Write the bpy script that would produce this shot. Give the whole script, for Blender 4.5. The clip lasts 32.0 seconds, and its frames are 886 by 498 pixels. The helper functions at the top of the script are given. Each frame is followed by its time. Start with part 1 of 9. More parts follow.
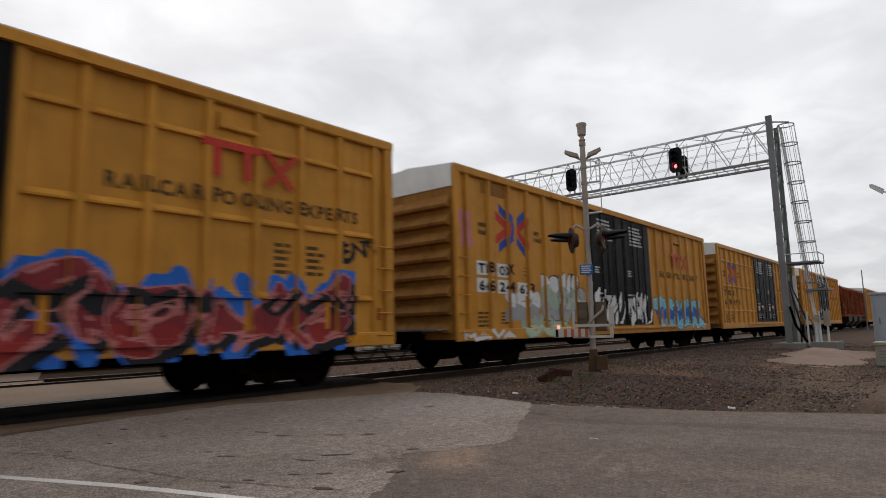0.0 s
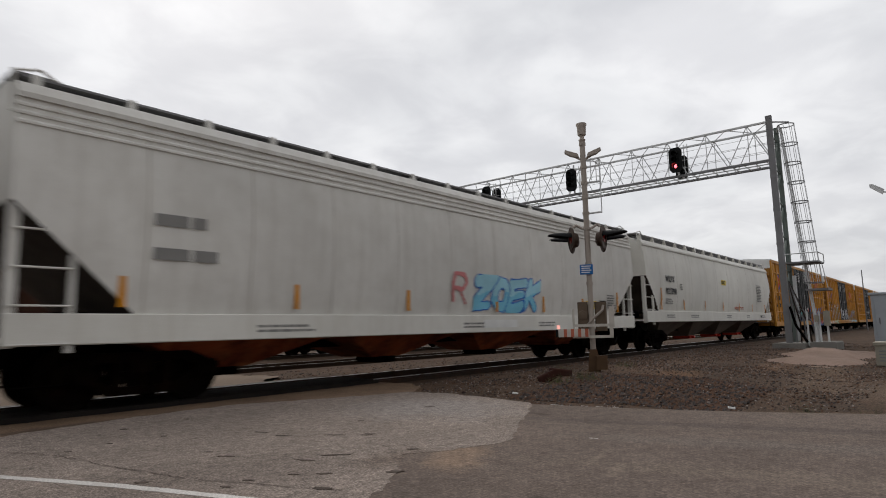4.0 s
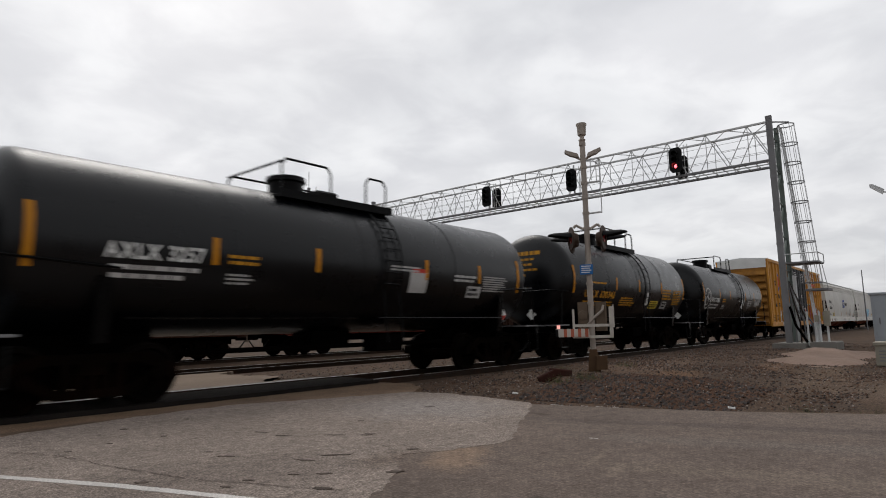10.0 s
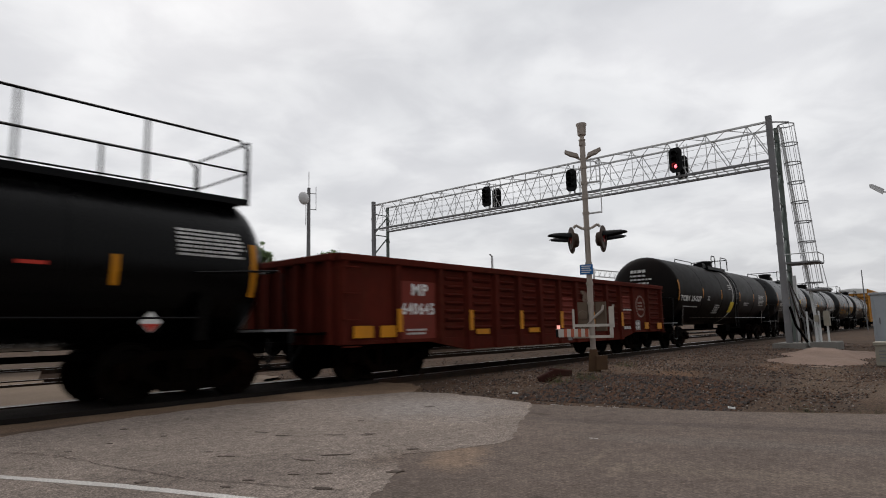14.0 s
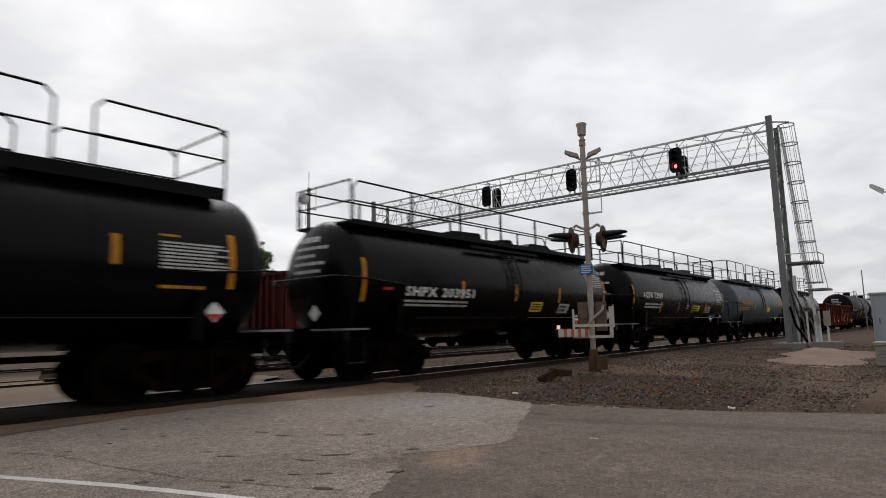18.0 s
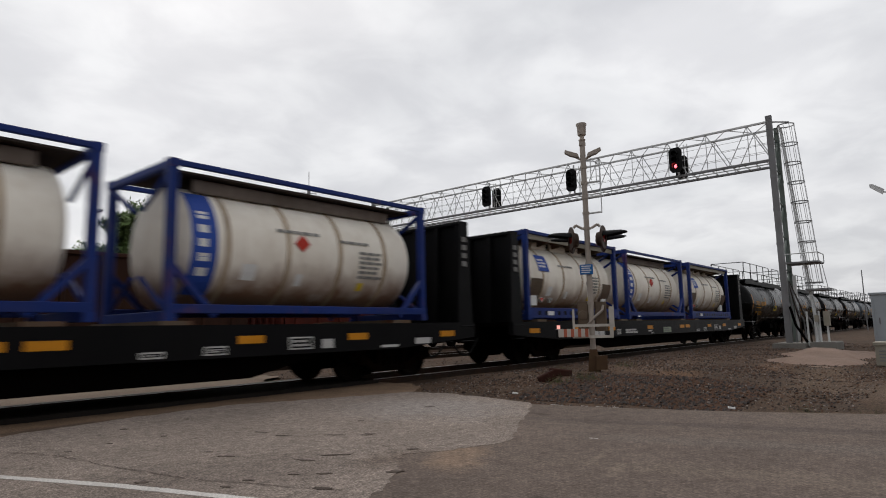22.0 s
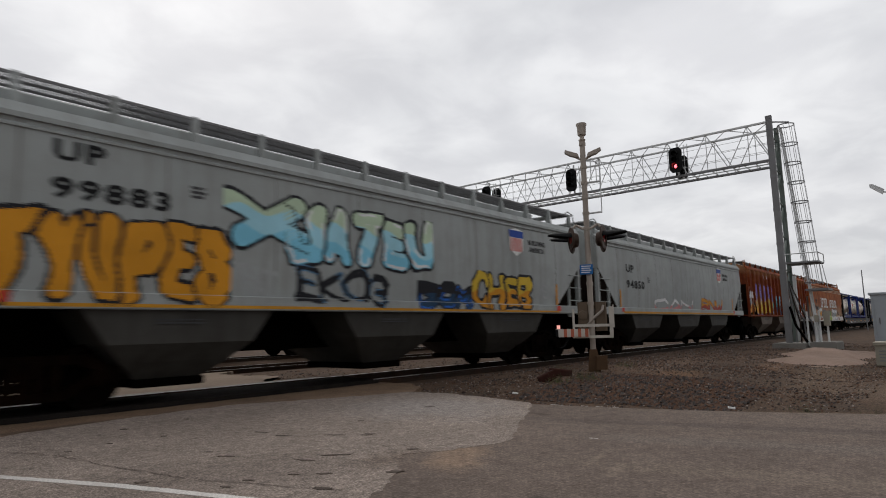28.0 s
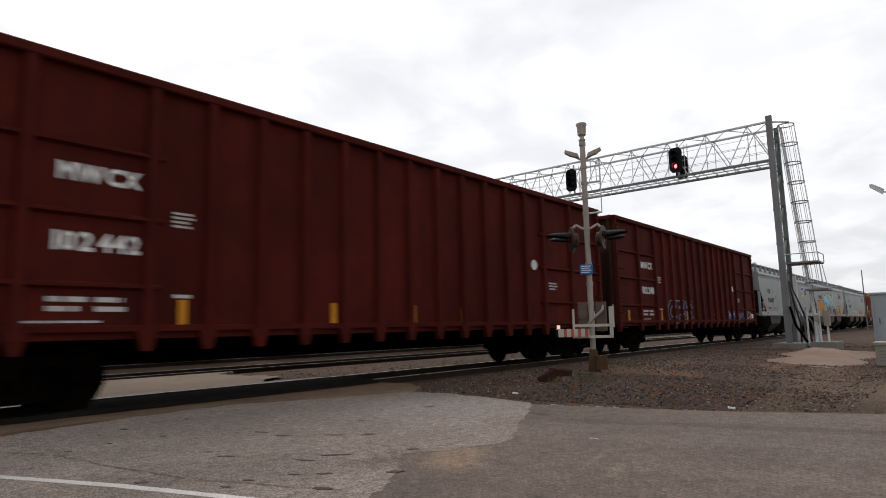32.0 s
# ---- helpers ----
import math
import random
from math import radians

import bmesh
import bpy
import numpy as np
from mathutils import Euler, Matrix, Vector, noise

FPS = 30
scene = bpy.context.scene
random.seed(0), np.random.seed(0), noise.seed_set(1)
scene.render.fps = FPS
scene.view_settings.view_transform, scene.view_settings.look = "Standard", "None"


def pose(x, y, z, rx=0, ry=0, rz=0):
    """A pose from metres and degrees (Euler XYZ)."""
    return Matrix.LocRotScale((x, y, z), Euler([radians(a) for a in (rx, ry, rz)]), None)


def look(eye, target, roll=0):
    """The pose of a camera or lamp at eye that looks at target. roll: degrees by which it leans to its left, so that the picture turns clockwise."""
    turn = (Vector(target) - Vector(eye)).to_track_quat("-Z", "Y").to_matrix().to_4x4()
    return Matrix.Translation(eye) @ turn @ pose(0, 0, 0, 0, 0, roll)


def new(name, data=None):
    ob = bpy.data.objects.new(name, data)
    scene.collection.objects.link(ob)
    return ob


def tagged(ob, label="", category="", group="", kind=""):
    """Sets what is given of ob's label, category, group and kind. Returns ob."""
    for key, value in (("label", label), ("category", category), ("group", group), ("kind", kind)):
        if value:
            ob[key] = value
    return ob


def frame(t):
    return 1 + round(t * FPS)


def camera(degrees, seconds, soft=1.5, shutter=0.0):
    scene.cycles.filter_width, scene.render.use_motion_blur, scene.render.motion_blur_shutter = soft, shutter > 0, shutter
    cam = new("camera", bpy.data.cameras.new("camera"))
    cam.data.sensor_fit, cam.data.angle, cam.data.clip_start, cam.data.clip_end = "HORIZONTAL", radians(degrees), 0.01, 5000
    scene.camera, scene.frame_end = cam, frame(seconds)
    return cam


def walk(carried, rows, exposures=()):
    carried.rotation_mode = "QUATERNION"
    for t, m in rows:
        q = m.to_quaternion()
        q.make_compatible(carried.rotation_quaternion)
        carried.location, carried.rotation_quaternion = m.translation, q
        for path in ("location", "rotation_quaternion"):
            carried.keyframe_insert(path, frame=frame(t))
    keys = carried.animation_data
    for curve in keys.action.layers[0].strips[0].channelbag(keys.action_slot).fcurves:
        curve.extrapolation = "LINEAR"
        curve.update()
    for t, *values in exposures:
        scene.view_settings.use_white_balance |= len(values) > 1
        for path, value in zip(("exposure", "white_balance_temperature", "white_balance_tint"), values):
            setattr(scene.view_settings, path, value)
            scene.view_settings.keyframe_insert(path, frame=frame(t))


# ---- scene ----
# The track runs along +X at y = TRACK; the camera stands at the origin, 1.04 m above the rail heads.
TRACK = 10.593
TRACK_2, TRACK_3 = 17.35, 24.15
EYE = (0.0, 0.0, 1.0446)
AIM = (0.75904, 0.63789, 0.13019)

cam = camera(72.09, 32.0, soft=1.0, shutter=0.28)
STAND = look(EYE, [e + 10 * a for e, a in zip(EYE, AIM)], -1.278)
walk(cam, [(0, STAND), (32, STAND)], exposures=[(0, 0.1), (1, 0.12), (2, 0.04), (3, 0.12), (4.5, -0.05), (6, -0.22), (7, -0.06), (8, 0.05), (12, 0.04), (13, 0.13), (14, 0.0), (17, 0.03), (19, 0.12), (20, 0.10), (21, 0.03), (29.5, 0.0), (30.2, 0.02), (31, 0.26), (32, 0.36)])


# ---- world and sun ----
def sky_world():
    w = bpy.data.worlds.new("overcast_sky")
    scene.world = w
    w.use_nodes = True
    nt = w.node_tree
    nt.nodes.clear()
    out = nt.nodes.new("ShaderNodeOutputWorld")
    bg = nt.nodes.new("ShaderNodeBackground")
    sky = nt.nodes.new("ShaderNodeTexSky")
    sky.sky_type = "NISHITA"
    sky.sun_disc = False
    sky.sun_elevation = radians(52)
    sky.sun_rotation = radians(28)
    sky.air_density, sky.dust_density = 1.0, 4.0
    scale = nt.nodes.new("ShaderNodeVectorMath")
    scale.operation = "SCALE"
    scale.inputs["Scale"].default_value = 0.10
    nt.links.new(sky.outputs[0], scale.inputs[0])
    tc = nt.nodes.new("ShaderNodeTexCoord")
    sep = nt.nodes.new("ShaderNodeSeparateXYZ")
    nt.links.new(tc.outputs["Generated"], sep.inputs[0])
    lift = nt.nodes.new("ShaderNodeMath")
    lift.operation = "ADD"
    lift.inputs[1].default_value = 0.22
    nt.links.new(sep.outputs["Z"], lift.inputs[0])
    low = nt.nodes.new("ShaderNodeMath")
    low.operation = "MAXIMUM"
    low.inputs[1].default_value = 0.12
    nt.links.new(lift.outputs[0], low.inputs[0])
    div = nt.nodes.new("ShaderNodeVectorMath")
    div.operation = "DIVIDE"
    comb = nt.nodes.new("ShaderNodeCombineXYZ")
    for k in range(3):
        nt.links.new(low.outputs[0], comb.inputs[k])
    nt.links.new(tc.outputs["Generated"], div.inputs[0])
    nt.links.new(comb.outputs[0], div.inputs[1])
    col = None
    for size, detail, lo, hi, a, b in ((1.3, 6.0, 0.30, 0.70, (0.80, 0.81, 0.835), (1.0, 1.0, 1.015)),
                                       (3.6, 5.0, 0.35, 0.68, (0.90, 0.90, 0.91), (1.07, 1.07, 1.065))):
        n = nt.nodes.new("ShaderNodeTexNoise")
        n.inputs["Scale"].default_value, n.inputs["Detail"].default_value = size, detail
        n.inputs["Roughness"].default_value, n.inputs["Distortion"].default_value = 0.5, 0.35
        nt.links.new(div.outputs[0], n.inputs["Vector"])
        r = nt.nodes.new("ShaderNodeValToRGB")
        r.color_ramp.interpolation = "EASE"
        r.color_ramp.elements[0].position, r.color_ramp.elements[1].position = lo, hi
        r.color_ramp.elements[0].color, r.color_ramp.elements[1].color = (*a, 1), (*b, 1)
        nt.links.new(n.outputs[0], r.inputs[0])
        if col is None:
            col = r.outputs[0]
        else:
            m = nt.nodes.new("ShaderNodeVectorMath")
            m.operation = "MULTIPLY"
            nt.links.new(col, m.inputs[0])
            nt.links.new(r.outputs[0], m.inputs[1])
            col = m.outputs[0]
    # the cloud is thinner and brighter towards the hidden sun
    dot = nt.nodes.new("ShaderNodeVectorMath")
    dot.operation = "DOT_PRODUCT"
    dot.inputs[1].default_value = (0.50, 0.56, 0.66)
    nt.links.new(tc.outputs["Generated"], dot.inputs[0])
    near = nt.nodes.new("ShaderNodeMapRange")
    near.inputs["From Min"].default_value, near.inputs["From Max"].default_value = -0.5, 0.9
    near.inputs["To Min"].default_value, near.inputs["To Max"].default_value = 0.62, 0.90
    nt.links.new(dot.outputs["Value"], near.inputs["Value"])
    lit = nt.nodes.new("ShaderNodeVectorMath")
    lit.operation = "SCALE"
    nt.links.new(col, lit.inputs[0])
    nt.links.new(near.outputs[0], lit.inputs["Scale"])
    col = lit.outputs[0]
    mix = nt.nodes.new("ShaderNodeMix")
    mix.data_type = "RGBA"
    mix.inputs["Factor"].default_value = 0.92
    nt.links.new(scale.outputs[0], mix.inputs["A"])
    nt.links.new(col, mix.inputs["B"])
    nt.links.new(mix.outputs["Result"], bg.inputs[0])
    bg.inputs[1].default_value = 1.0
    nt.links.new(bg.outputs[0], out.inputs[0])


sky_world()
sun = new("sun", bpy.data.lights.new("sun", "SUN"))
sun.data.energy, sun.data.angle, sun.data.color = 0.82, radians(30), (1.0, 0.965, 0.92)
sun.matrix_world = look((20, 37, 54), (0, 0, 0))


# ---- materials ----
def surface(name, base, rough=0.6, vary=0.12, size=0.5, grain=30.0, bump=0.15, dirt=0.0, dirt_colour=(0.05, 0.04, 0.03),
            streak=0.0, streak_colour=None, rust=0.0, rust_colour=(0.14, 0.045, 0.02), rust_size=0.9, metal=0.0, speck=0.0, per_piece=0.0, gloss=0.12, coarse=2.2, pits=0.0, spots=(), second=None, lower=None, mottle=0.0):
    """A procedural surface: base colour varied at two scales, dirt, vertical streaks, rust patches and fine relief, in metres."""
    m = bpy.data.materials.new(name)
    m.use_nodes = True
    nt = m.node_tree
    bs = nt.nodes["Principled BSDF"]
    tc = nt.nodes.new("ShaderNodeTexCoord")
    info = nt.nodes.new("ShaderNodeObjectInfo")
    off = nt.nodes.new("ShaderNodeVectorMath")
    off.operation = "MULTIPLY_ADD"
    comb = nt.nodes.new("ShaderNodeCombineXYZ")
    for k in range(3):
        nt.links.new(info.outputs["Random"], comb.inputs[k])
    nt.links.new(comb.outputs[0], off.inputs[0])
    off.inputs[1].default_value = (31.0, 17.0, 7.0)
    nt.links.new(tc.outputs["Object"], off.inputs[2])
    co = off.outputs[0]

    def noise_node(scale, detail=4.0, rough_=0.55, stretch=None):
        n = nt.nodes.new("ShaderNodeTexNoise")
        n.inputs["Scale"].default_value, n.inputs["Detail"].default_value = scale, detail
        n.inputs["Roughness"].default_value = rough_
        if stretch:
            mp = nt.nodes.new("ShaderNodeMapping")
            mp.inputs["Scale"].default_value = stretch
            nt.links.new(co, mp.inputs[0])
            nt.links.new(mp.outputs[0], n.inputs["Vector"])
        else:
            nt.links.new(co, n.inputs["Vector"])
        return n.outputs[0]

    def ramp(value, lo, hi, top=1.0):
        r = nt.nodes.new("ShaderNodeMapRange")
        r.inputs["From Min"].default_value, r.inputs["From Max"].default_value = lo, hi
        r.inputs["To Max"].default_value = top
        nt.links.new(value, r.inputs["Value"])
        return r.outputs[0]

    def blend(fac, a, b):
        x = nt.nodes.new("ShaderNodeMix")
        x.data_type = "RGBA"
        nt.links.new(fac, x.inputs["Factor"])
        for key, val in (("A", a), ("B", b)):
            if isinstance(val, tuple):
                x.inputs[key].default_value = (*val, 1)
            else:
                nt.links.new(val, x.inputs[key])
        return x.outputs["Result"]

    lo = tuple(c * (1 - vary) for c in base)
    hi = tuple(min(1, c * (1 + vary)) for c in base)
    col = blend(ramp(noise_node(size, 5.0), 0.3, 0.7), lo, hi)
    if lower:
        # older paint showing, or rust washed down, on the lower part of the side
        z0, z1, low_colour, amount = lower
        sp = nt.nodes.new("ShaderNodeSeparateXYZ")
        nt.links.new(tc.outputs["Object"], sp.inputs[0])
        ad = nt.nodes.new("ShaderNodeMath")
        ad.operation = "MULTIPLY_ADD"
        ad.inputs[1].default_value = 1.5 * abs(z1 - z0)
        nt.links.new(noise_node(1.6, 7.0, 0.65, (1.3, 1.3, 0.5)), ad.inputs[0])
        nt.links.new(sp.outputs["Z"], ad.inputs[2])
        shift = 0.75 * abs(z1 - z0)
        low_mask = ramp(ad.outputs[0], z1 + shift, z0 + shift, amount)
    if per_piece:
        p = nt.nodes.new("ShaderNodeNewGeometry")
        island = p.outputs["Random Per Island"]
        col = blend(ramp(island, 0, 1, per_piece), col, tuple(c * 3.6 for c in base))
        if second:
            w = nt.nodes.new("ShaderNodeMath")
            w.operation = "WRAP"
            w.inputs[1].default_value, w.inputs[2].default_value = 0.0, 0.125
            nt.links.new(island, w.inputs[0])
            col = blend(ramp(w.outputs[0], 0.04, 0.09, 0.9), col, second)
    if dirt:
        col = blend(ramp(noise_node(1.7, 8.0, 0.65), 0.42, 0.78, dirt), col, dirt_colour)
    for x, y, rx, ry, turn, colour, amount in spots:
        # a stain with a ragged outline
        mp = nt.nodes.new("ShaderNodeMapping")
        mp.vector_type = "TEXTURE"
        mp.inputs["Location"].default_value, mp.inputs["Scale"].default_value = (x, y, 0), (rx, ry, 1e6)
        mp.inputs["Rotation"].default_value = (0, 0, radians(turn))
        nt.links.new(tc.outputs["Object"], mp.inputs[0])
        ln = nt.nodes.new("ShaderNodeVectorMath")
        ln.operation = "LENGTH"
        nt.links.new(mp.outputs[0], ln.inputs[0])
        ad = nt.nodes.new("ShaderNodeMath")
        ad.operation = "MULTIPLY_ADD"
        ad.inputs[1].default_value = 1.6
        nt.links.new(noise_node(3.2, 8.0, 0.7), ad.inputs[0])
        nt.links.new(ln.outputs["Value"], ad.inputs[2])
        col = blend(ramp(ad.outputs[0], 1.85, 1.15, amount), col, colour)
    if speck:
        hi2 = nt.nodes.new("ShaderNodeMix")
        hi2.data_type, hi2.blend_type = "RGBA", "MULTIPLY"
        hi2.inputs["Factor"].default_value = 1.0
        nt.links.new(col, hi2.inputs["A"])
        g = nt.nodes.new("ShaderNodeValToRGB")
        els = g.color_ramp.elements
        els[0].position, els[1].position = 0.30, 0.74
        els[0].color, els[1].color = (*[1 - 0.75 * speck] * 3, 1), (*[1 + 1.5 * speck] * 3, 1)
        mid = els.new(0.50)
        mid.color = (1, 1, 1, 1)
        nt.links.new(noise_node(grain * coarse, 3.0, 0.65), g.inputs[0])
        nt.links.new(g.outputs[0], hi2.inputs["B"])
        col = hi2.outputs["Result"]
        if mottle:
            hi3 = nt.nodes.new("ShaderNodeMix")
            hi3.data_type, hi3.blend_type = "RGBA", "MULTIPLY"
            hi3.inputs["Factor"].default_value = 1.0
            nt.links.new(col, hi3.inputs["A"])
            g2 = nt.nodes.new("ShaderNodeValToRGB")
            g2.color_ramp.elements[0].position, g2.color_ramp.elements[1].position = 0.34, 0.66
            g2.color_ramp.elements[0].color, g2.color_ramp.elements[1].color = (*[1 - mottle] * 3, 1), (*[1 + mottle] * 3, 1)
            nt.links.new(noise_node(grain * 0.32, 6.0, 0.75), g2.inputs[0])
            nt.links.new(g2.outputs[0], hi3.inputs["B"])
            col = hi3.outputs["Result"]
    if pits:
        dark = ramp(noise_node(1.0, 7.0, 0.62, (2.4, 1.5, 2.0)), 0.655, 0.70, pits)
        col = blend(dark, col, tuple(c * 0.34 for c in base))
        col = blend(ramp(noise_node(8.0, 4.0, 0.6), 0.70, 0.76, pits * 0.8), col, tuple(c * 0.38 for c in base))
    if streak:
        col = blend(ramp(noise_node(1.0, 5.0, 0.6, (4.5, 4.5, 0.22)), 0.48, 0.80, streak), col, streak_colour or dirt_colour)
    rusty = None
    if rust:
        rusty = ramp(noise_node(rust_size, 9.0, 0.68, (1.6, 1.6, 0.75)), 0.62 - 0.28 * rust, 0.78 - 0.22 * rust)
        rc = blend(ramp(noise_node(6.0, 5.0), 0.3, 0.7), tuple(c * 0.55 for c in rust_colour), tuple(min(1, c * 1.5) for c in rust_colour))
        col = blend(rusty, col, rc)
    if lower:
        col = blend(low_mask, col, low_colour)
    nt.links.new(col, bs.inputs["Base Color"])
    bs.inputs["Metallic"].default_value = metal
    bs.inputs["Specular IOR Level"].default_value = gloss
    rr = nt.nodes.new("ShaderNodeMapRange")
    rr.inputs["To Min"].default_value, rr.inputs["To Max"].default_value = max(0.05, rough - 0.12), min(1, rough + 0.12)
    nt.links.new(noise_node(3.0, 4.0), rr.inputs["Value"])
    nt.links.new(rr.outputs[0], bs.inputs["Roughness"])
    if bump:
        b = nt.nodes.new("ShaderNodeBump")
        b.inputs["Strength"].default_value, b.inputs["Distance"].default_value = bump, 0.02
        nt.links.new(noise_node(grain, 4.0), b.inputs["Height"])
        nt.links.new(b.outputs[0], bs.inputs["Normal"])
    return m


def glow(name, colour, strength):
    m = bpy.data.materials.new(name)
    m.use_nodes = True
    bs = m.node_tree.nodes["Principled BSDF"]
    bs.inputs["Base Color"].default_value = (*colour, 1)
    bs.inputs["Emission Color"].default_value = (*colour, 1)
    bs.inputs["Emission Strength"].default_value = strength
    return m


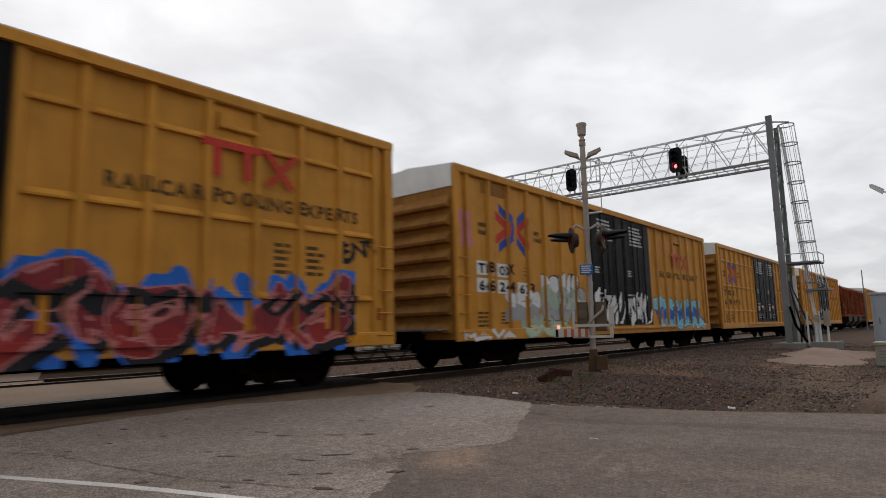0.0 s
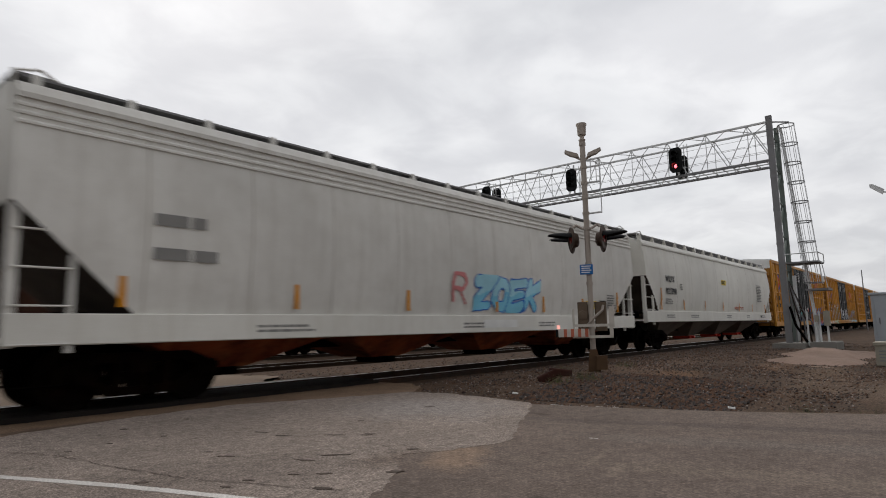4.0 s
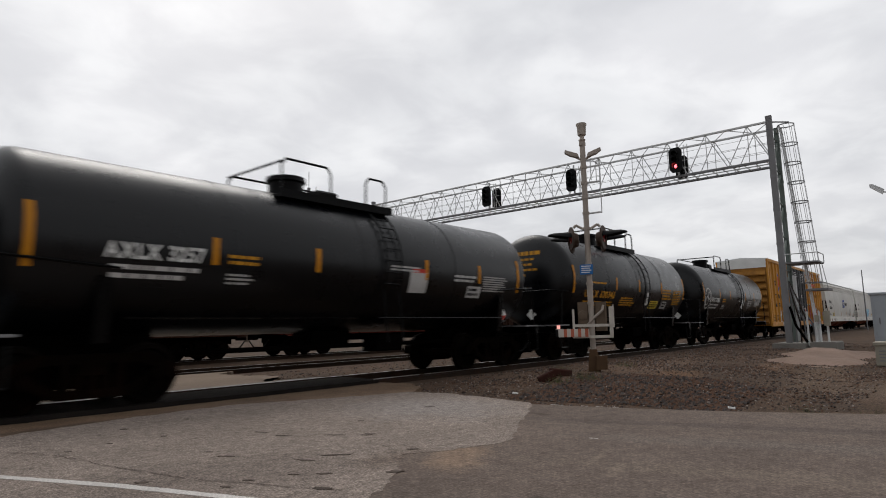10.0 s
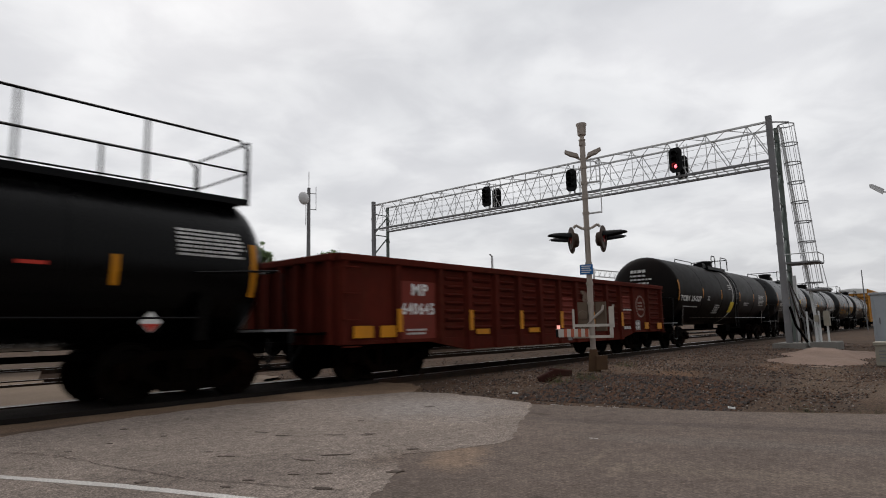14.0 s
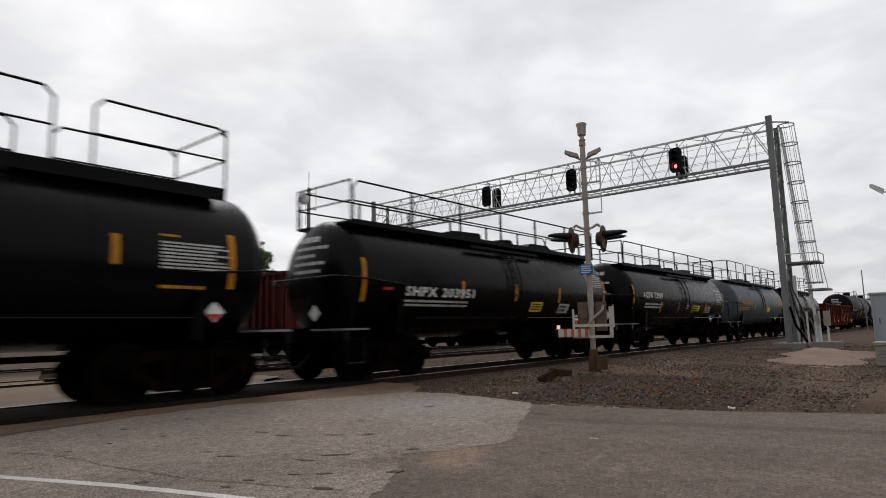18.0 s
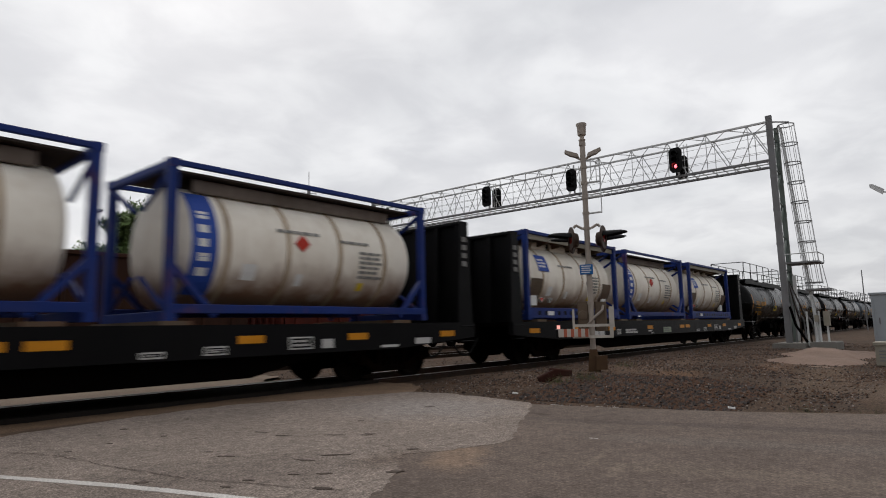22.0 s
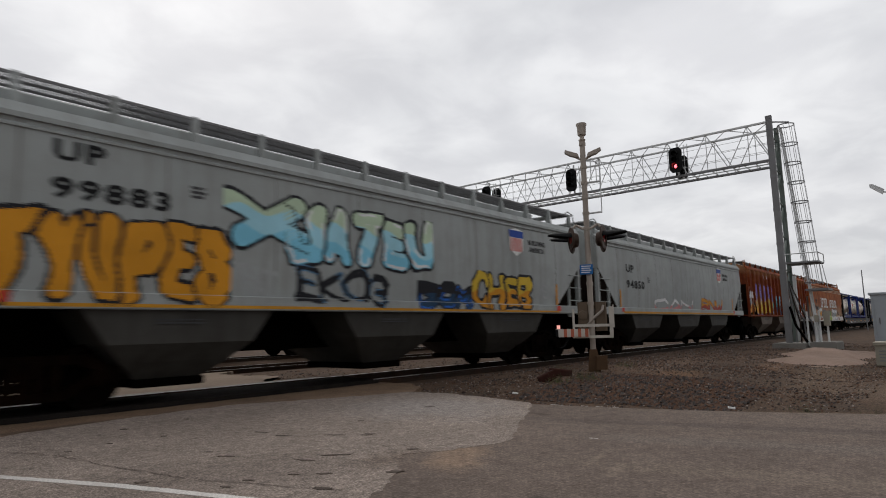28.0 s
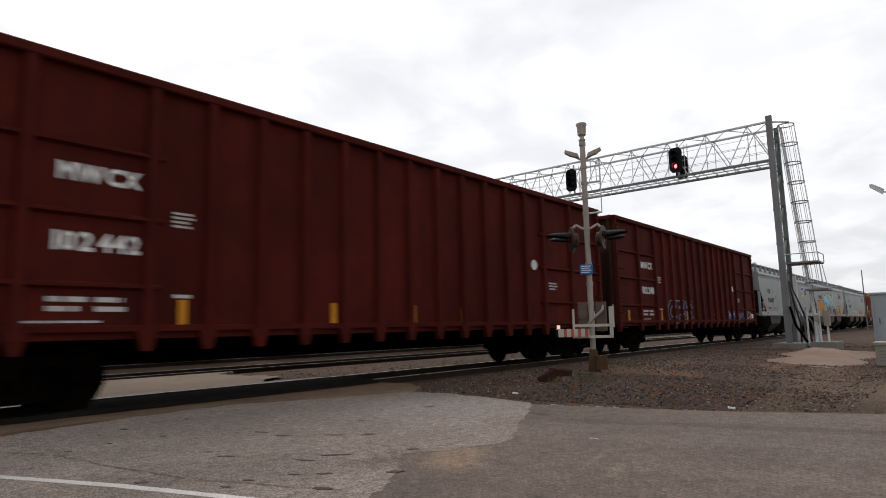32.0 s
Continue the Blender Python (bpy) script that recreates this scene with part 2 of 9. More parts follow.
DIRT = (0.06, 0.045, 0.03)
M = dict(
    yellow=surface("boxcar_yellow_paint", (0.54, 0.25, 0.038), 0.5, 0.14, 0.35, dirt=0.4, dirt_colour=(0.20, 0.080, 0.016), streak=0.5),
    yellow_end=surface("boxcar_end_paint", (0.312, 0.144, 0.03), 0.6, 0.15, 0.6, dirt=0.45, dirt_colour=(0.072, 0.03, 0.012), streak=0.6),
    black=surface("black_paint", (0.0045, 0.0045, 0.005), 0.45, 0.25, 0.6, dirt=0.25, dirt_colour=(0.01, 0.009, 0.008), streak=0.2, gloss=0.06),
    tank=surface("tank_black_paint", (0.0010, 0.0010, 0.0012), 0.28, 0.3, 0.5, bump=0.04, dirt=0.25, dirt_colour=(0.0026, 0.0022, 0.0019), streak=0.25, gloss=0.11),
    tank_brown=surface("tank_brown_black_paint", (0.0060, 0.0046, 0.0042), 0.48, 0.3, 0.5, bump=0.05, dirt=0.4, dirt_colour=(0.016, 0.011, 0.008), streak=0.3, gloss=0.05),
    tank_sheen=surface("tank_blue_black_paint", (0.0012, 0.0015, 0.0024), 0.30, 0.3, 0.5, bump=0.04, dirt=0.25, dirt_colour=(0.0040, 0.0036, 0.0033), streak=0.25, gloss=0.31),
    tank_grey=surface("tank_grey_paint", (0.0805, 0.0945, 0.1085), 0.42, 0.2, 0.5, bump=0.05, dirt=0.4, dirt_colour=(0.035, 0.035, 0.035), streak=0.4),
    # grime and rust darkened to near black: shade below the cars is in these colours
    under=surface("shaded_underframe_grime", (0.0016, 0.0013, 0.0012), 0.9, 0.3, 1.5, dirt=0.3, dirt_colour=(0.0032, 0.0024, 0.0018), gloss=0.01),
    wheel=surface("shaded_wheel_steel", (0.0034, 0.0025, 0.0020), 0.7, 0.3, 2.0, rust=0.4, rust_colour=(0.009, 0.0042, 0.0025), metal=0.0, gloss=0.02),
    frame_rust=surface("shaded_truck_rust", (0.0026, 0.0018, 0.0013), 0.85, 0.35, 2.0, rust=0.5, rust_colour=(0.0075, 0.0034, 0.002), gloss=0.01),
    pale=surface("pale_grey_paint", (0.66, 0.645, 0.595), 0.5, 0.1, 0.3, dirt=0.22, dirt_colour=(0.42, 0.385, 0.32), streak=0.3),
    pale_dirty=surface("weathered_grey_paint", (0.62, 0.605, 0.565), 0.55, 0.12, 0.3, dirt=0.35, dirt_colour=(0.36, 0.33, 0.285), streak=0.4),
    grey=surface("hopper_grey_paint", (0.315, 0.335, 0.33), 0.5, 0.12, 0.3, dirt=0.30, dirt_colour=(0.135, 0.122, 0.1), streak=0.45),
    # hopper grey darkened for the bays, with the shade under the sides in the colour
    grey_low=surface("hopper_bay_shaded_grey", (0.055, 0.053, 0.048), 0.6, 0.15, 0.5, dirt=0.5, dirt_colour=(0.018, 0.014, 0.011), streak=0.5),
    rusty=surface("rusted_hopper_paint", (0.27, 0.075, 0.024), 0.75, 0.35, 0.55, dirt=0.9, dirt_colour=(0.105, 0.020, 0.009), streak=0.75, streak_colour=(0.46, 0.22, 0.085), rust=0.45, rust_colour=(0.36, 0.125, 0.040), rust_size=0.8, lower=(1.5, 2.5, (0.47, 0.35, 0.25), 0.85)),
    rust_ribbed=surface("rust_streaked_ribbed_paint", (0.175, 0.034, 0.013), 0.8, 0.35, 0.7, dirt=0.6, dirt_colour=(0.080, 0.016, 0.008), streak=0.6, streak_colour=(0.34, 0.15, 0.060), rust=0.35, rust_colour=(0.23, 0.062, 0.020), rust_size=0.9, lower=(4.30, 3.75, (0.42, 0.24, 0.12), 0.7)),
    rusty_dark=surface("brown_rusted_paint", (0.25, 0.058, 0.020), 0.8, 0.28, 0.5, streak=0.65, dirt_colour=(0.40, 0.17, 0.07), rust=0.75, rust_colour=(0.105, 0.023, 0.010), rust_size=0.8),
    oxide=surface("oxide_red_paint", (0.074, 0.0112, 0.0076), 0.7, 0.28, 0.45, dirt=0.6, dirt_colour=(0.030, 0.0085, 0.0062), streak=0.65, gloss=0.04),
    oxide_old=surface("old_oxide_red_paint", (0.085, 0.0145, 0.009), 0.75, 0.2, 0.5, dirt=0.5, dirt_colour=(0.026, 0.008, 0.0055), streak=0.5, rust=0.4, rust_colour=(0.07, 0.018, 0.01), gloss=0.04),
    oxide_light=surface("repainted_red_panel", (0.165, 0.030, 0.020), 0.7, 0.15, 0.6, dirt=0.3),
    # brown grime, darkened further for the shade the next car throws on hopper ends
    slope=surface("grimy_shaded_end_sheet", (0.045, 0.033, 0.027), 0.8, 0.3, 0.8, dirt=0.5, dirt_colour=(0.012, 0.009, 0.008), streak=0.4),
    bay_tan=surface("tan_grey_bay_paint", (0.17, 0.14, 0.118), 0.7, 0.2, 0.5, dirt=0.5, dirt_colour=(0.06, 0.042, 0.032), streak=0.5),
    seam=surface("grimy_weld_seam", (0.17, 0.17, 0.158), 0.6, 0.3, 2.0, streak=0.5),
    seam_pale=surface("dusty_weld_seam", (0.44, 0.415, 0.365), 0.6, 0.25, 2.0, streak=0.4),
    brown=surface("dark_brown_car_paint", (0.04125, 0.0176, 0.011), 0.8, 0.25, 0.4, dirt=0.5, dirt_colour=(0.0165, 0.00935, 0.0066), streak=0.5),
    red_car=surface("faded_red_car_paint", (0.085, 0.016, 0.01), 0.75, 0.2, 0.5, dirt=0.5, dirt_colour=(0.042, 0.015, 0.0108), streak=0.4),
    blue=surface("container_blue_paint", (0.011, 0.030, 0.16), 0.5, 0.15, 0.6, dirt=0.3, dirt_colour=(0.054, 0.036, 0.024), rust=0.15),
    white_tank=surface("white_tank_jacket", (0.84, 0.79, 0.70), 0.45, 0.07, 0.4, bump=0.05, dirt=0.25, dirt_colour=(0.42, 0.31, 0.20), streak=0.3, lower=(0.45, 1.10, (0.17, 0.07, 0.025), 0.9)),
    band=surface("stained_jacket_band", (0.40, 0.31, 0.21), 0.6, 0.2, 1.0, dirt=0.6, dirt_colour=(0.17, 0.09, 0.04), streak=0.5),
    tan=surface("tan_steel", (0.13, 0.095, 0.065), 0.7, 0.15, 0.6, dirt=0.4, rust=0.3),
    white=surface("white_stencil_paint", (0.7, 0.7, 0.68), 0.6, 0.08, 1.0, dirt=0.25, dirt_colour=(0.34, 0.3145, 0.2805)),
    emblem=surface("faded_emblem_paint", (0.26, 0.19, 0.16), 0.8, 0.25, 2.0, dirt=0.7, dirt_colour=(0.10, 0.03, 0.02)),
    dust_tag=surface("dull_sprayed_tag", (0.155, 0.118, 0.09), 0.8, 0.3, 3.0, dirt=0.9, dirt_colour=(0.12, 0.05, 0.035)),
    bay_plate=surface("dirty_pale_green_plate", (0.30, 0.34, 0.26), 0.7, 0.2, 2.0, dirt=0.5, dirt_colour=(0.15, 0.14, 0.11)),
    white_faded=surface("faded_white_stencil", (0.5, 0.49, 0.475), 0.65, 0.12, 1.0, dirt=0.4, dirt_colour=(0.16, 0.144, 0.136)),
    letter=surface("black_stencil_paint", (0.011, 0.011, 0.012), 0.6, 0.2, 1.0),
    letter_grey=surface("worn_black_stencil", (0.055, 0.055, 0.058), 0.6, 0.2, 1.0),
    letter_soft=surface("thin_grey_stencil", (0.20, 0.195, 0.185), 0.6, 0.2, 1.0),
    letter_brown=surface("worn_brown_stencil", (0.09, 0.05, 0.018), 0.6, 0.2, 1.0),
    gold=surface("yellow_stencil_paint", (0.527, 0.2465, 0.02125), 0.55, 0.12, 1.0, dirt=0.3),
    reflector=surface("yellow_reflective_tape", (0.56, 0.225, 0.012), 0.4, 0.08, 1.5, dirt=0.25),
    placard=surface("yellow_placard", (0.72, 0.52, 0.05), 0.5, 0.1, 1.0, dirt=0.2),
    red=surface("red_paint", (0.50, 0.045, 0.03), 0.5, 0.12, 0.8, dirt=0.3, dirt_colour=(0.25, 0.05, 0.03)),
    logo_blue=surface("blue_paint", (0.03, 0.075, 0.34), 0.5, 0.12, 0.8, dirt=0.2),
    sky_blue=surface("light_blue_paint", (0.16, 0.42, 0.60), 0.5, 0.12, 0.8, dirt=0.2),
    galv=surface("galvanized_steel", (0.6, 0.61, 0.61), 0.5, 0.10, 1.2, metal=0.0, dirt=0.25, dirt_colour=(0.22, 0.205, 0.19)),
    galv_dark=surface("weathered_galvanized_steel", (0.20, 0.20, 0.205), 0.55, 0.15, 1.2, metal=0.15, dirt=0.35, dirt_colour=(0.13, 0.11, 0.10)),
    galv_green=surface("patinated_steel", (0.14, 0.165, 0.15), 0.6, 0.15, 1.2, metal=0.2, dirt=0.3),
    mast=surface("mast_aluminium_paint", (0.37, 0.325, 0.285), 0.55, 0.12, 1.0, dirt=0.4, dirt_colour=(0.19, 0.14, 0.10), streak=0.4),
    box_tan=surface("weathered_tan_casing", (0.125, 0.092, 0.066), 0.7, 0.15, 1.2, dirt=0.5, rust=0.25),
    casting=surface("rusty_brown_casting", (0.085, 0.050, 0.028), 0.8, 0.2, 1.5, dirt=0.5, dirt_colour=(0.03, 0.018, 0.012), rust=0.3),
    arm_white=surface("white_gate_arm", (0.527, 0.493, 0.442), 0.55, 0.1, 1.0, dirt=0.35, dirt_colour=(0.255, 0.187, 0.1275)),
    arm_red=surface("faded_red_stripe", (0.42, 0.12, 0.07), 0.5, 0.15, 1.0, dirt=0.3),
    hood=surface("signal_hood_black", (0.0085, 0.0085, 0.009), 0.6, 0.2, 1.0, gloss=0.12),
    hood_grey=surface("signal_backplate_brown", (0.075, 0.052, 0.042), 0.6, 0.2, 1.0, dirt=0.3),
    lens=surface("dark_red_lens", (0.22, 0.02, 0.015), 0.15, 0.1, 4.0, bump=0.0),
    signal_red=glow("lit_red_signal", (1.0, 0.05, 0.06), 9.0),
    tip_red=glow("lit_gate_lamp", (1.0, 0.42, 0.36), 0.8),
    sign_blue=surface("blue_sign_sheet", (0.02, 0.12, 0.34), 0.4, 0.08, 2.0),
    silver=surface("silver_cabinet_paint", (0.357, 0.3825, 0.408), 0.45, 0.07, 0.8, metal=0.2, dirt=0.25, dirt_colour=(0.17, 0.1615, 0.153)),
    beige=surface("beige_equipment_box", (0.32, 0.296, 0.24), 0.6, 0.1, 1.0, dirt=0.4),
    concrete=surface("concrete", (0.21, 0.1995, 0.182), 0.85, 0.15, 1.0, dirt=0.4, dirt_colour=(0.105, 0.091, 0.07), speck=0.3),
    rail=surface("rail_steel_web", (0.025, 0.016, 0.011), 0.7, 0.2, 2.0, rust=0.5, rust_colour=(0.035, 0.0165, 0.009)),
    rail_top=surface("polished_rail_head", (0.44, 0.42, 0.42), 0.3, 0.1, 2.0, metal=0.8, bump=0.02),
    tie=surface("creosoted_timber", (0.0225, 0.0165, 0.0125), 0.9, 0.3, 3.0, dirt=0.4, dirt_colour=(0.05, 0.0375, 0.0275)),
    old_wood=surface("rusted_timber_block", (0.040, 0.015, 0.011), 0.9, 0.3, 3.0, dirt=0.4),
    asphalt_old=surface("old_pale_asphalt", (0.224, 0.184, 0.158), 0.9, 0.13, 0.5, grain=34, bump=0.6, dirt=0.5, dirt_colour=(0.125, 0.099, 0.083), speck=0.75, coarse=1.5, mottle=0.36, pits=0.9, spots=[(2.6, 4.6, 1.6, 0.8, -20, (0.105, 0.084, 0.072), 0.5), (6.6, 5.9, 1.3, 1.6, 0, (0.26, 0.235, 0.22), 0.6), (3.9, 3.75, 0.5, 0.45, 10, (0.12, 0.09, 0.072), 0.7)]),
    asphalt=surface("dark_asphalt", (0.128, 0.099, 0.083), 0.88, 0.16, 0.4, grain=34, bump=0.5, dirt=0.4, dirt_colour=(0.162, 0.126, 0.104), speck=0.42, coarse=1.3, mottle=0.26, pits=0.5, spots=[(4.25, 3.45, 0.75, 0.30, 30, (0.22, 0.155, 0.112), 0.85), (3.3, 3.0, 0.7, 0.4, 20, (0.10, 0.078, 0.066), 0.7), (4.55, 2.13, 0.26, 0.07, 12, (0.20, 0.155, 0.125), 0.7), (4.9, 2.45, 0.4, 0.06, 12, (0.185, 0.145, 0.118), 0.6), (7.15, 1.7, 0.22, 3.8, 16, (0.072, 0.058, 0.052), 0.55), (5.0, 0.9, 0.3, 2.6, 14, (0.165, 0.13, 0.105), 0.5), (6.2, 1.4, 0.3, 2.4, 16, (0.15, 0.125, 0.11), 0.5), (2.4, 2.0, 0.9, 0.9, 0, (0.15, 0.12, 0.10), 0.5)]),
    brown_strip=surface("dirty_brown_asphalt", (0.155, 0.103, 0.068), 0.9, 0.2, 0.8, grain=28, bump=0.4, dirt=0.6, dirt_colour=(0.075, 0.05, 0.036), speck=0.5, coarse=1.4, spots=[(3.2, 8.6, 3.2, 0.24, 0, (0.060, 0.043, 0.032), 0.7)]),
    # nearly black because the train's shade is put into the colour
    crossing=surface("shaded_crossing_surface", (0.014, 0.012, 0.011), 0.95, 0.2, 0.8, grain=40, bump=0.4, dirt=0.4, dirt_colour=(0.036, 0.029, 0.024), gloss=0.02),
    crack=surface("crack_filler", (0.072, 0.054, 0.044), 0.9, 0.3, 3.0, dirt=0.6, dirt_colour=(0.13, 0.11, 0.098)),
    road_line=surface("worn_white_road_line", (0.5, 0.475, 0.45), 0.75, 0.08, 1.5, grain=30, dirt=0.75, dirt_colour=(0.26, 0.23, 0.205), speck=0.35),
    dirt_ground=surface("packed_dirt", (0.074, 0.047, 0.031), 0.95, 0.25, 0.35, grain=22, bump=0.7, dirt=0.6, dirt_colour=(0.034, 0.026, 0.021), speck=0.8, coarse=1.4, spots=[(9.25, 0.6, 0.45, 2.4, 14, (0.165, 0.112, 0.072), 0.85), (12.5, 0.2, 2.0, 2.0, 0, (0.13, 0.095, 0.068), 0.6), (15.0, 2.3, 4.5, 0.55, 4, (0.115, 0.078, 0.052), 0.7), (15.2, 6.2, 5.0, 1.3, 3, (0.115, 0.074, 0.050), 0.85), (12.6, 4.6, 1.5, 0.7, 8, (0.13, 0.074, 0.042), 0.8), (16.5, 3.6, 2.2, 0.5, 5, (0.12, 0.070, 0.042), 0.8), (11.2, 6.6, 1.1, 0.6, 0, (0.105, 0.064, 0.040), 0.7)]),
    pale_dirt=surface("pale_packed_sand", (0.185, 0.140, 0.105), 0.95, 0.14, 0.4, grain=25, bump=0.4, dirt=0.5, dirt_colour=(0.135, 0.102, 0.077), speck=0.25, coarse=1.3),
    sand=surface("heaped_sand", (0.225, 0.160, 0.128), 0.95, 0.15, 0.8, grain=18, bump=0.6, dirt=0.55, dirt_colour=(0.13, 0.092, 0.072), speck=0.18),
    gravel_bed=surface("dark_gravel_bed", (0.034, 0.028, 0.025), 0.95, 0.3, 1.2, grain=16, bump=0.9, dirt=0.5, dirt_colour=(0.055, 0.039, 0.03), speck=0.8, coarse=1.5),
    stone=surface("ballast_stone", (0.026, 0.0225, 0.0212), 0.9, 0.3, 6.0, grain=30, bump=0.4, dirt=0.35, dirt_colour=(0.04, 0.025, 0.018), per_piece=1.0, second=(0.120, 0.066, 0.042)),
    stone_pale=surface("pale_ballast_stone", (0.125, 0.108, 0.097), 0.9, 0.3, 6.0, grain=30, bump=0.4, dirt=0.35, dirt_colour=(0.11, 0.075, 0.055), per_piece=0.6),
    grass=surface("dry_grass", (0.07, 0.0805, 0.0315), 0.95, 0.35, 2.0, dirt=0.5, dirt_colour=(0.14, 0.112, 0.063)),
    bark=surface("tree_bark", (0.085, 0.065, 0.05), 0.9, 0.25, 3.0, grain=20, bump=0.6),
    leaf=surface("green_leaves", (0.078, 0.115, 0.040), 0.6, 0.4, 1.2, bump=0.0, per_piece=0.45),
    litter=surface("white_litter", (0.75, 0.75, 0.74), 0.6, 0.05, 2.0),
    dish=surface("dish_white", (0.62, 0.62, 0.62), 0.5, 0.05, 2.0),
)


# ---- mesh building ----
class Geo:
    """Collects vertices and faces of one mesh."""

    def __init__(self):
        self.v, self.f, self.mi = [], [], []

    def add(self, verts, faces, mi=0):
        k = len(self.v)
        self.v += [tuple(p) for p in verts]
        self.f += [tuple(i + k for i in q) for q in faces]
        self.mi += [mi] * len(faces)
        return self

    def box(self, x0, x1, y0, y1, z0, z1, mi=0, c=0.0):
        """A box, with its long edges chamfered by c."""
        if x0 > x1: x0, x1 = x1, x0
        if y0 > y1: y0, y1 = y1, y0
        if z0 > z1: z0, z1 = z1, z0
        if c <= 0:
            vs = [(x, y, z) for x in (x0, x1) for y in (y0, y1) for z in (z0, z1)]
            fs = [(0, 1, 3, 2), (4, 6, 7, 5), (0, 4, 5, 1), (2, 3, 7, 6), (0, 2, 6, 4), (1, 5, 7, 3)]
            return self.add(vs, fs, mi)
        d = (x1 - x0, y1 - y0, z1 - z0)
        ax = d.index(max(d))
        lo, hi = (x0, y0, z0), (x1, y1, z1)
        a, b = [k for k in range(3) if k != ax]
        pr = [(lo[a] + c, lo[b]), (hi[a] - c, lo[b]), (hi[a], lo[b] + c), (hi[a], hi[b] - c),
              (hi[a] - c, hi[b]), (lo[a] + c, hi[b]), (lo[a], hi[b] - c), (lo[a], lo[b] + c)]
        return self.prism(pr, ax, lo[ax], hi[ax], mi)

    def prism(self, profile, axis, lo, hi, mi=0):
        """Extrudes a 2D outline along an axis (0 x, 1 y, 2 z); the outline is in the other two, in order."""
        def at(p, h):
            q = list(p)
            q.insert(axis, h)
            return q
        n = len(profile)
        vs = [at(p, lo) for p in profile] + [at(p, hi) for p in profile]
        fs = [(i, (i + 1) % n, n + (i + 1) % n, n + i) for i in range(n)]
        fs += [tuple(range(n - 1, -1, -1)), tuple(range(n, 2 * n))]
        return self.add(vs, fs, mi)

    def rod(self, a, b, r, n=8, r2=None, mi=0):
        a, b = Vector(a), Vector(b)
        r2 = r if r2 is None else r2
        d = (b - a).normalized()
        u = d.orthogonal().normalized()
        w = d.cross(u)
        vs = []
        for p, rr in ((a, r), (b, r2)):
            for i in range(n):
                t = 2 * math.pi * i / n
                vs.append(p + rr * (math.cos(t) * u + math.sin(t) * w))
        fs = [(i, (i + 1) % n, n + (i + 1) % n, n + i) for i in range(n)] + [tuple(range(n - 1, -1, -1)), tuple(range(n, 2 * n))]
        return self.add(vs, fs, mi)

    def pipe(self, pts, r, n=6, mi=0):
        for a, b in zip(pts, pts[1:]):
            self.rod(a, b, r, n, mi=mi)
        return self

    def lathe(self, profile, n=32, axis="x", centre=(0, 0, 0), mi=0):
        """Turns (along, radius) pairs round an axis."""
        vs, fs = [], []
        for h, r in profile:
            for i in range(n):
                t = 2 * math.pi * i / n
                a, b = r * math.cos(t), r * math.sin(t)
                p = {"x": (h, a, b), "y": (b, h, a), "z": (a, b, h)}[axis]
                vs.append(tuple(q + c for q, c in zip(p, centre)))
        for k in range(len(profile) - 1):
            for i in range(n):
                j = (i + 1) % n
                fs.append((k * n + i, k * n + j, (k + 1) * n + j, (k + 1) * n + i))
        fs += [tuple(range(n - 1, -1, -1)), tuple((len(profile) - 1) * n + i for i in range(n))]
        return self.add(vs, fs, mi)

    def sheet(self, rows, mi=0):
        """A grid of quads from rows of points."""
        w = len(rows[0])
        vs = [p for r in rows for p in r]
        fs = [(i * w + j, i * w + j + 1, (i + 1) * w + j + 1, (i + 1) * w + j) for i in range(len(rows) - 1) for j in range(w - 1)]
        return self.add(vs, fs, mi)

    def mesh(self, name, materials, smooth=None):
        me = bpy.data.meshes.new(name)
        me.from_pydata(self.v, [], self.f)
        for m in materials if isinstance(materials, (list, tuple)) else [materials]:
            me.materials.append(m)
        if any(self.mi):
            me.polygons.foreach_set("material_index", self.mi)
        bm = bmesh.new()
        bm.from_mesh(me)
        bmesh.ops.recalc_face_normals(bm, faces=bm.faces)
        bm.to_mesh(me)
        bm.free()
        if smooth:
            me.polygons.foreach_set("use_smooth", [True] * len(me.polygons))
            me.set_sharp_from_angle(angle=radians(smooth))
        me.update()
        return me


def part(name, shape, material, parent, label="", at=(0, 0, 0), smooth=None):
    """Links a Geo, or a mesh that is shared, as one mesh object under a thing or under a part."""
    ob = new(name, shape if isinstance(shape, bpy.types.Mesh) else shape.mesh(name, material, smooth))
    ob.parent = parent
    ob.location = at
    return tagged(ob, label)


def thing(name, label, category, at=(0, 0, 0), turn=0.0, group=""):
    ob = new(name)
    ob.empty_display_size = 0.3
    ob.matrix_basis = pose(*at, 0, 0, turn)
    return tagged(ob, label, category, group)


def structure(name, shape, material, label, category="", smooth=None):
    ob = new(name, shape.mesh(name, material, smooth))
    return tagged(ob, label, category or name.split("_")[0], kind="structure")


FONT_MESHES = {}


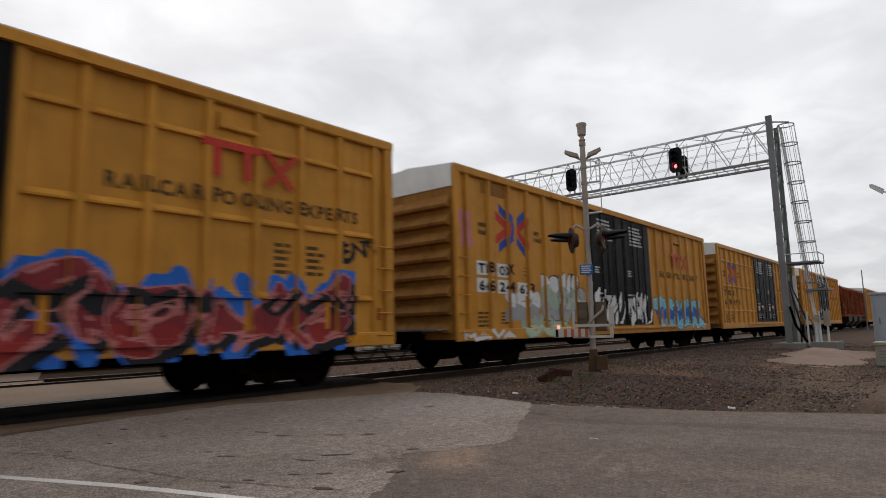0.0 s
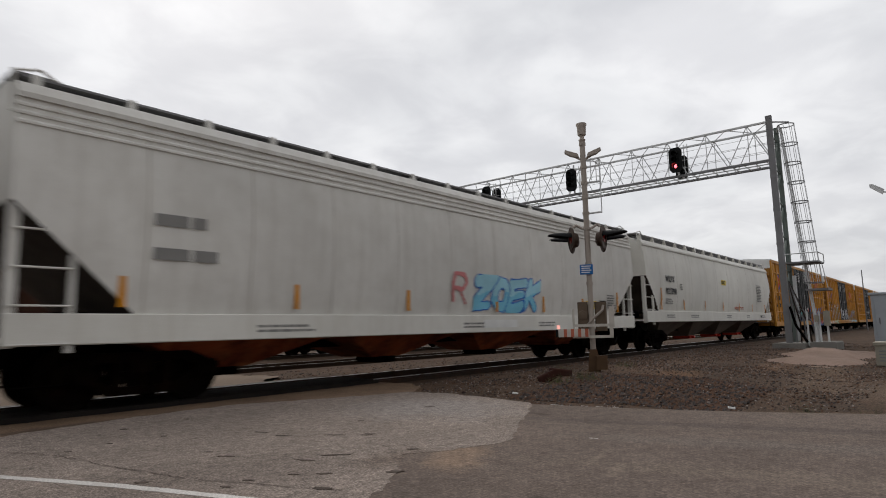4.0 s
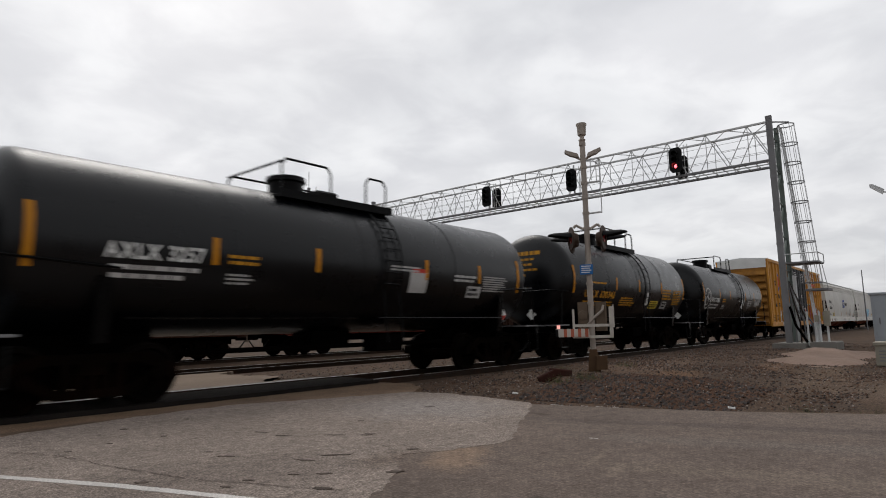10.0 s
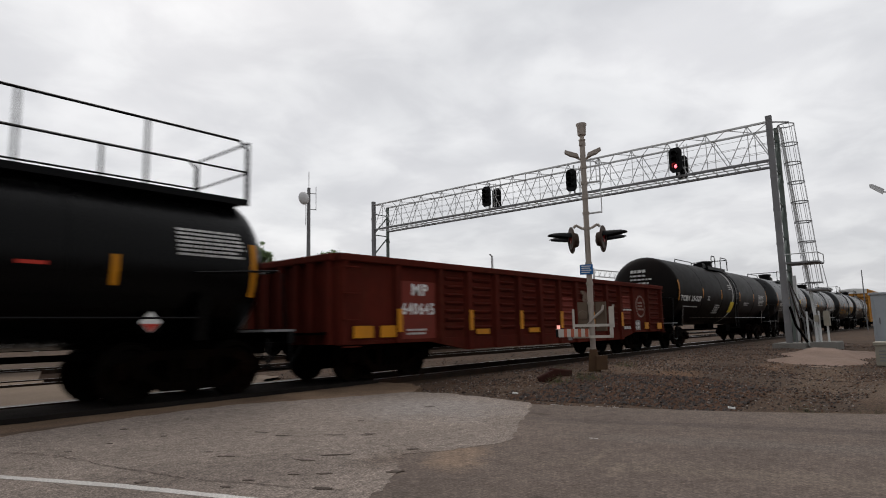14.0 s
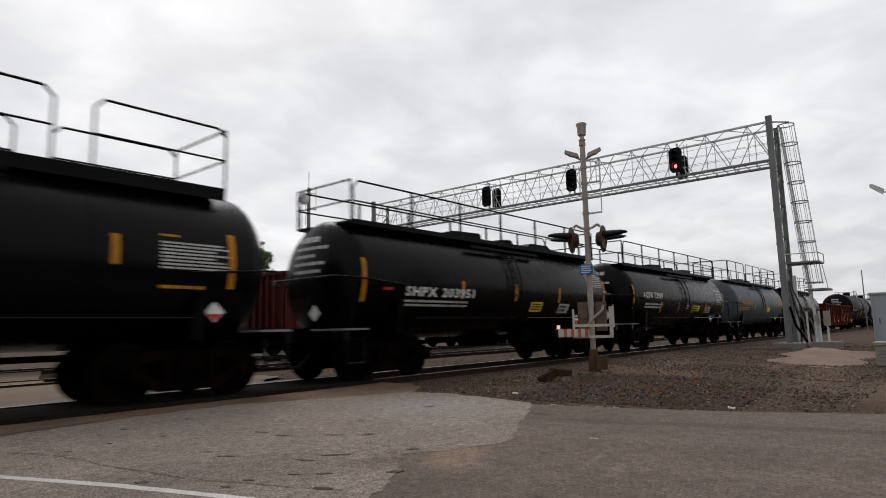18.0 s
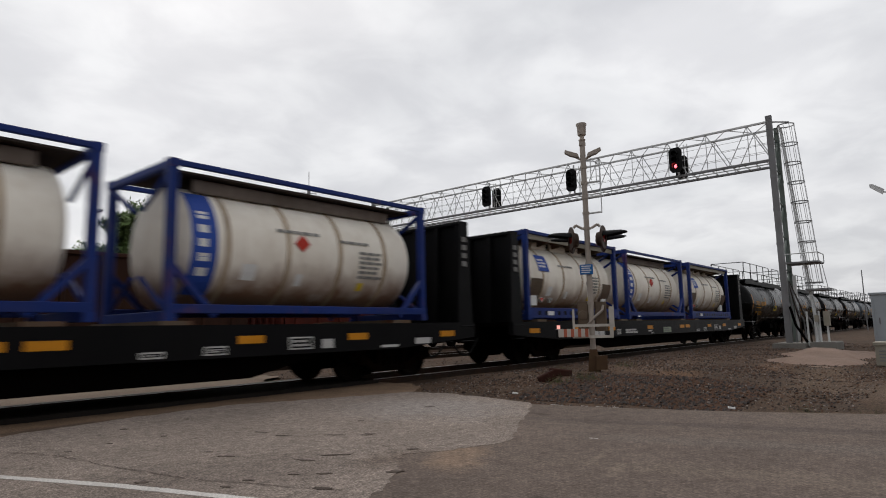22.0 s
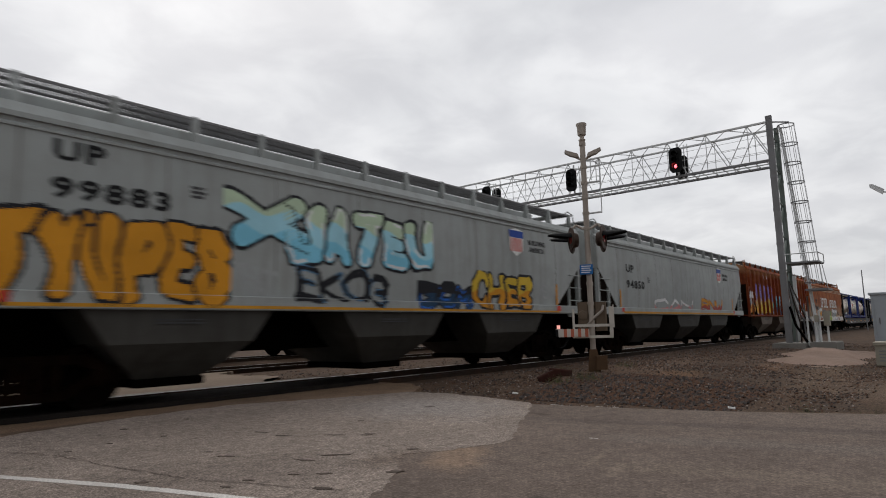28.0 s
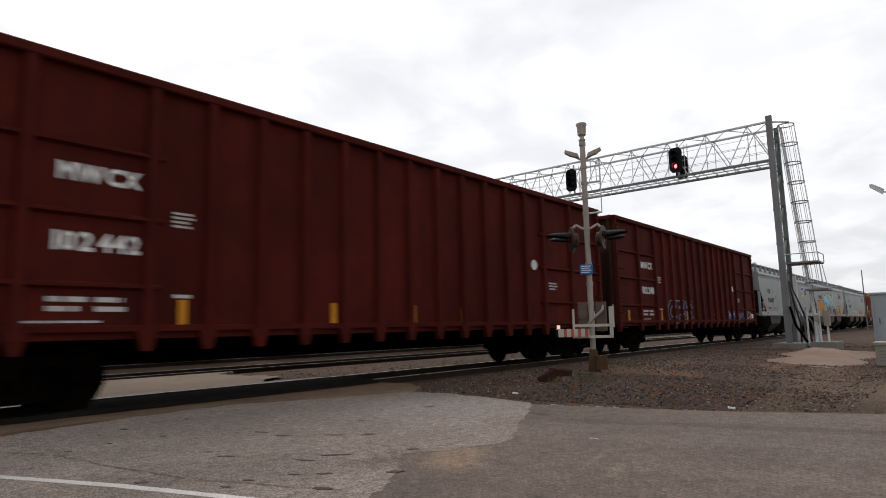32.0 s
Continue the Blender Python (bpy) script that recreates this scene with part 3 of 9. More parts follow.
def text_mesh(words, material, height, squeeze=1.0):
    """A mesh of lettering: each word is outlined once at unit height, then scaled."""
    key = (words, material.name, height, squeeze)
    if key not in FONT_MESHES:
        if words not in FONT_MESHES:
            cu = bpy.data.curves.new("lettering", "FONT")
            cu.body, cu.size, cu.extrude, cu.align_x = words, 1 / 0.7, 0.01, "LEFT"
            cu.resolution_u = 2
            cu.offset = 0.05
            ob = bpy.data.objects.new("lettering", cu)
            FONT_MESHES[words] = bpy.data.meshes.new_from_object(ob)
            bpy.data.objects.remove(ob)
            FONT_MESHES[words].transform(Matrix.Rotation(radians(90), 4, "X"))
        me = FONT_MESHES[words].copy()
        me.transform(Matrix.Diagonal((height * squeeze, 0.2, height, 1)))
        me.materials.clear()
        me.materials.append(material)
        FONT_MESHES[key] = me
    return FONT_MESHES[key]


def lettering(words, x, z, y, height, material, parent, width=None, name="lettering"):
    """Lettering on a side that faces -y; its left foot stands at x, z. width fits it to that length."""
    if width and height >= 0.2:
        return lettering_over(words, x, z, height, material, parent, width, lambda a, b: y + 0.003, name)
    me = text_mesh(words, material, height)
    if width:
        w = max(v.co.x for v in me.vertices)
        me = text_mesh(words, material, height, width / w)
    return part(name, me, material, parent, at=(x, y, z))


def lettering_over(words, x, z, height, material, parent, width, depth, name="lettering"):
    """Lettering painted over the ribs of a side: each letter lies on what is under it."""
    made = [None if ch == " " else text_mesh(ch, material, height) for ch in words]
    wide = [0.4 * height if me is None else max(v.co.x for v in me.vertices) for me in made]
    gap = 0.13 * height
    f = width / (sum(wide) + gap * (len(words) - 1))
    xa = x
    for ch, me, w in zip(words, made, wide):
        if me is not None:
            y = min(depth(xa + f * w * q, z + height / 2) for q in (0, 0.25, 0.5, 0.75, 1))
            part(name, text_mesh(ch, material, height, f), material, parent, at=(xa, y - 0.003, z))
        xa += f * (w + gap)


def bars(x, z, y, width, height, lines, material, parent, seed=0, gap=0.45, name="small_lettering"):
    """Rows of plain bars in place of lettering that cannot be read."""
    rnd = random.Random(seed)
    g = Geo()
    step = height / lines
    for k in range(lines):
        xx = x
        end = x + width * rnd.uniform(0.72, 1.0)
        while xx < end:
            w = rnd.uniform(0.8, 2.6) * step * 1.2
            x1 = min(xx + w, end)
            g.box(xx, x1, y - 0.003, y, z + height - (k + 1) * step + step * gap * 0.5, z + height - k * step - step * gap * 0.5)
            xx = x1 + step * 0.35
    return part(name, g, material, parent)


def panel(name, x0, x1, z0, z1, y, material, parent, label="", thick=0.006):
    return part(name, Geo().box(x0, x1, y - thick, y, z0, z1), material, parent, label)


STROKES = dict(A="00 24 40|11 31", B="00 04 34 43 32 02|32 41 30 00", C="43 34 14 03 01 10 30 41", D="00 04 24 43 41 20 00", E="40 00 04 44|02 32", G="43 34 14 03 01 10 30 41 42 22",
               H="00 04|40 44|02 42", I="20 24", K="00 04|44 02 40", L="04 00 40", M="00 04 22 44 40", N="00 04 40 44", O="10 01 03 14 34 43 41 30 10", P="00 04 34 43 32 02", R="00 04 34 43 32 02|22 40",
               S="43 34 14 03 12 32 41 30 10 01", T="04 44|24 20", U="04 01 10 30 41 44", V="04 20 44", W="04 10 22 30 44", X="00 44|04 40", Y="04 22 44|22 20", Z="04 44 00 40")


def graffiti(parent, x0, x1, z0, z1, word, fills, depth, seed, outline=None, weight=0.15, edge=0.045, shine=None, cloud=None, halo=0.16, drop=None, slant=0.0, wild=0.05, cell=0.024, hollow=False, label="sprayed graffiti lettering"):
    """Sprayed letters that follow the relief of the side: depth(x, z) gives its y. fills: colours from the top down; drop: the colour of the letters' thickness;
    cloud: a ragged field behind them; hollow: outlines alone."""
    rnd = np.random.RandomState(seed)
    nx, nz = max(2, int((x1 - x0) / cell)), max(2, int((z1 - z0) / cell))
    xs, zs = x0 + (np.arange(nx) + 0.5) * cell, z0 + (np.arange(nz) + 0.5) * cell
    X, Z = np.meshgrid(xs, zs)
    hgt = z1 - z0
    pad = halo * 0.8 if cloud is not None else edge
    wt = weight * (hgt - 2 * pad)
    pitch = (x1 - x0 - 2 * pad) / len(word)
    wt = min(wt, 0.24 * pitch)
    bend = wild * (np.sin(X * 4.3 + seed) + 0.7 * np.sin(Z * 6.1 + X * 2.2 + 2 * seed))
    d, other, own = np.full(X.shape, 9.0), np.full(X.shape, 9.0), np.zeros(X.shape)
    low, high = z0 + pad + wt, z1 - pad - wt
    for k, ch in enumerate(word):
        if ch not in STROKES:
            continue
        ca = x0 + pad + k * pitch + wt * 0.75
        cb = x0 + pad + (k + 1) * pitch - wt * 0.75
        la, lb = low + hgt * wild * rnd.rand(), high - hgt * 1.6 * wild * rnd.rand()
        tilt = wild * 1.2 * rnd.randn() + slant
        mine = np.full(X.shape, 9.0)
        for line in STROKES[ch].split("|"):
            pts = [(int(p[0]) / 4, int(p[1]) / 4) for p in line.split()]
            for (ua, va), (ub, vb) in zip(pts, pts[1:]):
                ax, az = ca + (cb - ca) * ua + tilt * hgt * (va - 0.5), la + (lb - la) * va
                bx, bz = ca + (cb - ca) * ub + tilt * hgt * (vb - 0.5), la + (lb - la) * vb
                px, pz, vx, vz = X + bend - ax, Z + 0.6 * bend - az, bx - ax, bz - az
                t = np.clip((px * vx + pz * vz) / (vx * vx + vz * vz + 1e-6), 0, 1)
                mine = np.minimum(mine, np.hypot(px - t * vx, pz - t * vz) - wt * (0.85 + 0.3 * abs(math.sin(3 * k + ua + vb))))
        other = np.where(mine < d, np.minimum(other, d), np.minimum(other, mine))
        own = np.where(mine < d, k, own)
        d = np.minimum(d, mine)
    mats = []

    def paint(mask, material):
        if material not in mats:
            mats.append(material)
        lay[mask] = mats.index(material) + 1

    lay = np.zeros(X.shape, int)
    if cloud is not None:
        rag = 0.5 * halo * (np.sin(X * 5.3 + seed) + 0.6 * np.sin(X * 11.9 + 3.1 * Z) + 0.5 * np.sin(Z * 9.0 + seed))
        paint(d < halo + rag, cloud)
    if drop is not None:
        sh = max(1, int(1.1 * wt / cell))
        far = np.roll(np.roll(d, -sh, 0), sh, 1)
        far[-sh:, :] = 9
        far[:, :sh] = 9
        paint(np.minimum(far, d) < edge * 0.6, drop)
    ink = outline or fills[-1]
    if hollow:
        paint(abs(d) < edge, ink)
    else:
        if outline is not None:
            paint(d < edge, ink)
        body = (d < 0) & (other - d > (edge * 1.2 if outline is not None else 0.0))
        for j, m in enumerate(fills):
            top = high + wt - (hgt - 2 * pad) * j / len(fills)
            paint(body & (Z + 0.07 * hgt * np.sin(X * 6 + own * 2 + seed) < top + (9 if j == 0 else 0)), m)
        if shine is not None:
            paint(body & (d > -0.45 * wt) & (d < -0.12 * wt) & (np.sin(X * 5 + own * 1.9 + Z * 6) > 0.35), shine)
    v, f, mi = [], [], []
    for i in range(nz):
        j = 0
        while j < nx:
            k, y, j0 = lay[i, j], depth(xs[j], zs[i]), j
            while j < nx and lay[i, j] == k and abs(depth(xs[j], zs[i]) - y) < 1e-6:
                j += 1
            if k:
                a, b, c, e = xs[j0] - cell / 2, xs[j - 1] + cell / 2, zs[i] - cell / 2, zs[i] + cell / 2
                ya, yb = y - 0.005, depth(xs[j0], e) - 0.005
                n = len(v)
                v += [(a, ya, c), (b, ya, c), (b, yb, e), (a, yb, e)]
                f.append((n, n + 1, n + 2, n + 3))
                mi.append(k - 1)
    me = bpy.data.meshes.new("graffiti")
    me.from_pydata(v, [], f)
    for m in mats:
        me.materials.append(m)
    me.polygons.foreach_set("material_index", mi)
    me.update()
    return part("graffiti", me, None, parent, label)


def spray(name, colour):
    return surface("spray_" + name, colour, 0.55, 0.14, 1.2, dirt=0.2, dirt_colour=tuple(c * 0.6 for c in colour))


S = dict(haze=spray("haze", (0.10, 0.22, 0.36)), brick=spray("brick", (0.26, 0.032, 0.030)), rose=spray("rose", (0.46, 0.17, 0.16)), lime=spray("lime", (0.36, 0.50, 0.05)), sky=spray("sky", (0.33, 0.60, 0.70)), sage=spray("sage", (0.45, 0.56, 0.40)), black=spray("black", (0.018, 0.018, 0.022)), white=spray("white", (0.66, 0.66, 0.66)), pink=spray("pink", (0.55, 0.20, 0.20)),
         maroon=spray("maroon", (0.20, 0.03, 0.035)), blue=spray("blue", (0.025, 0.13, 0.50)), teal=spray("teal", (0.025, 0.23, 0.22)),
         cyan=spray("cyan", (0.20, 0.52, 0.68)), navy=spray("navy", (0.02, 0.05, 0.10)), orange=spray("orange", (0.60, 0.26, 0.02)),
         red=spray("red", (0.38, 0.06, 0.04)), purple=spray("purple", (0.24, 0.17, 0.46)), green=spray("green", (0.20, 0.33, 0.08)),
         grey=spray("grey", (0.33, 0.34, 0.34)), mint=spray("mint", (0.36, 0.44, 0.34)), yellow=spray("yellow", (0.62, 0.42, 0.04)))


# ---- rolling stock: shared running gear ----
TRAIN = []      # (thing, place along the train in metres, offset along the car)
WHEELS = []     # (wheelset, place along the train)
SHARED = {}


def side_frame_mesh():
    g = Geo()
    for s in (-1, 1):
        y0, y1 = s * 0.94, s * 1.08
        g.prism([(-1.22, 0.40), (-1.22, 0.60), (-0.72, 0.80), (0.72, 0.80), (1.22, 0.60), (1.22, 0.40), (1.05, 0.40), (1.0, 0.52), (0.62, 0.66), (-0.62, 0.66), (-1.0, 0.52), (-1.05, 0.40)], 1, y0, y1)
        g.prism([(-0.98, 0.50), (-0.80, 0.50), (-0.42, 0.30), (0.42, 0.30), (0.80, 0.50), (0.98, 0.50), (0.52, 0.18), (-0.52, 0.18)], 1, y0, y1)
        for x in (-0.36, 0.36):
            g.box(x - 0.06, x + 0.06, y0, y1, 0.28, 0.68)
        for x in (-0.18, 0.0, 0.18):
            g.rod((x, s * 1.01, 0.30), (x, s * 1.01, 0.52), 0.075, 8)
        for x in (-0.89, 0.89):
            g.rod((x, s * 0.90, 0.46), (x, s * 1.14, 0.46), 0.115, 12)
            g.rod((x, s * 1.14, 0.46), (x, s * 1.17, 0.46), 0.075, 10)
        g.box(-1.35, -1.20, s * 0.72, s * 0.80, 0.34, 0.60)
        g.box(1.20, 1.35, s * 0.72, s * 0.80, 0.34, 0.60)
    g.box(-0.22, 0.22, -1.10, 1.10, 0.50, 0.72, c=0.03)
    for x in (-0.45, 0.45):
        g.box(x - 0.07, x + 0.07, -0.85, 0.85, 0.36, 0.46)
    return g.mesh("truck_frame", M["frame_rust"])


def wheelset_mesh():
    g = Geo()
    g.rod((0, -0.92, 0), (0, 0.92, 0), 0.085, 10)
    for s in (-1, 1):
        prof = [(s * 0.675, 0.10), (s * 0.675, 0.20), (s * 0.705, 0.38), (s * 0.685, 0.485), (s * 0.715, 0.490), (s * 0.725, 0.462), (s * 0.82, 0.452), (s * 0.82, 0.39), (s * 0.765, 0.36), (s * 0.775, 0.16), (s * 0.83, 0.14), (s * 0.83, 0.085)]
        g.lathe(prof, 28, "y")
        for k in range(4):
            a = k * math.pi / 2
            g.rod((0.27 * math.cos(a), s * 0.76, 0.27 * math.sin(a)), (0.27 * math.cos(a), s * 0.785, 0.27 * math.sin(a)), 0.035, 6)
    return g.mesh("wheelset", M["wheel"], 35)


def coupler_mesh():
    g = Geo()
    g.box(-0.95, -0.28, -0.12, 0.12, 0.80, 0.98, c=0.02)
    g.prism([(-0.30, -0.16), (-0.10, -0.20), (0.05, -0.14), (0.06, 0.02), (-0.02, 0.05), (0.04, 0.16), (-0.10, 0.20), (-0.30, 0.15)], 2, 0.74, 1.04)
    return g.mesh("coupler", M["under"])


def hose_mesh():
    pts = [(-0.75 + 0.85 * k / 8, 0.32 - 0.25 * k / 8, 0.78 - 0.46 * math.sin(math.pi * k / 8 * 0.95)) for k in range(9)]
    return Geo().pipe(pts, 0.028, 6).mesh("air_hose", M["hood"])


def shared(key, make):
    if key not in SHARED:
        SHARED[key] = make()
    return SHARED[key]


def stock(name, label, category, front, rear, group=""):
    """One vehicle of the train. front and rear: the places of its couplings along the train."""
    ob = thing(name, label, category, (0, TRACK, 0), group=group)
    TRAIN.append((ob, (front + rear) / 2, 0.0))
    return ob


def running_gear(car, length, bogie, place):
    for s in (-1, 1):
        tr = part("truck", shared("truck", side_frame_mesh), None, car, at=(s * bogie, 0, 0))
        for a in (-0.89, 0.89):
            w = part("wheelset", shared("wheelset", wheelset_mesh), None, tr, at=(a, 0, 0.46))
            if place is not None:
                WHEELS.append((w, place, a))
        c = part("coupler", shared("coupler", coupler_mesh), None, car, at=(s * (length / 2 - 0.02), 0, 0))
        h = part("air_hose", shared("hose", hose_mesh), None, car, at=(s * (length / 2 - 0.02), 0, 0))
        if s < 0:
            c.rotation_euler = h.rotation_euler = (0, 0, math.pi)


def ladder(parent, x0, x1, y, z0, z1, material, rungs, name="ladder", r=0.016, posts=False):
    """Grab irons one above another: the lowest carries the others."""
    me = Geo().pipe([(x0, y + 0.09, 0), (x0, y, 0), (x1, y, 0), (x1, y + 0.09, 0)], r, 5).mesh("rung", material)
    if posts:
        g = Geo()
        for x in (x0, x1):
            g.box(x - 0.035, x + 0.035, y - 0.02, y + 0.05, z0 - 0.1, z1 + 0.1)
        rail = part(name, g, material, parent)
    else:
        rail = parent
    for k in range(rungs):
        part("rung", me, None, rail, at=(0, 0, z0 + (z1 - z0) * k / max(1, rungs - 1)))
    return rail


def reflectors(parent, xs, z0, z1, y, w=0.1):
    me = shared(("refl", round(z1 - z0, 2), w), lambda: Geo().box(-w / 2, w / 2, -0.004, 0, 0, z1 - z0).mesh("reflector_strip", M["reflector"]))
    for x in xs:
        yy = y(x, (z0 + z1) / 2) if callable(y) else y
        part("reflector_strip", me, None, parent, at=(x, yy - 0.003, z0))


# ---- boxcars ----
BELT_LEVELS = (1.68, 2.95, 4.24)


def boxcar(front, rear, label, belts=True, number="", mark="TBOX", logo=True, slogan=True, deco=None, groups=None, logo_shift=0.0, brand=(-0.22, -0.24)):
    L = front - rear
    half = 9.45
    car = stock("boxcar", label, "boxcar", front, rear, "yellow boxcars of the train")
    y_wall, y_post = -1.47, -1.555
    left = [-8.95 + 0.925 * k for k in range(8)]
    posts = left[:-1] + [-2.62] + [2.62] + [-x for x in left[:-1]]

    def depth(x, z):
        if z < 1.03:
            return y_post - 0.012
        if any(abs(x - p) < 0.09 for p in posts) or abs(x) > half - 0.24:
            return y_post - 0.002
        return y_wall - 0.080 if belts and any(abs(z - q) < 0.06 for q in BELT_LEVELS) else y_wall

    part("body_shell", Geo().box(-half + 0.06, half - 0.06, y_wall, -y_wall, 0.98, 5.0), M["yellow"], car)
    for s in (1, -1):
        part("side_sill", Geo().box(-half, half, s * y_wall, s * (y_post - 0.01), 0.74, 1.02, c=0.02), M["yellow"], car)
        part("top_chord", Geo().box(-half, half, s * y_wall, s * (y_post - 0.015), 4.86, 5.06, c=0.025), M["yellow"], car)
        post = shared(("post", s), lambda: Geo().prism([(-0.085, s * 1.465), (-0.05, s * 1.555), (0.05, s * 1.555), (0.085, s * 1.465)], 2, 1.0, 4.88).mesh("side_post", M["yellow"]))
        for x in posts:
            part("side_post", post, None, car, at=(x, 0, 0))
        for x in (-half + 0.11, half - 0.11):
            part("corner_post", shared(("cpost", s), lambda: Geo().box(-0.12, 0.12, s * 1.46, s * 1.56, 0.75, 5.0, c=0.02).mesh("corner_post", M["yellow"])), None, car, at=(x, 0, 0))
        if belts:
            cols = sorted(posts)
            for a, b in zip(cols, cols[1:]):
                if b - a > 2:
                    continue
                me = shared(("belt", s, round(b - a, 2)), lambda: Geo().prism([(s * 1.465, -0.055), (s * 1.540, -0.045), (s * 1.545, -0.015), (s * 1.465, 0.075)], 0, 0.085, b - a - 0.085).mesh("panel_stiffener", M["yellow"]))
                for z in BELT_LEVELS:
                    part("panel_stiffener", me, None, car, at=(a, 0, z))
    part("roof", Geo().prism([(-1.55, 4.97), (-1.55, 5.07), (0, 5.2), (1.55, 5.07), (1.55, 4.97)], 0, -half, half), M["galv"], car, "ribbed galvanized roof")
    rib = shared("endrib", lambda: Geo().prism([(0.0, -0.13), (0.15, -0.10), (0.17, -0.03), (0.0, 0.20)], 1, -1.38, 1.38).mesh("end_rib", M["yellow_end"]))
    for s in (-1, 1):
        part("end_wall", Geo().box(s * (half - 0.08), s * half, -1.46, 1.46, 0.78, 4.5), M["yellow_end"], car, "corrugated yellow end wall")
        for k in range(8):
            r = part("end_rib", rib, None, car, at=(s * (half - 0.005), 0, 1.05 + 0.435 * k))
            if s < 0:
                r.rotation_euler = (0, 0, math.pi)
        part("end_fascia", Geo().prism([(-1.46, 4.5), (-1.46, 5.02), (0, 5.16), (1.46, 5.02), (1.46, 4.5)], 0, s * (half - 0.03), s * (half + 0.03)), M["white"], car, "white end fascia")
        ladder(car, s * (half - 0.45), s * (half - 0.10), -1.60, 0.95, 2.75, M["yellow"], 5)
        ladder(car, s * (half - 0.45), s * (half - 0.10), 1.60, 0.95, 2.75, M["yellow"], 5)
        part("end_platform", Geo().box(s * (half + 0.08), s * (half + 0.30), -1.2, 1.2, 1.00, 1.05), M["galv_dark"], car)
        part("brake_hose_bracket", Geo().box(s * half, s * (half + 0.35), -0.5, 0.5, 0.70, 1.0, c=0.03), M["under"], car)
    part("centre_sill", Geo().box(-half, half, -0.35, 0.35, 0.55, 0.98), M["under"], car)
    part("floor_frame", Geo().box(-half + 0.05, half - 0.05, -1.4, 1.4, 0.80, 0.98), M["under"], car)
    dm = M["black"]
    for x0, x1 in ((-2.50, 0.04), (0.10, 2.52)):
        d = part("sliding_door", Geo().box(x0, x1, -1.50, -1.565, 1.06, 4.84, c=0.015), dm, car, "black sliding plug door")
        for k in range(3):
            za, zb = 1.14 + 1.24 * k, 2.28 + 1.24 * k
            xm = (x0 + x1) / 2
            for a, b in ((x0 + 0.10, xm - 0.05), (xm + 0.05, x1 - 0.10)):
                part("door_panel", Geo().box(a, b, -1.565, -1.585, za, zb, c=0.01), dm, d)
        for f in (0.30, 0.72):
            xx = x0 + f * (x1 - x0)
            part("lock_rod", Geo().rod((xx, -1.62, 1.1), (xx, -1.62, 4.8), 0.022, 6), dm, d)
        part("door_handle", Geo().box(x0 + 0.95, x0 + 1.15, -1.585, -1.63, 1.85, 2.05, c=0.02).box(x0 + 0.70, x0 + 1.3, -1.60, -1.63, 1.94, 1.98), M["white_faded"], d, "worn metal door handle")
        bars(x0 + 0.55, 3.9, -1.588, 1.3, 0.75, 6, M["white_faded"], d, seed=int(front))
        bars(x0 + 0.25, 2.75, -1.588, 0.35, 0.25, 3, M["white_faded"], d, seed=2)
        bars(x0 + 0.15, 2.05, -1.588, 0.9, 0.10, 1, M["white_faded"], d, seed=4)
        bars(x0 + 0.20, 1.25, -1.588, 1.6, 0.30, 3, M["white_faded"], d, seed=7, gap=0.75)
        panel("door_sticker", x0 + 1.35, x0 + 1.55, 1.75, 2.0, -1.588, M["red"], d)
        panel("door_label", x0 + 0.2, x0 + 0.55, 1.70, 1.98, -1.588, M["white_faded"], d)
    part("door_track", Geo().box(-4.9, 5.0, -1.555, -1.64, 0.90, 0.98, c=0.01), M["yellow"], car)
    part("door_rail", Geo().box(-4.9, 5.0, -1.57, -1.62, 4.86, 4.92), M["yellow"], car)
    bars(-6.42, 2.42, y_wall - 0.002, 0.34, 0.30, 3, M["letter_brown"], car, 6, gap=0.8)
    bars(-8.55, 1.05, y_wall, 0.6, 0.42, 4, M["letter_brown"], car, 3)
    bars(-7.55, 1.12, y_wall, 0.6, 0.34, 4, M["letter_brown"], car, 5)
    panel("warning_plate", -8.75, -8.15, 0.84, 0.96, -1.566, M["reflector"], car)
    panel("warning_plate", 8.15, 8.75, 0.84, 0.96, -1.566, M["reflector"], car)
    if number:
        if groups is None:
            groups = [(mark[:2], -8.49, 2.46), (mark[2:], -7.60, 2.46), (number[:2], -8.49, 1.98), (number[2:4], -7.58, 1.98), (number[4:], -6.60, 1.98)]
        for word, xx, zz in groups:
            lettering_over(word, xx, zz, 0.26, M["letter"], car, 0.31 * len(word), depth, "reporting_mark" if zz > 2.3 else "car_number")
    if logo:
        for pts, m in (([(-7.68, 4.00), (-7.04, 3.68), (-7.68, 3.34)], "red"), ([(-6.18, 4.00), (-6.66, 3.68), (-6.18, 3.28)], "red"),
                       ([(-7.52, 4.22), (-6.98, 3.92), (-6.80, 3.72), (-6.96, 3.48), (-7.56, 3.12)], "logo_blue"), ([(-6.26, 4.18), (-6.66, 3.92)], "logo_blue"), ([(-6.70, 3.42), (-6.30, 3.10)], "logo_blue")):
            w, g = 0.12, Geo()
            for a, b in zip(pts, pts[1:]):
                for k in range(6):
                    xa, za = a[0] + (b[0] - a[0]) * k / 6 + logo_shift, a[1] + (b[1] - a[1]) * k / 6
                    xb, zb = a[0] + (b[0] - a[0]) * (k + 1) / 6 + logo_shift, a[1] + (b[1] - a[1]) * (k + 1) / 6
                    yy = depth((xa + xb) / 2, 3.5) - 0.003 - 0.002 * (m == "logo_blue")
                    g.add([(xa, yy, za - w), (xb, yy, zb - w), (xb, yy, zb + w), (xa, yy, za + w)], [(0, 1, 2, 3)])
            part("logo_stripe", g, M[m], car)
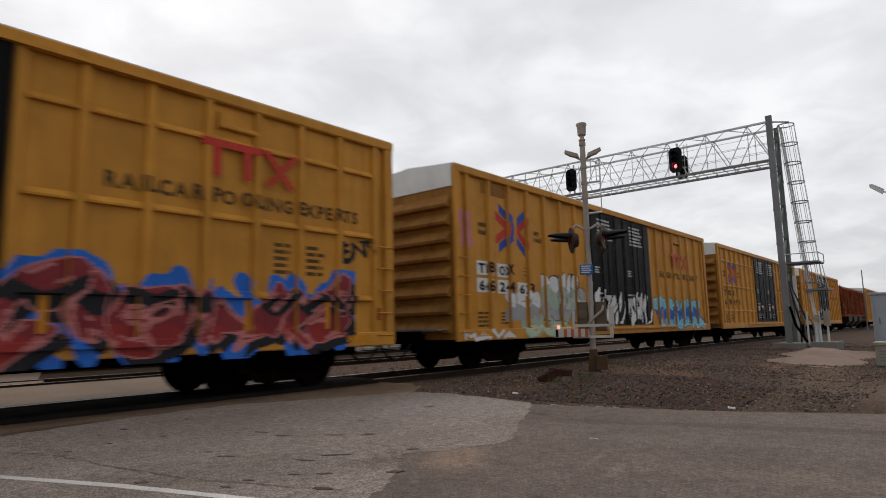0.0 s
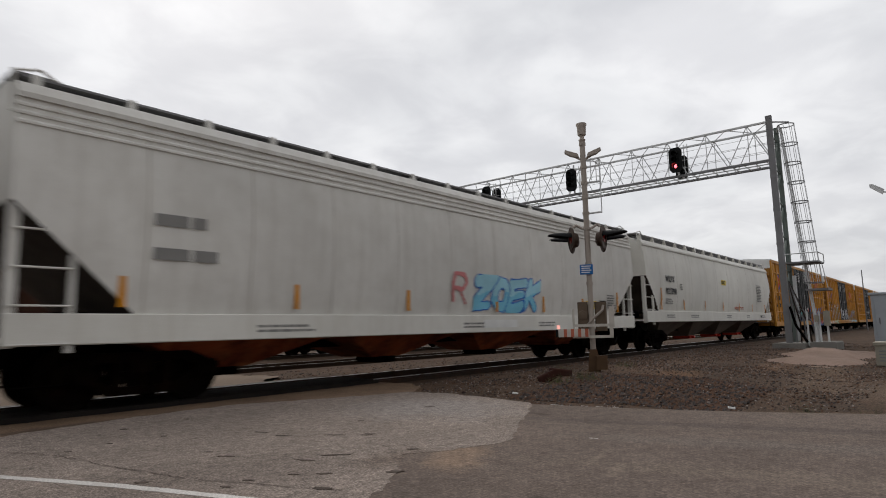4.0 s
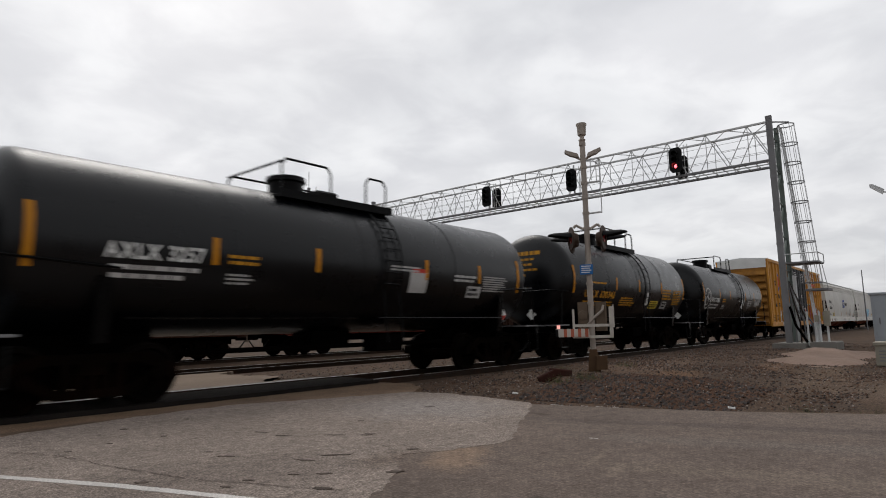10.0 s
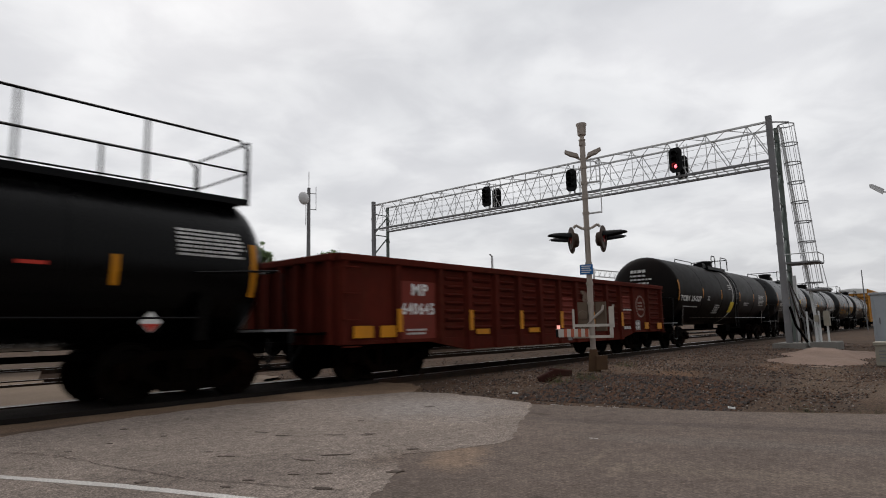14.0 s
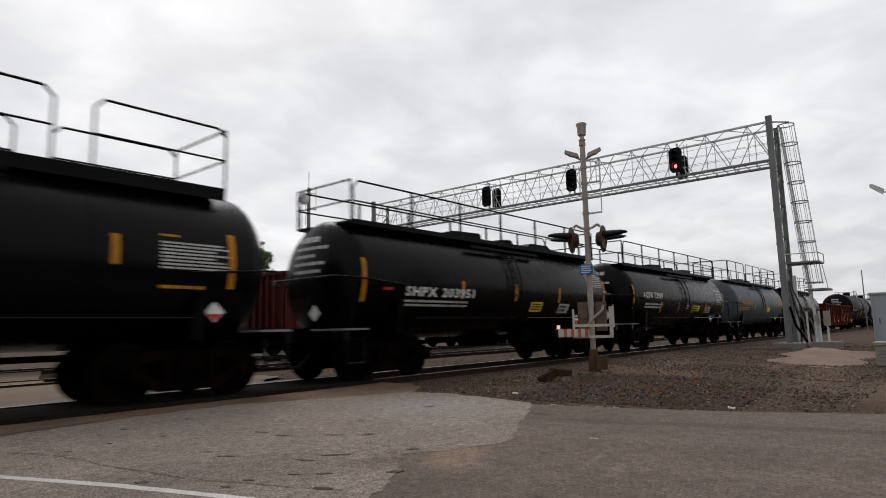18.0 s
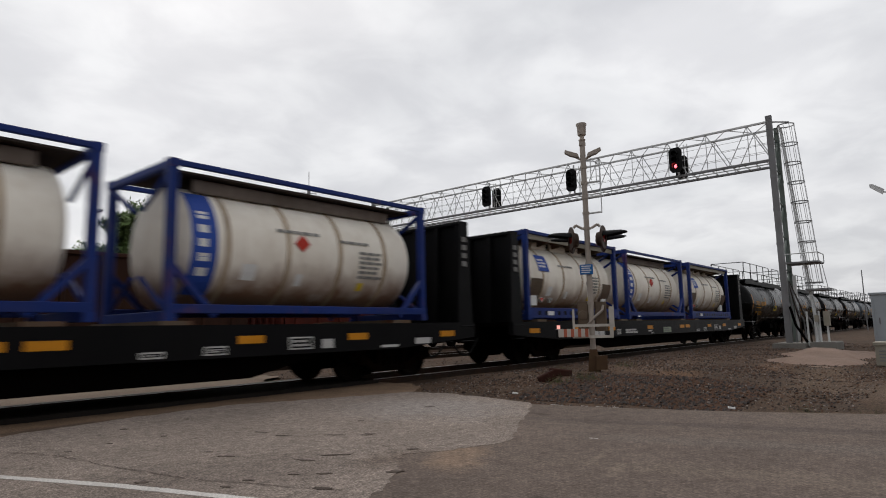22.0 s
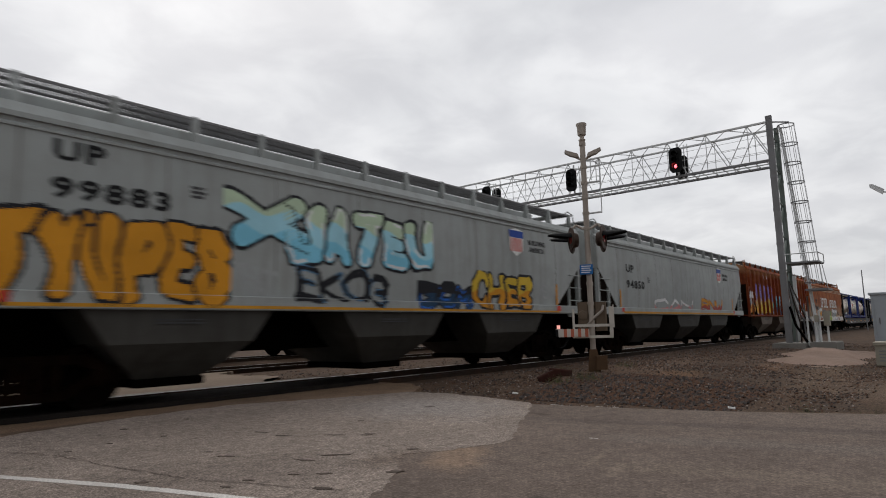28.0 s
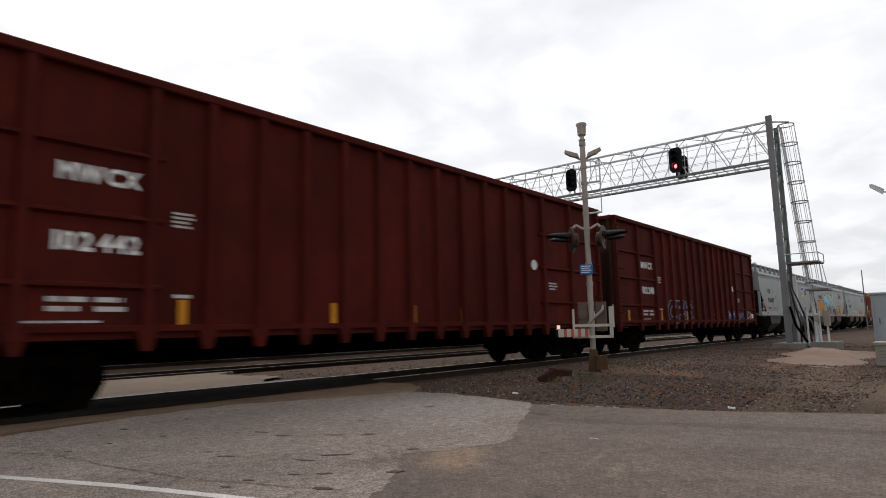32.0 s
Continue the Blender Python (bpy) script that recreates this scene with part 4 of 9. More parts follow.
        lettering("next", -8.46 + logo_shift, 3.62, y_wall - 0.003, 0.15, M["letter_brown"], car)
        lettering("load", -8.46 + logo_shift, 3.42, y_wall - 0.003, 0.15, M["letter_brown"], car)
        lettering("any", -5.80 + logo_shift, 3.66, y_wall - 0.003, 0.15, M["letter_brown"], car)
        lettering("road", -5.80 + logo_shift, 3.46, y_wall - 0.003, 0.15, M["letter_brown"], car)
    if slogan:
        bx, bz = brand
        for word, xx, ww in (("RAILCAR", 3.70, 1.50), ("POOLING", 5.32, 1.62), ("EXPERTS", 7.02, 1.50)):
            lettering_over(word, xx + bx, 3.18 + bz, 0.23, M["letter_brown"], car, ww, depth)
        g = Geo()
        for xx in (5.12, 5.68):
            g.box(xx + bx, xx + bx + 0.55, y_post - 0.006, y_post, 4.10 + bz, 4.23 + bz)
            g.box(xx + bx + 0.20, xx + bx + 0.34, y_post - 0.006, y_post, 3.62 + bz, 4.10 + bz)
        for s in (-1, 1):
            for k in range(8):
                xc = 6.62 + bx + s * (0.28 - 0.07 * k)
                g.box(xc - 0.075, xc + 0.075, y_post - 0.006 - 0.002 * (s > 0), y_post, 4.23 - 0.078 * k - 0.078 + bz, 4.23 - 0.078 * k + bz)
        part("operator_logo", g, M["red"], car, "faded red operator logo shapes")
        part("roof_vent_plate", Geo().box(5.42, 6.15, y_wall, y_wall - 0.09, 4.44, 4.52, c=0.02).box(5.42, 5.50, y_wall, y_wall - 0.07, 4.52, 4.72), M["yellow"], car)
    if deco:
        deco(car, depth)
    part("brake_reservoir", Geo().rod((-2.6, -0.75, 0.62), (-1.5, -0.75, 0.62), 0.17, 12), M["under"], car)
    running_gear(car, L, 7.05, (front + rear) / 2)
    return car


# ---- covered hoppers ----
def hopper(front, rear, label, e, sill0, sill1, eave, cut, cut_dx, side, sill, bay, bays, outlet=None, flush=False, ribs=0.0, bulge=0.05, deck="galv_dark", deco=None, walk_z=4.61, lines=0, name="covered_hopper", group="covered hoppers of the train", slope=None):
    L = front - rear
    car = stock(name, label, "hopper car", front, rear, group)
    zb = sill1
    zs = [zb + (cut - zb) * k / 3 for k in range(4)] + [cut + (eave - cut) * k / 5 for k in range(1, 6)]
    zm, hz = (zb + eave) / 2, (eave - zb) / 2

    def side_y(z):
        return -(1.475 + bulge * (1 - ((z - zm) / hz) ** 2))

    loop = []
    for z in zs:
        xe = e if z >= cut else e - cut_dx * (cut - z) / (cut - zb)
        loop.append((side_y(z), z, xe))
    arch = [(-1.475 + 0.14, eave + 0.10), (-1.0, eave + 0.28), (-0.55, eave + 0.38), (0.0, eave + 0.42)]
    loop += [(y, z, e) for y, z in arch]
    loop += [(-y, z, xe) for y, z, xe in reversed(loop[:-1])]
    g = Geo()
    n = len(loop)
    g.add([(-xe, y, z) for y, z, xe in loop] + [(xe, y, z) for y, z, xe in loop], [(i, i + 1, n + i + 1, n + i) for i in range(n - 1)])
    for s in (-1, 1):
        vs = [(s * xe, y, z) for y, z, xe in loop]
        g.add(vs, [(i, i + 1, n - 2 - i, n - 1 - i) for i in range(3)], 1)
        g.add(vs, [(i, i + 1, n - 2 - i, n - 1 - i) for i in range(3, n // 2)])
    g.box(-e + cut_dx + 0.05, e - cut_dx - 0.05, -1.45, 1.45, zb - 0.02, zb + 0.05)
    part("hopper_body", g, [side, slope or M["slope"]], car, smooth=25)
    for s in (1, -1):
        part("side_sill", Geo().box(-e, e, s * 1.40, s * 1.555, sill0, sill1, c=0.015), sill, car)
        part("roof_eave", Geo().prism([(s * 1.44, eave - 0.06), (s * 1.53, eave - 0.06), (s * 1.53, eave + 0.01), (s * 1.42, eave + 0.17), (s * 1.36, eave + 0.12)], 0, -e, e), M["rusty_dark"] if ribs else side, car)
        if lines:
            for k in range(int(lines)):
                zq = eave - 0.15 - 0.12 * k
                yq = -side_y(zq)
                part("roof_rib", Geo().prism([(s * (yq - 0.04), -0.035), (s * (yq + 0.028), -0.030), (s * (yq + 0.030), 0.0), (s * (yq - 0.03), 0.055)], 0, -e, e), side, car, at=(0, 0, zq))
    if ribs:
        k = int((2 * e - 0.3) / ribs)
        for s in (1, -1):
            for i in range(k + 1):
                x = -e + 0.15 + i * (2 * e - 0.3) / k
                low = sill1 if abs(x) < e - cut_dx else sill1 + (cut - sill1) * (abs(x) - e + cut_dx) / cut_dx
                part("side_post", Geo().prism([(-0.07, s * 1.47), (-0.04, s * 1.60), (0.04, s * 1.60), (0.07, s * 1.47)], 2, low, eave), side, car, at=(x, 0, 0))
    if not ribs and side in (M["grey"], M["pale"], M["pale_dirty"]):
        g = Geo().sheet([[(-0.012, side_y(zb + 0.03 + (eave - zb - 0.1) * k / 8) - 0.003, zb + 0.03 + (eave - zb - 0.1) * k / 8), (0.012, side_y(zb + 0.03 + (eave - zb - 0.1) * k / 8) - 0.003, zb + 0.03 + (eave - zb - 0.1) * k / 8)] for k in range(9)])
        seam = g.mesh("weld_seam", M["seam"] if side == M["grey"] else M["seam_pale"])
        k = int((2 * e - 2 * cut_dx) / 1.75)
        for i in range(k + 1):
            part("weld_seam", seam, None, car, at=(-e + cut_dx + 0.1 + i * (2 * e - 2 * cut_dx - 0.2) / k, 0, 0))
    # roof walkways on brackets
    for s in (1, -1):
        if deck == "galv":
            g = Geo()
            for yq in (0.74, 1.02, 1.30):
                g.box(-e + 0.1, e - 0.1, s * yq, s * (yq + 0.025), walk_z - 0.085, walk_z - 0.045)
            for k in range(int((2 * e - 0.2) / 0.05)):
                g.box(-e + 0.1 + 0.05 * k, -e + 0.116 + 0.05 * k, s * 0.74, s * 1.32, walk_z - 0.08, walk_z - 0.052)
            part("running_board", g, M["galv_dark"], car, "open steel grating roof walkway")
        else:
            part("running_board", Geo().box(-e + 0.1, e - 0.1, s * 0.72, s * 1.32, walk_z - 0.08, walk_z - 0.045), M[deck], car, "dark roof walkway")
        br = shared(("bracket", s, walk_z, eave, side.name), lambda: Geo().prism([(s * 1.22, eave + 0.10), (s * 1.30, walk_z - 0.09), (s * 1.325, walk_z - 0.09), (s * 1.325, walk_z - 0.03), (s * 1.35, walk_z - 0.03), (s * 1.42, eave + 0.06)], 0, -0.05, 0.05).mesh("walkway_bracket", M["rusty_dark"] if ribs else side))
        k = int(2 * e / 1.25)
        for i in range(k + 1):
            part("walkway_bracket", br, None, car, at=(-e + 0.25 + i * (2 * e - 0.5) / k, 0, 0))
    for s in (-1, 1):
        part("end_walkway", Geo().box(s * (e - 0.55), s * (e + 0.02), -1.30, 1.30, walk_z - 0.045, walk_z - 0.015), M[deck], car)
        part("end_grab_rail", Geo().pipe([(s * (e - 0.5), -1.33, walk_z - 0.05), (s * (e - 0.3), -1.33, walk_z + 0.06), (s * (e + 0.02), -1.33, walk_z - 0.02), (s * (e + 0.03), -1.40, eave - 0.25)], 0.02, 5), side, car)
    part("hatch_cover", Geo().box(-e + 0.9, e - 0.9, -0.38, 0.38, eave + 0.36, walk_z + 0.05, c=0.04), side, car)
    # open ends: posts, ladder, platform, slope braces
    for s in (-1, 1):
        for t in (-1, 1):
            part("corner_post", Geo().box(s * (e - 0.13), s * (e - 0.01), t * 1.38, t * 1.50, sill0 - 0.02, cut + 0.1), side, car)
            part("corner_post", Geo().box(s * (e - 0.80), s * (e - 0.73), t * 1.46, t * 1.53, sill0 - 0.1, sill1 + 0.55 * (cut - sill1)), side, car)
            part("stirrup_step", Geo().pipe([(s * (e - 0.07), t * 1.47, sill0), (s * (e - 0.07), t * 1.47, sill0 - 0.52), (s * (e - 0.76), t * 1.49, sill0 - 0.52)], 0.016, 5), M["under"], car)
        ladder(car, s * (e - 0.07), s * (e - 0.76), -1.56, sill0 + 0.02, cut - 0.35, side, 4)
        part("end_platform", Geo().box(s * (e - cut_dx - 0.5), s * (e + 0.02), -1.40, 1.40, sill0 + 0.05, sill0 + 0.11), sill, car)
        for t in (-0.6, 0.6):
            part("slope_brace", Geo().rod((s * (e - 0.2), t, sill0 + 0.1), (s * (e - 0.3), t, cut), 0.05, 6), M["slope"], car)
        part("draft_sill", Geo().box(s * (e - 2.6), s * (L / 2 - 0.5), -0.35, 0.35, 0.62, sill0 + 0.05), M["under"], car)
        part("brake_cylinder", Geo().rod((s * (e - 1.35), -0.5, sill0 + 0.32), (s * (e - 0.85), -0.5, sill0 + 0.32), 0.16, 12), M["under"], car)
    if flush:
        for x in bays:
            g = Geo()
            rings = [[(x - a, -y, z), (x + a, -y, z), (x + a, y, z), (x - a, y, z)] for a, y, z in ((1.52, 1.45, sill0), (1.16, 1.42, 0.92), (0.86, 1.16, 0.64), (0.54, 0.88, 0.38))]
            g.add([p for ring in rings for p in ring], [(4 * k + i, 4 * k + (i + 1) % 4, 4 * k + 4 + (i + 1) % 4, 4 * k + 4 + i) for k in range(3) for i in range(4)] + [(12, 13, 14, 15)])
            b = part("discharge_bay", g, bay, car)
            part("outlet_gate", Geo().box(x - 0.56, x + 0.56, -0.95, 0.95, 0.25, 0.38, c=0.02), M["under"], b)
            bars(x - 0.5, sill0 - 0.22, -1.453, 1.0, 0.1, 2, M["letter_grey"], b, 3)
    else:
        for x in bays:
            g = Geo()
            w = 1.75
            top = [(x - w, -1.30, sill0 + 0.02), (x + w, -1.30, sill0 + 0.02), (x + w, 1.30, sill0 + 0.02), (x - w, 1.30, sill0 + 0.02)]
            low = [(x - 0.42, -0.55, 0.46), (x + 0.42, -0.55, 0.46), (x + 0.42, 0.55, 0.46), (x - 0.42, 0.55, 0.46)]
            g.add(top + low, [(0, 1, 5, 4), (1, 2, 6, 5), (2, 3, 7, 6), (3, 0, 4, 7), (4, 5, 6, 7)])
            b = part("discharge_bay", g, bay, car)
            part("outlet_gate", Geo().box(x - 0.26, x + 0.26, -0.58, 0.2, 0.33, 0.47, c=0.03).rod((x, -0.72, 0.40), (x, 0.3, 0.40), 0.06, 8), outlet or M["under"], b)
    part("centre_sill", Geo().box(-e + 1.5, e - 1.5, -0.30, 0.30, 0.72, sill0 + 0.05), M["under"], car)
    if deco:
        deco(car, lambda x, z: side_y(z) - (0.016 if bulge > 0.06 else 0.0) if not ribs or not any(abs((x + e - 0.15) / ((2 * e - 0.3) / int((2 * e - 0.3) / ribs)) - i) < 0.05 for i in range(40)) else -1.60)
    running_gear(car, L, L / 2 - 2.55, (front + rear) / 2)
    return car


# ---- tank cars ----
def tank_car(front, rear, label, r, zc, th, body, top="short", refl=(), z_ref=None, deco=None, ring=None, jacket=False, flip=1, group="tank cars of the train", seams=3, marks=None):
    L = front - rear
    car = stock("tank_car", label, "tank car", front, rear, group)
    head = 0.62
    prof = [(-th, 0.02)] + [(-th + head * (1 - math.cos(a)), r * math.sin(a)) for a in [math.pi / 2 * k / 9 for k in range(1, 10)]]
    prof = prof + [(-x, rr) for x, rr in reversed(prof)]
    part("tank_shell", Geo().lathe(prof, 48, "x", (0, 0, zc)), body, car, smooth=30)
    for k in range(seams):
        x = -th + head + (2 * th - 2 * head) * (k + 1) / (seams + 1)
        part("weld_band", Geo().lathe([(x - 0.03, r - 0.01), (x - 0.02, r + 0.008), (x + 0.02, r + 0.008), (x + 0.03, r - 0.01)], 48, "x", (0, 0, zc)), body, car, smooth=30)
    for s in (-1, 1):
        part("draft_sill", Geo().box(s * (th - 2.7), s * (L / 2 - 0.5), -0.38, 0.38, 0.66, 1.12, c=0.03), M["under"], car)
        part("tank_saddle", Geo().prism([(-1.25, 0.95), (1.25, 0.95), (1.35, zc - 0.55), (1.0, zc - 1.0), (0.4, zc - r - 0.02), (-0.4, zc - r - 0.02), (-1.0, zc - 1.0), (-1.35, zc - 0.55)], 0, s * (L / 2 - 2.4), s * (L / 2 - 2.2)), M["tank"], car)
        part("end_sill", Geo().box(s * (L / 2 - 0.75), s * (L / 2 - 0.62), -1.42, 1.42, 0.86, 1.06, c=0.02), M["tank"], car)
        part("end_platform", Geo().box(s * (L / 2 - 1.25), s * (L / 2 - 0.62), -1.42, 1.42, 1.06, 1.10), M["galv_dark"], car)
        part("end_handrail", Geo().pipe([(s * (L / 2 - 2.5), -1.40, 2.02), (s * (th - 0.2), -1.42, 2.12), (s * (th + 0.12), -1.05, 2.16), (s * (th + 0.16), 0, 2.16), (s * (th + 0.12), 1.05, 2.16), (s * (th - 0.2), 1.42, 2.12), (s * (L / 2 - 2.5), 1.40, 2.02)], 0.02, 6).rod((s * (L / 2 - 0.8), -1.4, 1.05), (s * (L / 2 - 0.9), -1.41, 2.1), 0.02, 6), M["tank"], car)
        for t in (-1, 1):
            part("stirrup_step", Geo().pipe([(s * (L / 2 - 0.7), t * 1.40, 0.95), (s * (L / 2 - 0.7), t * 1.42, 0.42), (s * (L / 2 - 1.15), t * 1.42, 0.42), (s * (L / 2 - 1.15), t * 1.40, 0.95)], 0.022, 5), M["tank"], car)
        part("side_handrail", Geo().pipe([(s * 0.3, -1.50, 1.30), (s * (L / 2 - 2.5), -1.50, 1.30)], 0.018, 5), M["tank"], car)
    out = th - (1.25 if r > 1.34 else 2.2)
    zp = 1.40 if r > 1.34 else 1.25
    yp = -math.sqrt(r * r - (zp - zc) ** 2) - 0.16
    holder = part("placard_holder", Geo().box(out - 0.16, out + 0.16, yp, yp + 0.14, zp - 0.16, zp + 0.16), M["under"], car)
    part("hazard_placard", Geo().prism([(0.0, -0.17), (0.17, 0.0), (0.0, 0.17), (-0.17, 0.0)], 1, yp - 0.014, yp - 0.003), M["white"], holder, "white diamond placard", at=(out, 0, zp))
    part("placard_field", Geo().prism([(-0.13, -0.03), (0.13, -0.03), (0.0, -0.155)], 1, yp - 0.018, yp - 0.014), M["red"], holder, "red lower half", at=(out, 0, zp))
    xe = -(L / 2 - 0.66)
    holder = part("placard_holder", Geo().box(xe, xe + 0.03, -0.62, -0.28, 1.06, 1.60), M["under"], car)
    part("hazard_placard", Geo().prism([(-0.45, -0.17), (-0.28, 0.0), (-0.45, 0.17), (-0.62, 0.0)], 0, xe - 0.014, xe - 0.003), M["white"], holder, "white diamond placard", at=(0, 0, 1.42))
    part("bottom_fitting", Geo().box(-0.5, 0.5, -0.35, 0.35, zc - r - 0.28, zc - r + 0.1, c=0.04), M["under"], car)
    part("brake_rigging", Geo().rod((-th + 2.8, -0.45, 0.74), (th - 2.8, -0.45, 0.74), 0.05, 6).box(0.8, 1.6, -0.9, -0.45, 0.6, 0.95, c=0.03), M["under"], car)
    zt = zc + r
    rr = r + 0.07

    def arc(x, a0, a1, n=9):
        return [(x, -rr * math.sin(a0 + (a1 - a0) * k / n), zc + rr * math.cos(a0 + (a1 - a0) * k / n)) for k in range(n + 1)]

    if top == "short":
        part("manway_platform", Geo().box(-1.75, 1.25, -0.95, 0.95, zt - 0.22, zt - 0.16).box(-1.75, 1.25, -0.97, -0.93, zt - 0.24, zt - 0.08), M["black"], car)
        part("manway", Geo().lathe([(zt - 0.1, 0.36), (zt + 0.28, 0.36), (zt + 0.30, 0.42), (zt + 0.40, 0.40), (zt + 0.44, 0.1)], 20, "z", (-0.95 * flip, 0, 0)), M["black"], car)
        part("valve_housing", Geo().box(-0.25 * flip, 0.25 * flip, -0.25, 0.25, zt - 0.1, zt + 0.24, c=0.05), M["black"], car)
        for a, b, hh, t in ((-1.72, -0.52, 0.52, -1), (0.45, 1.05, 0.50, -1), (-1.72, 1.05, 0.50, 1)):
            a, b = sorted((a * flip, b * flip))
            y = t * 0.95
            part("platform_railing", Geo().pipe([(a, y, zt - 0.12), (a, y, zt + hh - 0.12), (a + 0.1, y, zt + hh), (b - 0.1, y, zt + hh), (b, y, zt + hh - 0.12), (b, y, zt - 0.12)], 0.024, 6), M["tank"], car)
        for e in (-1.72 * flip,):
            part("platform_railing", Geo().pipe([(e, -0.95, zt + 0.46), (e, 0.95, zt + 0.46)], 0.024, 6), M["tank"], car)
        lad = Geo()
        for x in (0.55, 1.00):
            lad.pipe(arc(x, 0.45, 1.95), 0.022, 6)
            lad.pipe([arc(x, 0.45, 1.95)[-1], (x, -1.50, 0.8)], 0.022, 6)
        for k in range(9):
            a = 0.5 + 0.17 * k
            lad.rod((0.55, -rr * math.sin(a), zc + rr * math.cos(a)), (1.00, -rr * math.sin(a), zc + rr * math.cos(a)), 0.015, 5)
        part("side_ladder", lad, M["tank"], car)
    else:
        w = th - 0.45 if jacket or r < 1.34 else th - 0.92
        zt -= 0.04 if r > 1.34 else 0.11
        rail_h = 0.90 if jacket else 1.12
        part("top_walkway", Geo().box(-w, w, -0.92, -0.42, zt - 0.02, zt + 0.03).box(-w, w, 0.42, 0.92, zt - 0.02, zt + 0.03).box(-w, w, -0.95, -0.90, zt - (0.16 if r > 1.34 else 0.06), zt + 0.05), M["black"], car, "black grating walkway along the tank top")
        for k in range(9):
            x = -w + 0.2 + (2 * w - 0.4) * k / 8
            part("walkway_bracket", Geo().prism([(-0.92, zt - 0.03), (0.92, zt - 0.03), (0.55, zt - 0.16), (-0.55, zt - 0.16)], 0, x - 0.03, x + 0.03), M["black"], car)
        part("side_step_board", Geo().box(-1.7, 1.5, -1.16, -1.02, zt - 0.26, zt - 0.20), M["black"], car)
        part("manway_housing", Geo().prism([(-1.9, zt - 0.1), (-1.75, zt + 0.30), (-0.55, zt + 0.34), (-0.4, zt - 0.1)], 1, -0.38, 0.38), M["black"], car, at=(0.3, 0, 0))
        part("valve_housing", Geo().lathe([(zt - 0.1, 0.34), (zt + 0.22, 0.34), (zt + 0.26, 0.30)], 18, "z", (1.35, 0, 0.06)), M["black"], car)
        if jacket:
            part("vent_hood", Geo().prism([(-1.3, zt - 0.1), (-0.6, zt + 0.28), (0.4, zt + 0.30), (1.3, zt - 0.1)], 1, -0.45, 0.45), M["black"], car, at=(2.9, 0, 0))
        for a, b in top:
            for t in (-1, 1):
                y = t * 0.92
                n = max(1, round(abs(b - a) / 1.75))
                g = Geo().pipe([(a, y, zt), (a, y, zt + rail_h - 0.14), (a + 0.14, y, zt + rail_h), (b - 0.14, y, zt + rail_h), (b, y, zt + rail_h - 0.14), (b, y, zt)], 0.022, 6)
                g.pipe([(a, y, zt + 0.5 * rail_h), (b, y, zt + 0.5 * rail_h)], 0.018, 6)
                rail = part("walkway_railing", g, M["tank"], car)
                for k in range(1, n):
                    x = a + (b - a) * k / n
                    part("railing_post", Geo().box(x - 0.025, x + 0.025, y - 0.02, y + 0.02, zt, zt + rail_h - 0.02), M["tank"], rail)
        for s in (-1, 1):
            x = s * w
            part("end_railing", Geo().pipe([(x, -0.92, zt), (x, -0.92, zt + rail_h), (x, 0.92, zt + rail_h), (x, 0.92, zt)], 0.022, 6).pipe([(x, -0.92, zt + 0.5 * rail_h), (x, 0.92, zt + 0.5 * rail_h)], 0.018, 6), M["tank"], car)
        lad = Geo()
        for x in (-0.2, 0.25):
            lad.pipe(arc(x, 0.62, 1.8), 0.022, 6)
        for k in range(7):
            a = 0.62 + 0.19 * k
            lad.rod((-0.2, -rr * math.sin(a), zc + rr * math.cos(a)), (0.25, -rr * math.sin(a), zc + rr * math.cos(a)), 0.015, 5)
        part("side_ladder", lad, M["tank"], car)
    if ring is not None:
        part("paint_band", Geo().lathe([(ring - 0.07, r + 0.004), (ring + 0.07, r + 0.004)], 48, "x", (0, 0, zc)), M["white_faded"], car, "white painted band")

    def shell_y(z):
        return -math.sqrt(max(0.01, r * r - (z - zc) ** 2))

    zr = zc - (0.28 if r > 1.4 else 0.12 if r > 1.34 else 0.40) if z_ref is None else z_ref
    low, high = (0.46, 0.42) if r > 1.4 else (0.42, 0.50) if r > 1.34 else (0.52, 0.39)
    for x in refl:
        long_strip = x in (refl[0], refl[-1]) and abs(x) > th - 1.25
        za, zb = (zc - low, zc + high) if long_strip else (zr, zr + 0.45)
        g = Geo()
        g.sheet([[(x - 0.05, shell_y(za + (zb - za) * k / 8) - 0.006, za + (zb - za) * k / 8), (x + 0.05, shell_y(za + (zb - za) * k / 8) - 0.006, za + (zb - za) * k / 8)] for k in range(9)])
        part("reflector_strip", g, M["reflector"], car)
    head_marks(car, th, r, zc, marks or M["white_faded"], int(10 * front))
    if deco:
        deco(car, lambda x, z: shell_y(z))
    running_gear(car, L, L / 2 - 2.3, (front + rear) / 2)
    return car


def on_shell(car, x, z, w, h, material, y_at, name="shell_marking", label=""):
    """A plate or paint field that bends with the tank shell."""
    n = max(2, int(h / 0.1))
    g = Geo().sheet([[(x, y_at(x, z + h * k / n) - 0.006, z + h * k / n), (x + w, y_at(x, z + h * k / n) - 0.006, z + h * k / n)] for k in range(n + 1)])
    return part(name, g, material, car, label)


